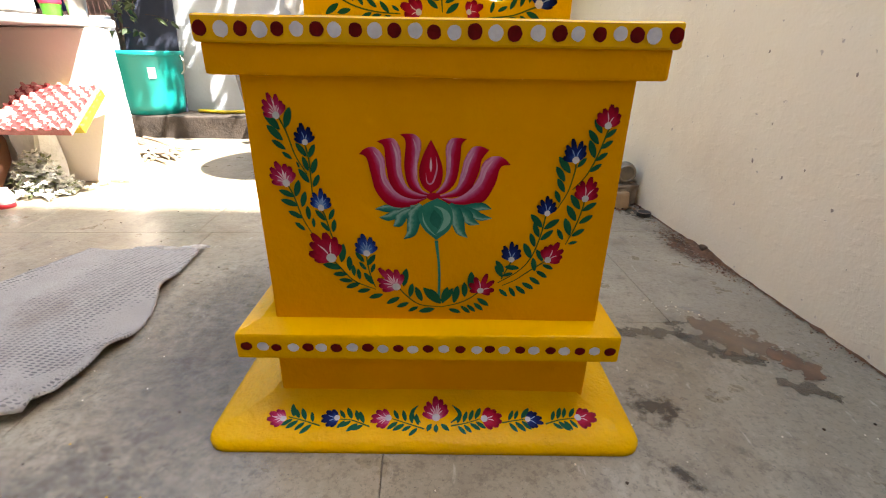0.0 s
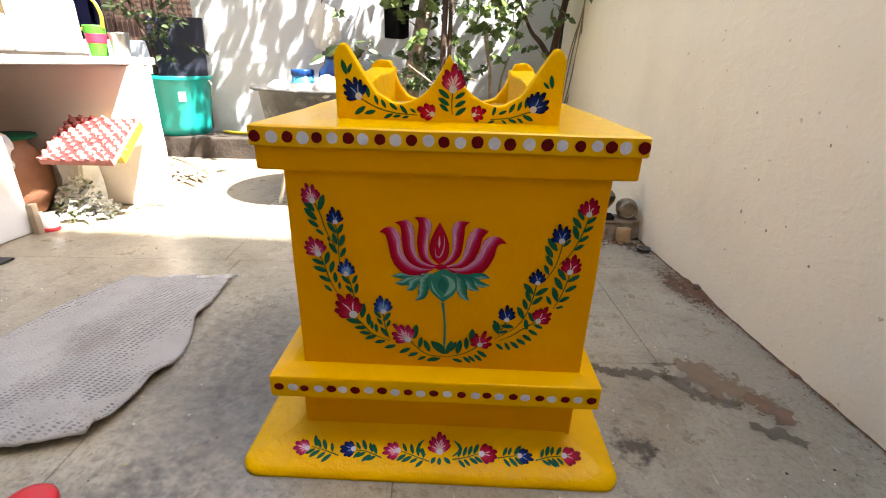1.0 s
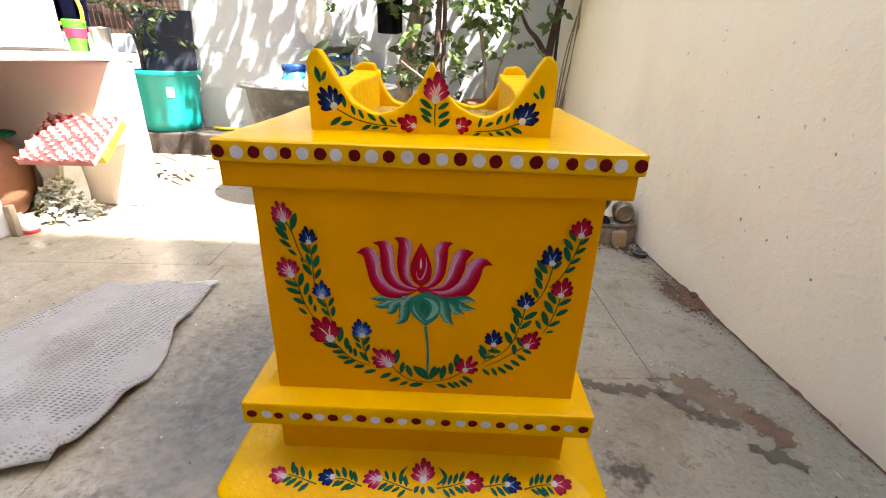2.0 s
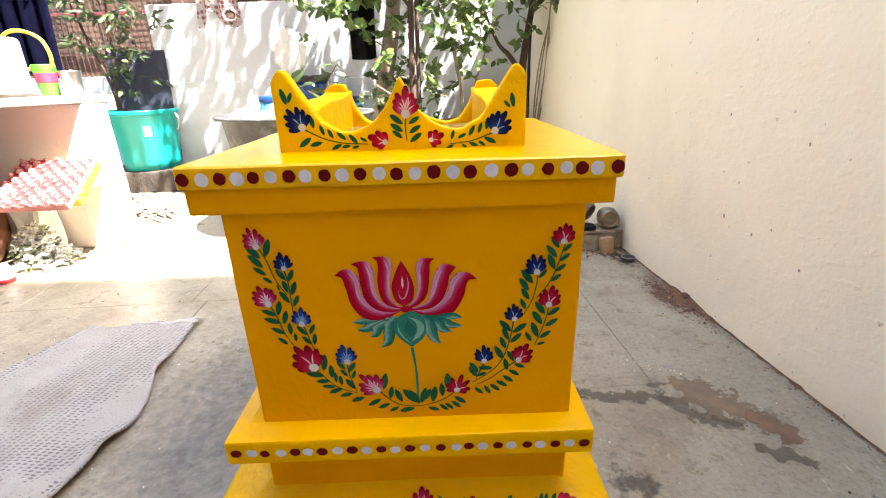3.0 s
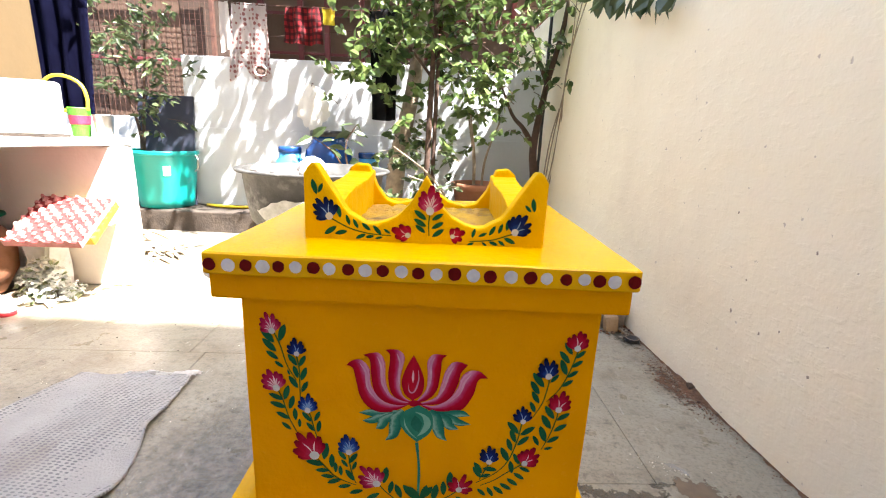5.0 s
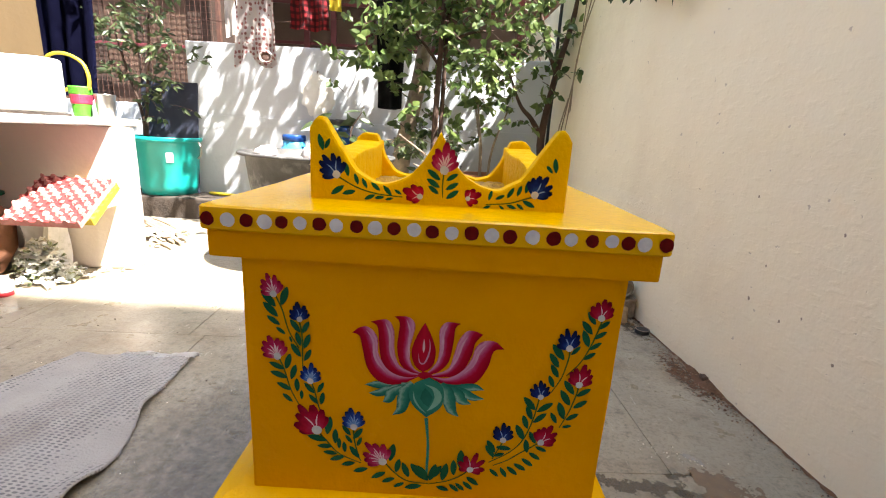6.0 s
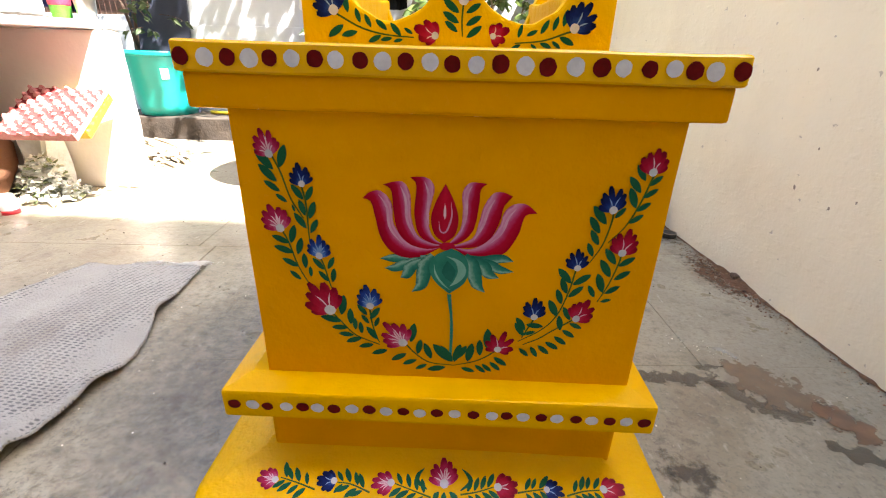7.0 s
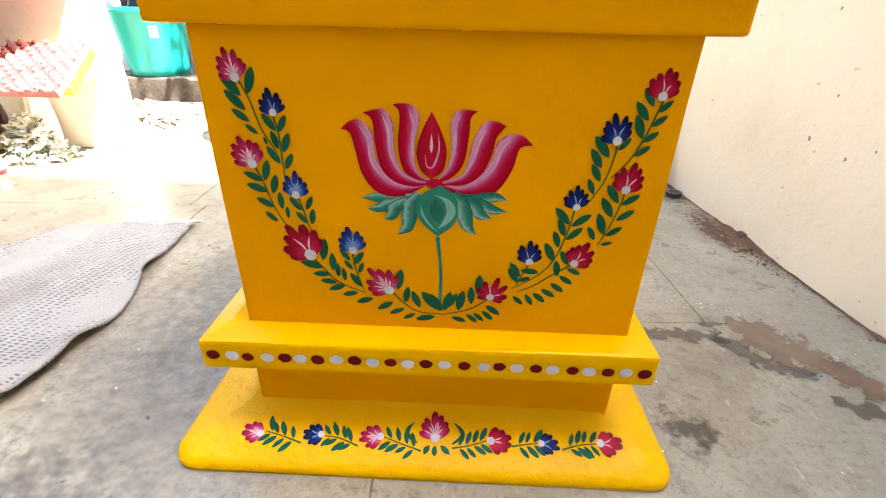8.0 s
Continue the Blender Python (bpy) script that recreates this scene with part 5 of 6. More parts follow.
part("lid", lathe([(0.048, 0.155), (0.049, 0.158), (0.049, 0.185), (0.045, 0.19)], 28), M["white_plastic"], jar, smooth=True)
cup = thing("steel_tumbler", "dull steel tumbler at the end of the worktop", "tumbler", (-1.345, 1.12, 0.602))
part("body", lathe([(0.026, 0), (0.028, 0.003), (0.036, 0.085), (0.037, 0.088), (0.0345, 0.086), (0.026, 0.006), (0.005, 0.005)], 28), M["steel"], cup, smooth=True)


def egg_tray():
    """A pulp tray: a grid of rounded posts with pits between."""
    b = bmesh.new()
    n, size, cups = 72, 0.25, 6
    rows = [[None] * (n + 1) for _ in range(n + 1)]
    for i in range(n + 1):
        for j in range(n + 1):
            u, v = i / n, j / n
            h = 0.0115 * max(0.0, math.cos(2 * math.pi * cups * u) * math.cos(2 * math.pi * cups * v)) ** 0.5
            h += 0.006 * noise.noise(Vector((u * 4, v * 4, 0)))
            rows[i][j] = b.verts.new((size * (u - 0.5), size * (v - 0.5), h + 0.008))
    for i in range(n):
        for j in range(n):
            b.faces.new((rows[i][j], rows[i + 1][j], rows[i + 1][j + 1], rows[i][j + 1]))
    edge = bmesh.new()
    rim = [[rows[i][0] for i in range(n + 1)], [rows[n][j] for j in range(n + 1)], [rows[i][n] for i in range(n, -1, -1)], [rows[0][j] for j in range(n, -1, -1)]]
    for line in rim:
        top = [edge.verts.new(v.co) for v in line]
        low = [edge.verts.new((v.co.x * 1.01, v.co.y * 1.01, -0.012)) for v in line]
        for k in range(n):
            edge.faces.new((top[k], low[k], low[k + 1], top[k + 1]))
    bmesh.ops.recalc_face_normals(edge, faces=edge.faces)
    bmesh.ops.recalc_face_normals(b, faces=b.faces)
    return b, edge


tray = thing("egg_tray", "faded red pulp egg tray lying tilted on rubbish in the niche", "egg tray")
LEFT, NEAR, FAR = Vector((-1.487, 0.76, 0.246)), Vector((-1.241, 0.785, 0.243)), Vector((-1.262, 1.0, 0.370))
ex = (NEAR - LEFT).normalized()
ez = ex.cross(FAR - NEAR).normalized()
turn = Matrix((ex, ez.cross(ex), ez)).transposed().to_4x4()
tray.matrix_world = Matrix.Translation((LEFT + FAR) / 2) @ turn
cups, edge = egg_tray()
pulp = part("cup_grid", cups, M["tray"], tray, smooth=True)
part("rim", edge, M["tray_tip"], tray)
pulp.data.materials.append(M["tray_tip"])
# Faces above 11 mm take the pale pulp, lower ones the dark red.
for f in pulp.data.polygons:
    f.material_index = 1 if f.center.z > 0.0112 else 0
low = thing("egg_tray", "yellow pulp egg tray under the red one", "egg tray")
low.matrix_world = tray.matrix_world @ Matrix.Translation((0.010, 0.020, -0.026)) @ pose(0, 0, 0, 0, 0, 2) @ Matrix.Diagonal((0.98, 0.84, 1.0, 1.0))
cups, edge = egg_tray()
part("cup_grid", cups, M["yellow_plastic"], low, smooth=True)
part("rim", edge, M["yellow_plastic"], low)
sack = thing("paper_sack", "crumpled pale paper sack holding up the egg trays", "sack", (-1.530, 0.985, 0.0))
part("sack", box(-0.06, 0.05, -0.06, 0.045, 0.0, 0.285, 0.03, 3, 0.025, 8), M["paper"], sack)


def heap(name, label, category, at, spread, count, size, mats, seed, tall=0.05):
    """Loose scraps lying on one another."""
    random.seed(seed)
    t = thing(name, label, category, (*at, 0), kind="stuff")
    lots = {k: bmesh.new() for k in mats}
    for i in range(count):
        b = lots[random.choice(mats)]
        x, y = random.gauss(0, spread[0]), random.gauss(0, spread[1])
        h = max(0.0, tall * (1 - (x / spread[0] / 2) ** 2 - (y / spread[1] / 2) ** 2)) * random.random()
        s = size * random.uniform(0.4, 1.3)
        m = pose(x, y, h + s * 0.2, random.uniform(-40, 40), random.uniform(-40, 40), random.uniform(0, 360))
        c = bmesh.new()
        bmesh.ops.create_grid(c, x_segments=3, y_segments=3, size=s)
        for v in c.verts:
            v.co.z += random.uniform(-0.35, 0.35) * s
            v.co.x *= 0.6
        bmesh.ops.solidify(c, geom=c.faces[:], thickness=0.002)
        join(b, c, m)
    for k, b in lots.items():
        lo = min(v.co.z for v in b.verts)
        bmesh.ops.translate(b, vec=(0, 0, -lo + 0.001), verts=b.verts)
        tagged(part("scraps", b, M[k], t), kind="stuff")
    random.seed(0)
    return t


heap("litter", "heap of dry leaves and waste paper in the niche", "litter", (-1.485, 0.888), (0.056, 0.042), 330, 0.014, ["paper", "leaf_dry", "scrap_white", "scrap_white"], 21, 0.15)
heap("litter", "wood chips and dry leaves beside the step", "litter", (-1.50, 1.53), (0.10, 0.10), 110, 0.017, ["wood", "paper"], 22, 0.02)
for a, c, r, z in (((-1.800, 1.93), (-1.306, 1.515), 0.019, 0.022), ((-1.700, 1.815), (-1.300, 1.452), 0.016, 0.020), ((-1.620, 1.70), (-1.345, 1.470), 0.013, 0.014), ((-1.640, 1.62), (-1.300, 1.372), 0.010, 0.011), ((-1.560, 1.64), (-1.420, 1.400), 0.009, 0.010), ((-1.72, 1.90), (-1.47, 1.70), 0.011, 0.034)):
    w = thing("wood_stick", "weathered split wooden stick in the heap by the step", "stick", group="split wood heap")
    part("stick", tube([(*a, z), ((a[0] + c[0]) / 2, (a[1] + c[1]) / 2 + 0.01, z), (*c, z * 0.8)], [r * 0.8, r, r * 0.5], 5), M["wood"], w)

bag = thing("plastic_bag", "crumpled white plastic bag hanging out of the niche", "bag", (-1.665, 0.745, 0.18))
c = bmesh.new()
bmesh.ops.create_icosphere(c, subdivisions=4, radius=1)
for v in c.verts:
    v.co *= 1 + 0.35 * noise.noise(v.co * 2.2) + 0.12 * noise.noise(v.co * 6)
    v.co = Vector((v.co.x * 0.075, v.co.y * 0.06, v.co.z * 0.10 + 0.09))
part("bag", c, M["white_plastic"], bag)
pot = thing("clay_pot", "brown clay pot with a green lid inside the niche", "pot", (-1.74, 0.88, 0.0))
part("body", lathe([(0.06, 0), (0.08, 0.01), (0.13, 0.10), (0.135, 0.18), (0.11, 0.25), (0.08, 0.28), (0.09, 0.30), (0.05, 0.30)], 32), M["terracotta"], pot, smooth=True)
part("lid", lathe([(0.11, 0.302), (0.12, 0.306), (0.118, 0.314), (0.03, 0.325)], 32), M["leaf_paint"], pot, "dark green lid", smooth=True)
jar = thing("glass_jar", "small plastic jar with a red lid by the counter", "jar", (-1.480, 0.717, 0))
part("body", lathe([(0.024, 0), (0.026, 0.003), (0.026, 0.05), (0.02, 0.058), (0.02, 0.065)], 24), M["white_plastic"], jar, smooth=True)
part("lid", lathe([(0.0245, -0.001), (0.0275, 0.001), (0.0275, 0.014), (0.0245, 0.015)], 24), M["red_plastic"], jar, "red lid", smooth=True)
strip = part("corner_strip", box(-0.012, 0.012, -0.012, 0.012, 0.0, 0.11, 0.003, 2, 0.003, 3), M["wood"], None)
strip.location = (-1.496, 0.680, 0)
tagged(strip, "splintered wooden strip beside the counter end", "strip")
drain = part("door_mat", prism([(-0.09, -0.03), (0.09, -0.03), (0.09, 0.03), (-0.09, 0.03)], 0.0, 0.007, 0.002), M["black_plastic"], None)
drain.location = (-1.47, 0.425, 0.0)
tagged(drain, "small black rubber mat on the paving", "mat")


# ---- the cotton rug ----
def weave():
    m = material("woven rug", (0.385, 0.358, 0.326), (0.330, 0.304, 0.276), 9, 0.95, 0.7, 200, third=(0.245, 0.205, 0.175), stain=3)
    nt = m.node_tree
    co = nt.nodes.new("ShaderNodeTexCoord")
    mp = nt.nodes.new("ShaderNodeMapping")
    mp.inputs["Rotation"].default_value = (0, 0, radians(8))
    mp.inputs["Scale"].default_value = (1.0, 1.9, 1.0)
    vo = nt.nodes.new("ShaderNodeTexVoronoi")
    vo.inputs["Scale"].default_value, vo.inputs["Randomness"].default_value = 74, 0.22
    nt.links.new(co.outputs["Object"], mp.inputs[0])
    nt.links.new(mp.outputs[0], vo.inputs["Vector"])
    ns = nt.nodes.new("ShaderNodeTexNoise")
    ns.inputs["Scale"].default_value = 7
    nt.links.new(co.outputs["Object"], ns.inputs["Vector"])
    th = nt.nodes.new("ShaderNodeMapRange")
    th.inputs[1].default_value, th.inputs[2].default_value, th.inputs[3].default_value, th.inputs[4].default_value = 0.26, 0.38, 0.95, 0.0
    nt.links.new(vo.outputs["Distance"], th.inputs[0])
    fade = nt.nodes.new("ShaderNodeMapRange")
    fade.inputs[1].default_value, fade.inputs[2].default_value, fade.inputs[3].default_value, fade.inputs[4].default_value = 0.34, 0.58, 0.60, 1.0
    nt.links.new(ns.outputs[0], fade.inputs[0])
    ml = nt.nodes.new("ShaderNodeMath")
    ml.operation = "MULTIPLY"
    nt.links.new(th.outputs[0], ml.inputs[0])
    nt.links.new(fade.outputs[0], ml.inputs[1])
    mx = nt.nodes.new("ShaderNodeMix")
    mx.data_type = "RGBA"
    base = nt.nodes["Principled BSDF"].inputs["Base Color"]
    nt.links.new(base.links[0].from_socket, mx.inputs[6])
    mx.inputs[7].default_value = (0.145, 0.136, 0.133, 1)
    nt.links.new(ml.outputs[0], mx.inputs[0])
    nt.links.new(mx.outputs[2], base)
    return m


rug = thing("rug", "worn grey-white woven cotton rug with a frayed edge on the paving", "rug")
RUG_TL, RUG_TR, RUG_BR, RUG_BL = (np.array(q) for q in ((-0.945, 0.352), (-0.654, 0.356), (-0.590, -0.250), (-1.06, -0.42)))


def rug_point(u, v):
    """u across, v from the far edge to the near one."""
    p = (RUG_TL * (1 - u) + RUG_TR * u) * (1 - v) + (RUG_BL * (1 - u) + RUG_BR * u) * v
    edge = 0.016 * noise.noise(Vector((v * 5, 1.5, 0))) + 0.008 * noise.noise(Vector((v * 17, 4, 0))) + 0.0022 * noise.noise(Vector((v * 110, 6, 0))) + 0.016 * u * math.exp(-((v - 0.62) / 0.10) ** 2) - 0.012 * u * math.exp(-((v - 0.36) / 0.07) ** 2)
    p = p + np.array((edge + 0.030 * math.sin(math.pi * v) * u * u - 0.010 * math.sin(math.pi * v) * (1 - u) ** 2, 0.012 * noise.noise(Vector((u * 6, v, 3)))))
    z = 0.013 + 0.010 * noise.noise(Vector((u * 2.2, v * 2.6, 7))) + 0.0012 * noise.noise(Vector((u * 25, v * 30, 2)))
    z += 0.020 * math.exp(-((v - 0.95) / 0.10) ** 2) * (0.5 + 0.9 * noise.noise(Vector((u * 17, v * 17, 1)))) * max(0.0, u - 0.4) * 1.6
    lift = 0.9 * math.exp(-((v - 0.33) / 0.05) ** 2) + math.exp(-((v - 0.74) / 0.08) ** 2) + 0.35 * max(0.0, noise.noise(Vector((v * 6, 9, 2))))
    z += 0.016 * math.exp(-((u - 1) / 0.06) ** 2) * lift
    z += 0.0012 * math.exp(-((u - 1) / 0.012) ** 2) * noise.noise(Vector((v * 90, 2, 6)))
    return Vector((p[0], p[1], z))


def rug_mesh(nu=70, nv=90):
    b = bmesh.new()
    rows = [[b.verts.new(rug_point(i / nu, j / nv)) for i in range(nu + 1)] for j in range(nv + 1)]
    for j in range(nv):
        for i in range(nu):
            b.faces.new((rows[j][i], rows[j + 1][i], rows[j + 1][i + 1], rows[j][i + 1]))
    rim = rows[0] + [r[-1] for r in rows[1:]] + rows[-1][-2::-1] + [r[0] for r in rows[-2:0:-1]]
    low = [b.verts.new((v.co.x, v.co.y, v.co.z - 0.0055)) for v in rim]
    for k in range(len(rim)):
        b.faces.new((rim[k], rim[(k + 1) % len(rim)], low[(k + 1) % len(rim)], low[k]))
    return b


part("cloth", rug_mesh(), weave(), rug, smooth=True)
random.seed(8)
b = bmesh.new()
for i in range(44):
    u = 1.0 - 0.66 * random.random() ** 1.5
    p = rug_point(u, 0.0)
    lean = random.uniform(-0.006, 0.030)
    for k in range(random.randint(2, 4)):
        q = p + Vector((random.uniform(-0.003, 0.003), 0, random.uniform(-0.003, 0.0)))
        d = Vector((lean + random.uniform(-0.006, 0.006), random.uniform(0.008, 0.014 + 0.020 * u), -0.004))
        tube([q, q + d * 0.5 + Vector((0, 0, 0.005)), q + d], [0.0019, 0.0016, 0.0007], 4, 2, b)
tagged(part("fringe", b, M["mat"], rug, "frayed white threads"), kind="stuff")
random.seed(0)


# ---- stains, rubble and odds on the paving ----
def blot(at, rx, ry, turn, mat, seed, h, label, rough=0.5):
    b = bmesh.new()
    n = 120
    mid = b.verts.new((0, 0, 0))
    ring = []
    for i in range(n):
        a = 2 * math.pi * i / n
        k = 1 + 0.6 * rough * noise.noise(Vector((math.cos(a) * 1.2 + seed, math.sin(a) * 1.2, seed)))
        ring.append(b.verts.new((1.45 * rx * k * math.cos(a), 1.45 * ry * k * math.sin(a), 0)))
    uv = b.loops.layers.uv.verify()
    for i in range(n):
        f = b.faces.new((mid, ring[i], ring[(i + 1) % n]))
        for lp, r in zip(f.loops, (0.0, 1.0, 1.0)):
            lp[uv].uv = (r, 0.0)
    ob = part("stain", b, M[mat], None)
    ob.matrix_world = pose(at[0], at[1], h, 0, 0, turn)
    return tagged(ob, label, "stain", kind="structure")


def spill(points, widths, mat, h, label):
    """A dried run of water or mud along a line; u grows from its middle to its rim."""
    b = bmesh.new()
    uv = b.loops.layers.uv.verify()
    line = [np.array(p) for p in curve_points(points, 10)]
    w = np.interp(np.linspace(0, 1, len(line)), np.linspace(0, 1, len(widths)), widths)
    rows, ends = [], len(line) - 1
    for i, p in enumerate(line):
        d = line[min(i + 1, ends)] - line[max(i - 1, 0)]
        d = d / (np.hypot(*d) + 1e-9)
        side = np.array((-d[1], d[0])) * w[i] * 0.7
        tip = max(0.0, 1 - min(i, ends - i) / 3.0)
        rows.append([(b.verts.new((*(p + side * k), 0)), max(abs(k), tip)) for k in (-1, -0.5, 0, 0.5, 1)])
    for lo, hi in zip(rows, rows[1:]):
        for k in range(4):
            quad = (lo[k], hi[k], hi[k + 1], lo[k + 1])
            f = b.faces.new([q[0] for q in quad])
            for lp, q in zip(f.loops, quad):
                lp[uv].uv = (q[1], 0.0)
    bmesh.ops.recalc_face_normals(b, faces=b.faces)
    ob = part("stain", b, M[mat], None)
    ob.location.z = h
    return tagged(ob, label, "stain", kind="structure")


spill([(0.290, 0.038), (0.335, 0.016), (0.385, 0.004), (0.435, 0.004), (0.500, 0.006)], [0.020, 0.026, 0.030, 0.034, 0.030], "wet", 0.0007, "dark damp streak on grey paving")
spill([(0.478, 0.006), (0.498, -0.022), (0.520, -0.050), (0.552, -0.070), (0.600, -0.090)], [0.030, 0.040, 0.044, 0.046, 0.026], "wet", 0.0010, "dark damp streak on grey paving")
spill([(0.465, 0.034), (0.500, 0.040), (0.535, 0.044)], [0.010, 0.016, 0.014], "wet", 0.0013, "dark damp streak on grey paving")
spill([(0.512, 0.046), (0.552, 0.022), (0.585, -0.022), (0.615, -0.060), (0.636, -0.082)], [0.030, 0.082, 0.100, 0.066, 0.040], "mudstain", 0.0016, "dried brown mud stain on grey paving")
spill([(0.612, -0.052), (0.640, -0.080), (0.655, -0.108), (0.652, -0.142)], [0.034, 0.056, 0.056, 0.030], "redmud", 0.0019, "dried red-brown mud stain on grey paving")
spill([(0.578, -0.138), (0.606, -0.152), (0.632, -0.166), (0.662, -0.186)], [0.016, 0.030, 0.036, 0.018], "wet", 0.0007, "dark damp patch on grey paving")
spill([(0.522, 0.108), (0.545, 0.096), (0.566, 0.074)], [0.006, 0.013, 0.010], "scuff", 0.0008, "dried whitewash splash on grey paving")
# This film paints in the weaker skylight here, along with water marks.
blot((-0.43, -0.12), 0.19, 0.42, 12, "watermark_shade", 2.3, 0.0005, "grey water mark with painted-in shade on the paving beside the rug", 0.5)
blot((-0.50, -0.40), 0.20, 0.12, -20, "watermark_shade", 5.1, 0.0008, "grey water mark with painted-in shade on the paving beside the rug", 0.6)
# Contact shade beside the plinth is painted in with the damp.
blot((0.348, -0.209), 0.050, 0.035, -20, "damp", 7.7, 0.0006, "faint damp and contact-shade patch on grey paving", 0.5)
blot((0.332, -0.332), 0.035, 0.012, -40, "damp", 8.4, 0.0006, "faint damp and contact-shade patch on grey paving", 0.7)

blot((wall_x(0.44) - 0.045, 0.44), 0.105, 0.036, 97, "soilfilm", 9.6, 0.0007, "red soil strewn at the foot of the wall", 0.5)
blot((wall_x(0.75) - 0.05, 0.76), 0.10, 0.05, 100, "damp", 3.6, 0.0006, "brown dirt on the paving by the wall", 0.5)


def crumbs(name, label, where, count, size, mat, seed, kind="stuff"):
    """Many small broken bits, strewn by a rule."""
    random.seed(seed)
    b = bmesh.new()
    for i in range(count):
        x, y = where()
        s = size * random.uniform(0.3, 1.0) ** 1.6
        c = bmesh.new()
        bmesh.ops.create_icosphere(c, subdivisions=1, radius=s)
        for v in c.verts:
            v.co *= random.uniform(0.7, 1.2)
            v.co.z *= 0.7
        join(b, c, pose(x, y, s * 0.45, 0, 0, random.uniform(0, 360)))
    ob = part(name, b, M[mat])
    random.seed(0)
    return tagged(ob, label, name.replace("_", " "), kind=kind)


def mound():
    """Soil banked against the foot of the wall."""
    b = bmesh.new()
    n = 240
    rows = []
    for j in range(n + 1):
        y = -0.6 + 1.5 * j / n
        big = math.exp(-((y - 0.40) / 0.085) ** 2)
        w = 0.008 + 0.030 * big * (0.8 + 0.9 * noise.noise(Vector((y * 14, 0, 3)))) + 0.012 * abs(noise.noise(Vector((y * 22, 1, 0))))
        h = 0.003 + 0.012 * big + 0.006 * noise.noise(Vector((y * 20, 5, 0)))
        x = wall_x(y) + 0.004
        rows.append([b.verts.new((x - w * k + 0.006 * k * noise.noise(Vector((y * 90, k * 3, 0))), y, max(0.0012, h * (1 - k) ** 1.5 + 0.004 * noise.noise(Vector((y * 30, k * 6, 0))) * (1 - k)))) for k in (0, 0.25, 0.5, 0.75, 1.0)])
    for lo, hi in zip(rows, rows[1:]):
        for k in range(4):
            b.faces.new((lo[k], hi[k], hi[k + 1], lo[k + 1]))
    bmesh.ops.recalc_face_normals(b, faces=b.faces)
    return b


soil = part("soil_bank", mound(), M["rubble"], None, smooth=True)
tagged(soil, "sandy red-brown soil banked along the foot of the wall", "soil", kind="stuff")


def near_wall():
    y = random.gauss(0.43, 0.085)
    return wall_x(y) - abs(random.gauss(0, 0.030)) - 0.003, y


def along_wall():
    y = random.uniform(-0.5, 0.85)
    return wall_x(y) - abs(random.gauss(0, 0.018)), y


def anywhere():
    return random.uniform(-1.2, 0.72), random.uniform(-0.6, 0.9)


crumbs("rubble", "broken brick crumbs and soil at the foot of the wall", near_wall, 1900, 0.0021, "bits", 31)
crumbs("rubble", "coarse brick lumps and soil clods at the foot of the wall", near_wall, 60, 0.0056, "bits", 37)


def by_planter():
    return random.uniform(-0.52, -0.33), random.uniform(-0.50, -0.20)


crumbs("paint_drips", "dried yellow paint drips on the paving beside the planter", by_planter, 9, 0.0024, "yellow_lit", 38)


def by_bricks():
    return random.gauss(0.63, 0.055), random.gauss(0.795, 0.022)


crumbs("brick_rubble", "broken brick bits and soil before the brick pile", by_bricks, 70, 0.0075, "bits", 39)
crumbs("grit", "plaster and mortar crumbs along the wall foot", along_wall, 520, 0.0022, "bits", 32)


def splash():
    f = random.random()
    return 0.455 + 0.115 * f + random.gauss(0, 0.012), 0.122 - 0.045 * f + random.gauss(0, 0.011)


crumbs("plaster_splash", "dried whitewash flakes on the paving", splash, 34, 0.0024, "cream", 36)
crumbs("paint_specks", "dried pale paint specks on the paving", anywhere, 220, 0.0020, "cream", 33)
crumbs("dirt_specks", "dark grit specks on the paving", anywhere, 200, 0.0028, "soil", 34)

lump = thing("brick_lump", "lump of brown broken brick against the wall", "brick", (0.752, 0.420, 0))
part("lump", box(-0.016, 0.016, -0.012, 0.012, 0, 0.024, 0.003, 1, 0.012, 3), M["clod"], lump)
puck = thing("bottle_cap", "black plastic jar cap lying on the paving", "cap", (0.702, 0.722, 0))
part("cap", lathe([(0.0005, 0.0), (0.0230, 0.0), (0.0235, 0.001), (0.0235, 0.0130), (0.0228, 0.0140), (0.0005, 0.0140)], 28), M["black_plastic"], puck)
# The highlight along the cap's edge is modelled as a pale ring.
part("rim", lathe([(0.0232, 0.0138), (0.0230, 0.0152), (0.0208, 0.0152), (0.0206, 0.0138)], 28), M["plaster_old"], puck, "pale edge-highlight ring")

br = thing("brick", "whitewashed old masonry block by the boundary wall", "brick", (0.625, 0.875, 0.0), 4, "brick pile")
part("brick", box(-0.095, 0.095, -0.045, 0.045, 0.0, 0.066, 0.009, 2, 0.010, 8), M["plaster_old"], br)
part("capping", box(-0.094, 0.092, -0.046, 0.044, 0.0665, 0.077, 0.003, 2, 0.004, 6), M["plaster_old"], br, "thin grey stone capping")
brk = thing("brick", "tan broken brick end by the boundary wall", "brick", (0.655, 0.812, 0.0), 10, "brick pile")
part("brick", box(-0.026, 0.024, -0.014, 0.014, 0.0, 0.062, 0.009, 2, 0.013, 6), M["tan_stone"], brk)


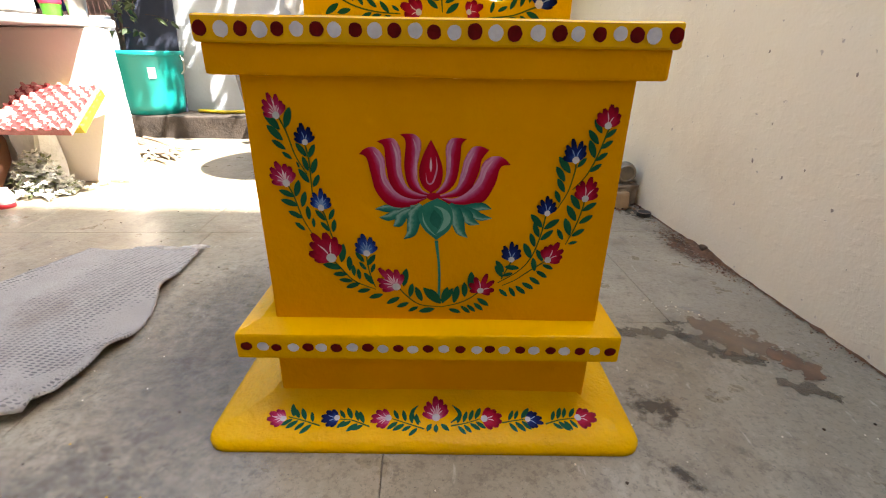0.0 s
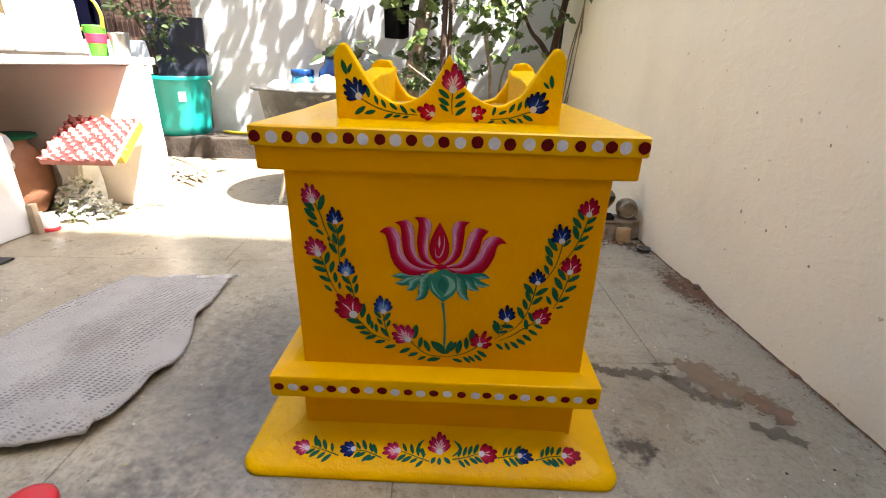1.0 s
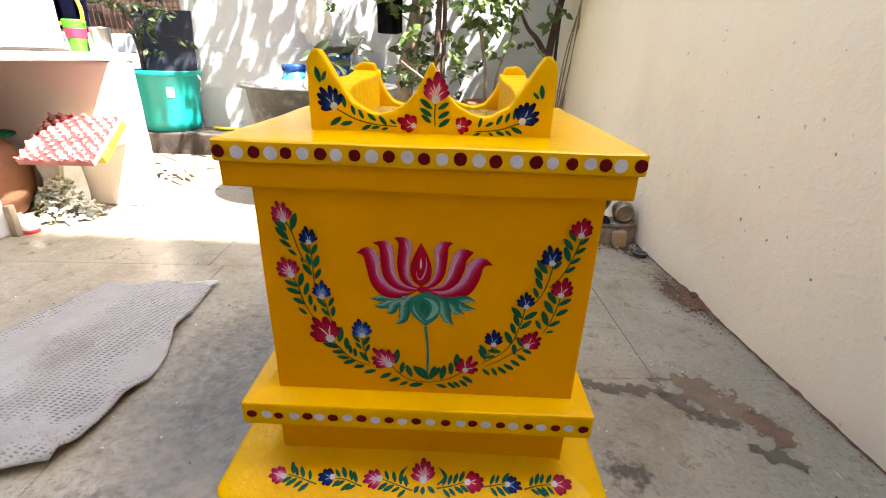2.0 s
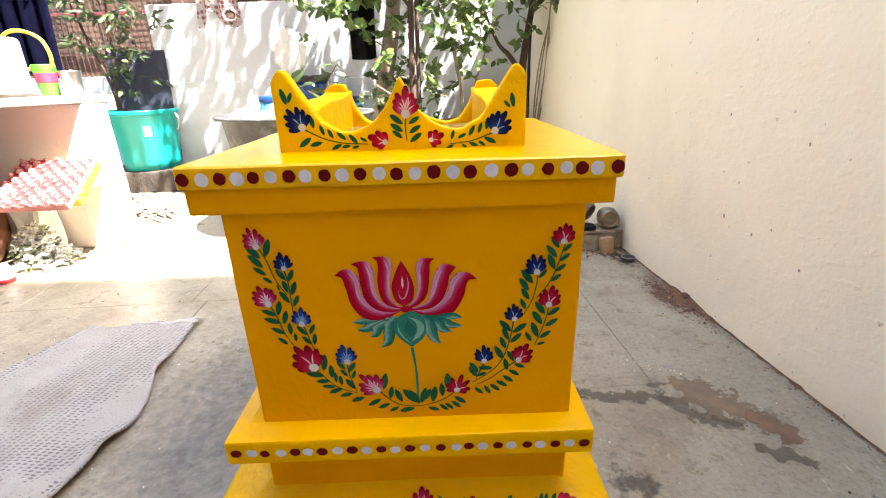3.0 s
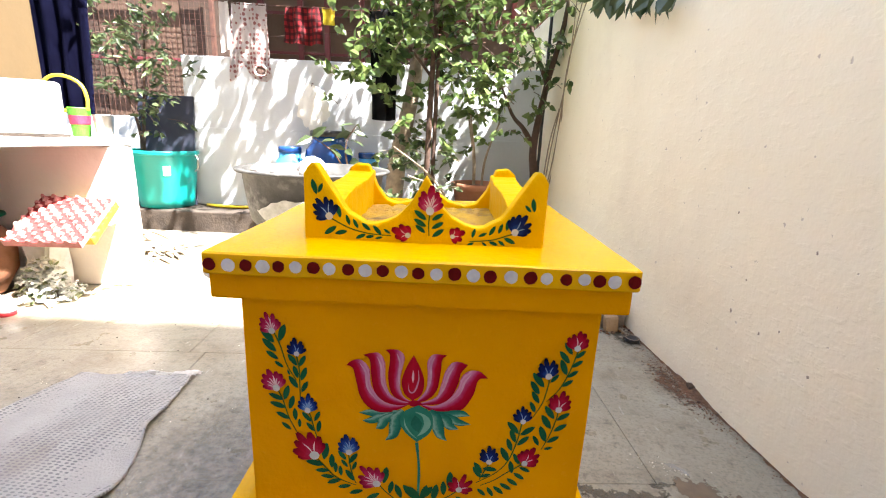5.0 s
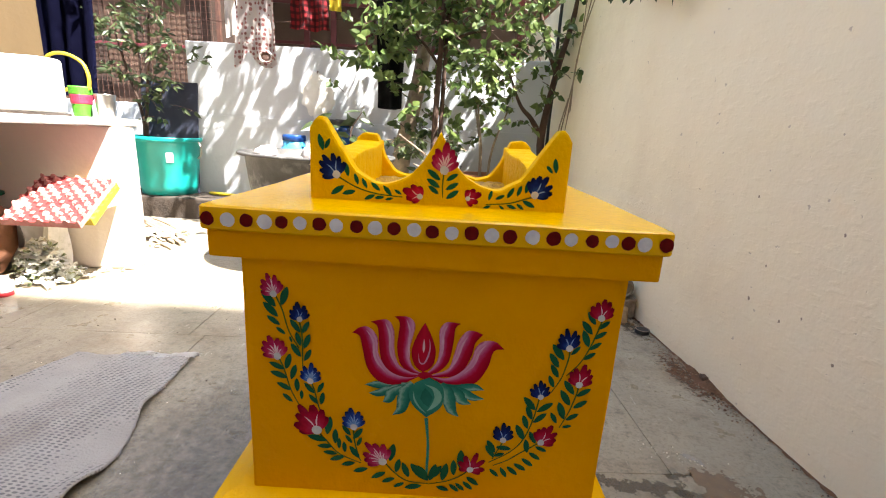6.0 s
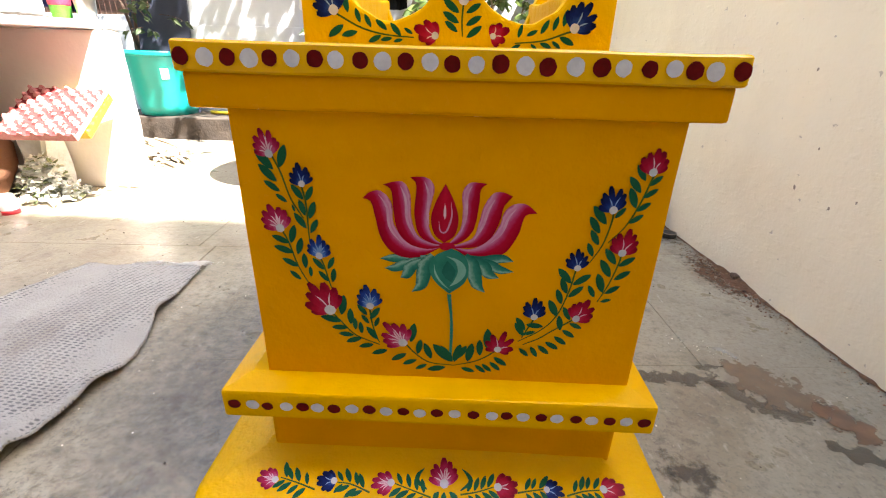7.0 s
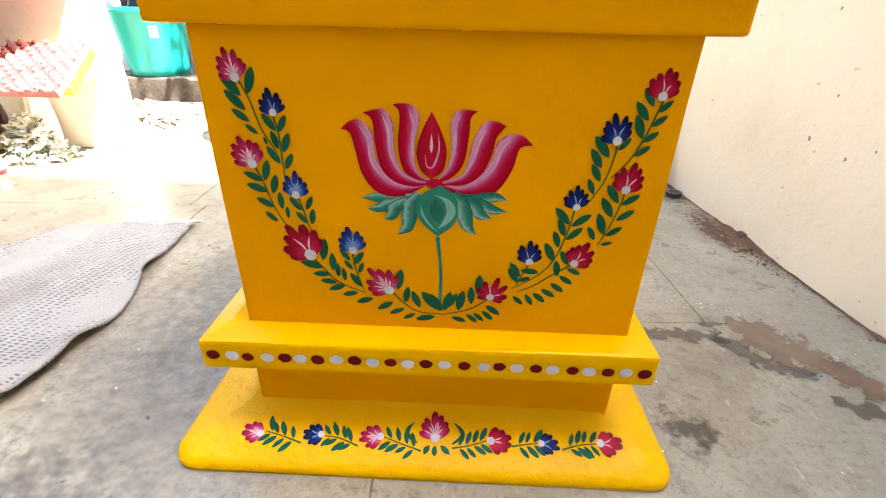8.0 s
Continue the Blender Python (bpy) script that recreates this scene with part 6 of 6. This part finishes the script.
def brass_pot(at, rx, rz, scale, label):
    t = thing("metal_pot", label, "pot", at)
    p = part("body", lathe([(0.002, 0.005), (0.028, 0.005), (0.031, 0.0), (0.035, 0.0), (0.042, 0.010), (0.047, 0.03), (0.048, 0.05), (0.040, 0.075), (0.032, 0.085), (0.038, 0.095), (0.03, 0.095)], 32), M["metal_dark"], t)
    p.matrix_local = pose(0, 0, 0, rx, 0, rz) @ Matrix.Scale(scale, 4)
    q = part("boss", lathe([(0.001, -0.004), (0.010, -0.004), (0.012, -0.001), (0.012, 0.006)], 20), M["steel"], t, "worn bright boss", smooth=True)
    q.matrix_local = p.matrix_local.copy()


brass_pot((0.668, 0.835, 0.117), -94, -6, 0.82, "tarnished metal pot lying on its side on the bricks")
brass_pot((0.605, 0.875, 0.135), -70, 40, 0.9, "tarnished metal pot leaning on the brick pile")
rag = thing("rag", "black and white rags stuffed on the brick pile", "rag", (0.59, 0.860, 0.0775))
part("rag", box(-0.045, 0.03, -0.03, 0.03, 0.0, 0.02, 0.008, 2, 0.010, 5), M["black_cloth"], rag)

red = thing("plastic_bowl", "small red plastic bowl upside down on the paving", "bowl", (-0.586, -0.377, 0))
part("bowl", lathe([(0.034, 0.0), (0.036, 0.003), (0.036, 0.012), (0.031, 0.018), (0.016, 0.021), (0.002, 0.022)], 32), M["red_plastic"], red, smooth=True)


# ---- washing on the line ----
line_y = 2.12
ROPE = ((-2.46, 1.70), (-1.85, 1.46), (-1.30, 1.355), (-0.85, 1.345), (-0.40, 1.345), (0.15, 1.42), (0.63, 1.56))
rope = thing("clothes_line", "thin twisted clothes line across the yard", "rope")
part("rope", tube([(x, line_y, z) for x, z in ROPE], [0.0025] * 3, 6), M["wire"], rope)
rope = thing("clothes_line", "second thin clothes line sagging lower across the yard", "rope")
part("rope", tube([(-2.3, 2.22, 1.26), (-1.40, 2.22, 1.185), (-0.45, 2.22, 1.265), (0.62, 2.22, 1.45)], [0.002] * 3, 6), M["wire"], rope)


def rope_z(x):
    return float(np.interp(x, [q[0] for q in ROPE], [q[1] for q in ROPE])) + 0.002


def hanging(name, label, category, x0, x1, z0, mat, seed, waves=3.0, depth=0.03, skew=0.0, y=None):
    """A cloth hung over the line, its folds deepening downwards."""
    b = bmesh.new()
    nu, nv = 36, 40
    line_z = rope_z((x0 + x1) / 2)
    rows = []
    for j in range(nv + 1):
        v = j / nv
        z = line_z + (z0 - line_z) * v
        row = []
        for i in range(nu + 1):
            u = i / nu
            fold = depth * (0.4 + 0.6 * v) * math.sin(waves * 2 * math.pi * u + 2 * noise.noise(Vector((u * 3, v * 2, seed))))
            zz = z + 0.05 * noise.noise(Vector((u * 6 * (x1 - x0) + 0.37, seed + 0.41, 0.5))) * v * v
            row.append(b.verts.new((x0 + (x1 - x0) * (0.5 + (u - 0.5) * (1 - 0.12 * math.sin(v * 3 + seed))) + skew * v, (y or line_y) + fold, zz)))
        rows.append(row)
    for lo, hi in zip(rows, rows[1:]):
        for i in range(nu):
            b.faces.new((lo[i], lo[i + 1], hi[i + 1], hi[i]))
    bmesh.ops.solidify(b, geom=b.faces[:], thickness=0.002)
    t = thing(name, label, category)
    part("cloth", b, mat, t, smooth=True)
    return t


def printed():
    m = material("printed cotton", (0.60, 0.545, 0.545), (0.54, 0.48, 0.48), 12, 0.9, 0.4, 260)
    nt = m.node_tree
    co = nt.nodes.new("ShaderNodeTexCoord")
    vo = nt.nodes.new("ShaderNodeTexVoronoi")
    vo.inputs["Scale"].default_value, vo.inputs["Randomness"].default_value = 38, 0.45
    nt.links.new(co.outputs["Object"], vo.inputs["Vector"])
    th = nt.nodes.new("ShaderNodeMapRange")
    th.inputs[1].default_value, th.inputs[2].default_value, th.inputs[3].default_value, th.inputs[4].default_value = 0.34, 0.40, 0.9, 0.0
    nt.links.new(vo.outputs["Distance"], th.inputs[0])
    mx = nt.nodes.new("ShaderNodeMix")
    mx.data_type = "RGBA"
    base = nt.nodes["Principled BSDF"].inputs["Base Color"]
    nt.links.new(base.links[0].from_socket, mx.inputs[6])
    mx.inputs[7].default_value = (0.26, 0.075, 0.075, 1)
    nt.links.new(th.outputs[0], mx.inputs[0])
    nt.links.new(mx.outputs[2], base)
    return m


def checked():
    """Red and black woven check with pale threads."""
    m = material("red checked cotton", (0.36, 0.02, 0.03), (0.30, 0.016, 0.025), 30, 0.9, 0.3, 260)
    nt = m.node_tree
    co = nt.nodes.new("ShaderNodeTexCoord")
    base = nt.nodes["Principled BSDF"].inputs["Base Color"]
    for axis, way, scale, dark in (("X", "BANDS", 11, 0.75), ("Z", "BANDS", 9, 0.75)):
        wv = nt.nodes.new("ShaderNodeTexWave")
        wv.wave_type, wv.bands_direction = way, axis
        wv.inputs["Scale"].default_value, wv.inputs["Distortion"].default_value = scale, 0.8
        nt.links.new(co.outputs["Object"], wv.inputs["Vector"])
        r = nt.nodes.new("ShaderNodeMapRange")
        r.inputs[1].default_value, r.inputs[2].default_value, r.inputs[4].default_value = 0.55, 0.65, dark
        nt.links.new(wv.outputs["Fac"], r.inputs[0])
        mx = nt.nodes.new("ShaderNodeMix")
        mx.data_type = "RGBA"
        nt.links.new(base.links[0].from_socket, mx.inputs[6])
        mx.inputs[7].default_value = (0.03, 0.006, 0.01, 1)
        nt.links.new(r.outputs[0], mx.inputs[0])
        nt.links.new(mx.outputs[2], base)
    return m


def dress_cloth():
    """The dress hung by its hem: two lobes with a notch between, folds deepening downwards."""
    b = bmesh.new()
    nu, nv = 48, 44
    top = rope_z(-1.15)
    rows = []
    for j in range(nv + 1):
        v = j / nv
        row = []
        for i in range(nu + 1):
            u = i / nu
            hem = 0.955 - 0.006 * math.cos(u * 9) + 0.050 * math.exp(-((u - 0.36) / 0.09) ** 2) - 0.030 * math.exp(-((u - 0.02) / 0.10) ** 2) - 0.022 * math.exp(-((u - 0.80) / 0.20) ** 2)
            fold = 0.015 * (0.35 + 0.65 * v) * math.sin(5.2 * math.pi * u + 2.4 * noise.noise(Vector((u * 3, v * 2, 1)))) + 0.008 * noise.noise(Vector((u * 14, v * 9, 4)))
            x = -1.150 + (0.205 + 0.055 * v ** 1.5) * (u - 0.5) - 0.010 * v
            row.append(b.verts.new((x, line_y + fold, top + (hem - top) * v)))
        rows.append(row)
    for lo, hi in zip(rows, rows[1:]):
        for i in range(nu):
            b.faces.new((lo[i], lo[i + 1], hi[i + 1], hi[i]))
    bmesh.ops.solidify(b, geom=b.faces[:], thickness=0.002)
    return b


dress = thing("dress", "white cotton dress with a dull red print, hung to dry", "dress")
print_mat = printed()
part("cloth", dress_cloth(), print_mat, dress, smooth=True)
b = bmesh.new()
rings = []
for k, (r, d) in enumerate(((0.044, 0.022), (0.042, 0.034), (0.037, 0.040), (0.032, 0.037), (0.028, 0.026))):
    rings.append([b.verts.new((-1.088 + r * (1 + 0.34 * noise.noise(Vector((i * 0.9, k, 2)))) * math.cos(radians(15 * i)), line_y - d + 0.006 * noise.noise(Vector((i * 1.3, k, 7))), 0.985 + 0.78 * r * (1 + 0.34 * noise.noise(Vector((i * 0.9, k, 5)))) * math.sin(radians(15 * i)))) for i in range(24)])
for lo, hi in zip(rings, rings[1:]):
    for i in range(24):
        b.faces.new((lo[i], lo[(i + 1) % 24], hi[(i + 1) % 24], hi[i]))
part("neckline", b, print_mat, dress, "gathered neckline of the dress", smooth=True)
# Dark plug whose colour stands for the shade inside the neck opening.
b = bmesh.new()
bmesh.ops.create_icosphere(b, subdivisions=3, radius=1)
for v in b.verts:
    k = 1 + 0.3 * noise.noise(v.co * 3)
    v.co = Vector((-1.088 + 0.030 * k * v.co.x, line_y - 0.027 + 0.008 * k * v.co.y, 0.985 + 0.023 * k * v.co.z))
part("neck_shade", b, M["neck_shade"], dress, "dark brown shaded inside of the dress", smooth=True)
hanging("shirt", "red checked shirt hung to dry on the line", "shirt", -0.945, -0.735, 1.145, checked(), 2.0, 2.0, 0.03)
hanging("cloth", "small yellow cloth hung to dry", "cloth", -0.728, -0.652, 1.267, M["yellow_plastic"], 6.0, 1.0, 0.006)
hanging("mask", "small white cloth mask hung to dry", "mask", -1.325, -1.268, 1.085, M["print_cloth"], 3.0, 1.0, 0.008)
hanging("cloth", "dark navy cotton cloth hung to dry", "cloth", -2.52, -2.11, 0.70, M["navy_cloth"], 4.0, 4.0, 0.03)
hanging("trousers", "black trousers hung to dry behind the trees", "trousers", -0.447, -0.285, 0.735, M["black_cloth"], 5.0, 1.5, 0.02)

hose = thing("hose", "yellow plastic hose lying along the step", "hose", (0, 0, 0))
part("hose", tube([(-1.58, 2.30, 0.138), (-1.40, 2.26, 0.137), (-1.25, 2.28, 0.138), (-1.10, 2.24, 0.137)], [0.011] * 3, 8), M["yellow_plastic"], hose, smooth=True)
for x, y, r, h in ((-0.02, 1.98, 0.13, 0.24), (0.22, 2.12, 0.15, 0.26), (0.06, 1.85, 0.10, 0.20)):
    p = thing("flower_pot", "weathered terracotta flower pot with dry soil", "flower pot", (x, y, 0.126 if y > 2.1 else 0.0), 0, "flower pots")
    part("body", lathe([(r * 0.66, 0), (r * 0.7, 0.004), (r * 0.95, h * 0.84), (r * 1.04, h * 0.845), (r * 1.06, h * 0.99), (r * 1.02, h), (r * 0.93, h * 0.99), (r * 0.9, h * 0.9)], 36), M["terracotta"], p, smooth=True)
    part("soil", lathe([(r * 0.90, h * 0.86), (r * 0.88, h * 0.90), (r * 0.3, h * 0.93)], 28, wobble=0.05), M["soil"], p)
pipe = thing("drain_pipe", "thin dark pipe on the wall in the corner", "pipe", (0.635, 2.30, 0.126))
part("pipe", tube([(0, 0, 0), (0, 0, 1.0), (0.0, 0, 2.0)], [0.012] * 3, 10), M["black_plastic"], pipe)

twig = thing("vine_stem", "thin bare vine stems climbing by the boundary wall", "vine", (0.60, 1.98, 0.126))
for k in range(4):
    part("stem", tube([(0.0, 0.0, 0.05), (0.02 + 0.02 * k, 0.02 * (k % 2), 0.5), (0.09 - 0.025 * k, -0.1 * k, 0.95), (0.02 + 0.02 * k, -0.22 * k, 1.5)], [0.0045, 0.0036, 0.003, 0.002], 6), M["bark_grey"], twig)

bag = thing("bag", "crumpled white plastic bag hung on the yard wall", "bag", (0, 0, 0))
c = bmesh.new()
bmesh.ops.create_icosphere(c, subdivisions=4, radius=1)
for v in c.verts:
    v.co *= 1 + 0.30 * noise.noise(v.co * 2.5) + 0.15 * noise.noise(v.co * 7)
    v.co = Vector((-0.872 + v.co.x * 0.098, 2.392 + v.co.y * 0.016, 0.80 + v.co.z * 0.135))
part("bag", c, M["white_plastic"], bag)
part("hook", tube([(-0.875, 2.42, 0.955), (-0.875, 2.392, 0.955), (-0.875, 2.388, 0.93)], [0.003] * 2, 6), M["wire"], bag)

for x, y, s in ((-0.72, 1.12, 0.045), (-0.50, 1.05, 0.05), (-0.60, 1.40, 0.06)):
    c = bmesh.new()
    bmesh.ops.create_icosphere(c, subdivisions=3, radius=1)
    for v in c.verts:
        v.co *= 1 + 0.35 * noise.noise(v.co * 2 + Vector((x * 9, y * 9, 0)))
        v.co = Vector((v.co.x * s, v.co.y * s, v.co.z * s * 0.8))
    w = thing("cloth", "wet white cloth bunched in the basin", "cloth", (x, y, 0.497))
    part("cloth", c, M["print_cloth"], w, smooth=True)

sap = thing("sapling", "young sapling with a few large dark leaves", "plant", (-0.50, 1.75, 0.0))
part("stem", tube([(0, 0, 0), (0.01, 0, 0.35), (-0.02, 0, 0.58), (0.04, 0, 0.70)], [0.008, 0.007, 0.005, 0.003], 7), M["bark"], sap)
part("stem", tube([(0.01, 0, 0.40), (-0.08, -0.02, 0.55), (-0.19, -0.03, 0.63)], [0.005, 0.004, 0.002], 6), M["bark"], sap)
random.seed(41)
for a in ((-0.19, -0.03, 0.63), (-0.15, -0.02, 0.60), (-0.10, -0.02, 0.57), (0.04, 0, 0.70), (0.02, 0, 0.66), (0.0, 0, 0.62), (-0.02, 0, 0.57), (0.0, 0, 0.50)):
    for k in range(2):
        b = bmesh.new()
        leaf_into(b, a, (random.uniform(-1, 1), random.uniform(-0.6, 0.2), random.uniform(-0.3, 0.5)), random.uniform(0.07, 0.11), random.uniform(0.035, 0.05), 0.2)
        part("leaf", b, M["leaf_dark"], sap)
random.seed(0)
tr = thing("dry_trunk", "dead grey trunk wrapped in dry creeper", "trunk", (-0.20, 2.20, 0.126))
part("trunk", tube([(-0.12, 0, 0), (-0.08, 0, 0.4), (0.0, 0.0, 0.8), (0.06, 0, 1.3)], [0.062, 0.055, 0.045, 0.034], 12), M["bark_grey"], tr, smooth=True)
bush = thing("potted_shrub", "potted shrub with bare upright pale stems", "plant", (0.22, 2.12, 0.126))
for k in range(6):
    a = 2.1 * k
    part("stem", tube([(0.03 * math.cos(a), 0.03 * math.sin(a), 0.22), (0.05 * math.cos(a), 0.05 * math.sin(a), 0.42), (0.13 * math.cos(a), 0.1 * math.sin(a), 0.66)], [0.008, 0.007, 0.004], 6), M["bark_grey"], bush)

# a leafy spray that reaches forward from the tree along the boundary wall
random.seed(17)
over = thing("branch", "drooping leafy branch of the small tree along the boundary wall", "branch", (0, 0, 0))
OVER = [Vector(q) for q in ((0.665, 2.0, 1.60), (0.625, 1.65, 1.46), (0.615, 1.36, 1.26), (0.655, 1.12, 1.205), (0.685, 0.95, 1.160), (0.692, 0.76, 1.115))]
part("twig", tube(OVER, [0.007, 0.006, 0.005, 0.004, 0.003, 0.002], 6), M["bark"], over, smooth=True)
for k in range(26):
    f = 1.6 + 3.38 * k / 25
    p = OVER[int(f)].lerp(OVER[int(f) + 1], f % 1)
    b = bmesh.new()
    leaf_into(b, p, Vector((random.uniform(-0.8, 0.05), random.uniform(-0.6, 0.4), random.uniform(-1.3, -0.35))), random.uniform(0.065, 0.10), random.uniform(0.038, 0.055), random.uniform(0.05, 0.25))
    part("leaf", b, M["leaf_dark"], over)
random.seed(0)

# chips and nail holes in the boundary wall: those that stand out, then fine ones
random.seed(12)
CHIPS = [(0.335, 0.277, 0.0055), (0.306, 0.367, 0.0035), (0.088, 0.232, 0.0045), (-0.010, 0.238, 0.0055), (-0.022, 0.231, 0.004), (-0.099, 0.251, 0.006), (0.233, 0.261, 0.0045), (0.180, 0.289, 0.0035), (0.137, 0.479, 0.0045), (0.035, 0.427, 0.003), (0.378, 0.519, 0.004)]
CHIPS += [(random.uniform(-0.35, 1.3), abs(random.gauss(0.12, 0.24)) + 0.03, random.choice((0.0008, 0.0010, 0.0012, 0.0020))) for i in range(26)]
for y, z, size in CHIPS:
    b = bmesh.new()
    bmesh.ops.create_icosphere(b, subdivisions=2, radius=size * 0.75)
    for v in b.verts:
        k = 1 + 0.7 * noise.noise(v.co * (1.6 / size) + Vector((y * 30, z * 30, 0)))
        v.co = Vector((v.co.x * 0.16, v.co.y * 0.85 * k, v.co.z * 1.15 * k))
    ch = part("wall_chip", b, M["chip"], wall_east)
    ch.location = (0.0, y, z)
random.seed(0)

# ---- the paving ----
PAVE_TURN = 2.6
ROWS = (-2.06, -1.54, -1.02, -0.50, 0.022, 0.542, 1.06, 1.58, 2.06)
SHIFT = (0.2, 0.0, 0.25, -0.083, 0.485, -0.17, 0.30, -0.1)
pave = pose(0, 0, 0, 0, 0, PAVE_TURN)
for r, (y0, y1) in enumerate(zip(ROWS, ROWS[1:])):
    b = box(-0.2679, 0.2679, -(y1 - y0) / 2 + 0.0004, (y1 - y0) / 2 - 0.0004, -0.02, 0.0, 0.0007, 1)
    me = bpy.data.meshes.new("paving_slab")
    b.to_mesh(me)
    b.free()
    me.materials.append(M["floor"])
    long_slab = me.copy()
    for v in long_slab.vertices:
        v.co.x += 0.5375 if v.co.x > 0 else 0.0
    for k in range(-6, 2):
        x0 = SHIFT[r] + 0.5375 * k
        if not -2.6 < x0 < 0.72:
            continue
        if r == 3 and k == 1:          # the long slab beside the planter was laid whole
            continue
        s = new("paving_slab", long_slab if r == 3 and k == 0 else me)
        s.parent = ground
        wide, mid = {(4, -2): (1.130, 0.2338), (4, -3): (0.870, 0.2338)}.get((r, k), (1.0, 0.2688))     # uneven cut of two slabs
        s.matrix_local = pave @ pose(x0 + mid, (y0 + y1) / 2, random.uniform(-0.0008, 0.0), 0, 0, random.uniform(-0.1, 0.1)) @ Matrix.Diagonal((wide, 1.0, 1.0, 1.0))
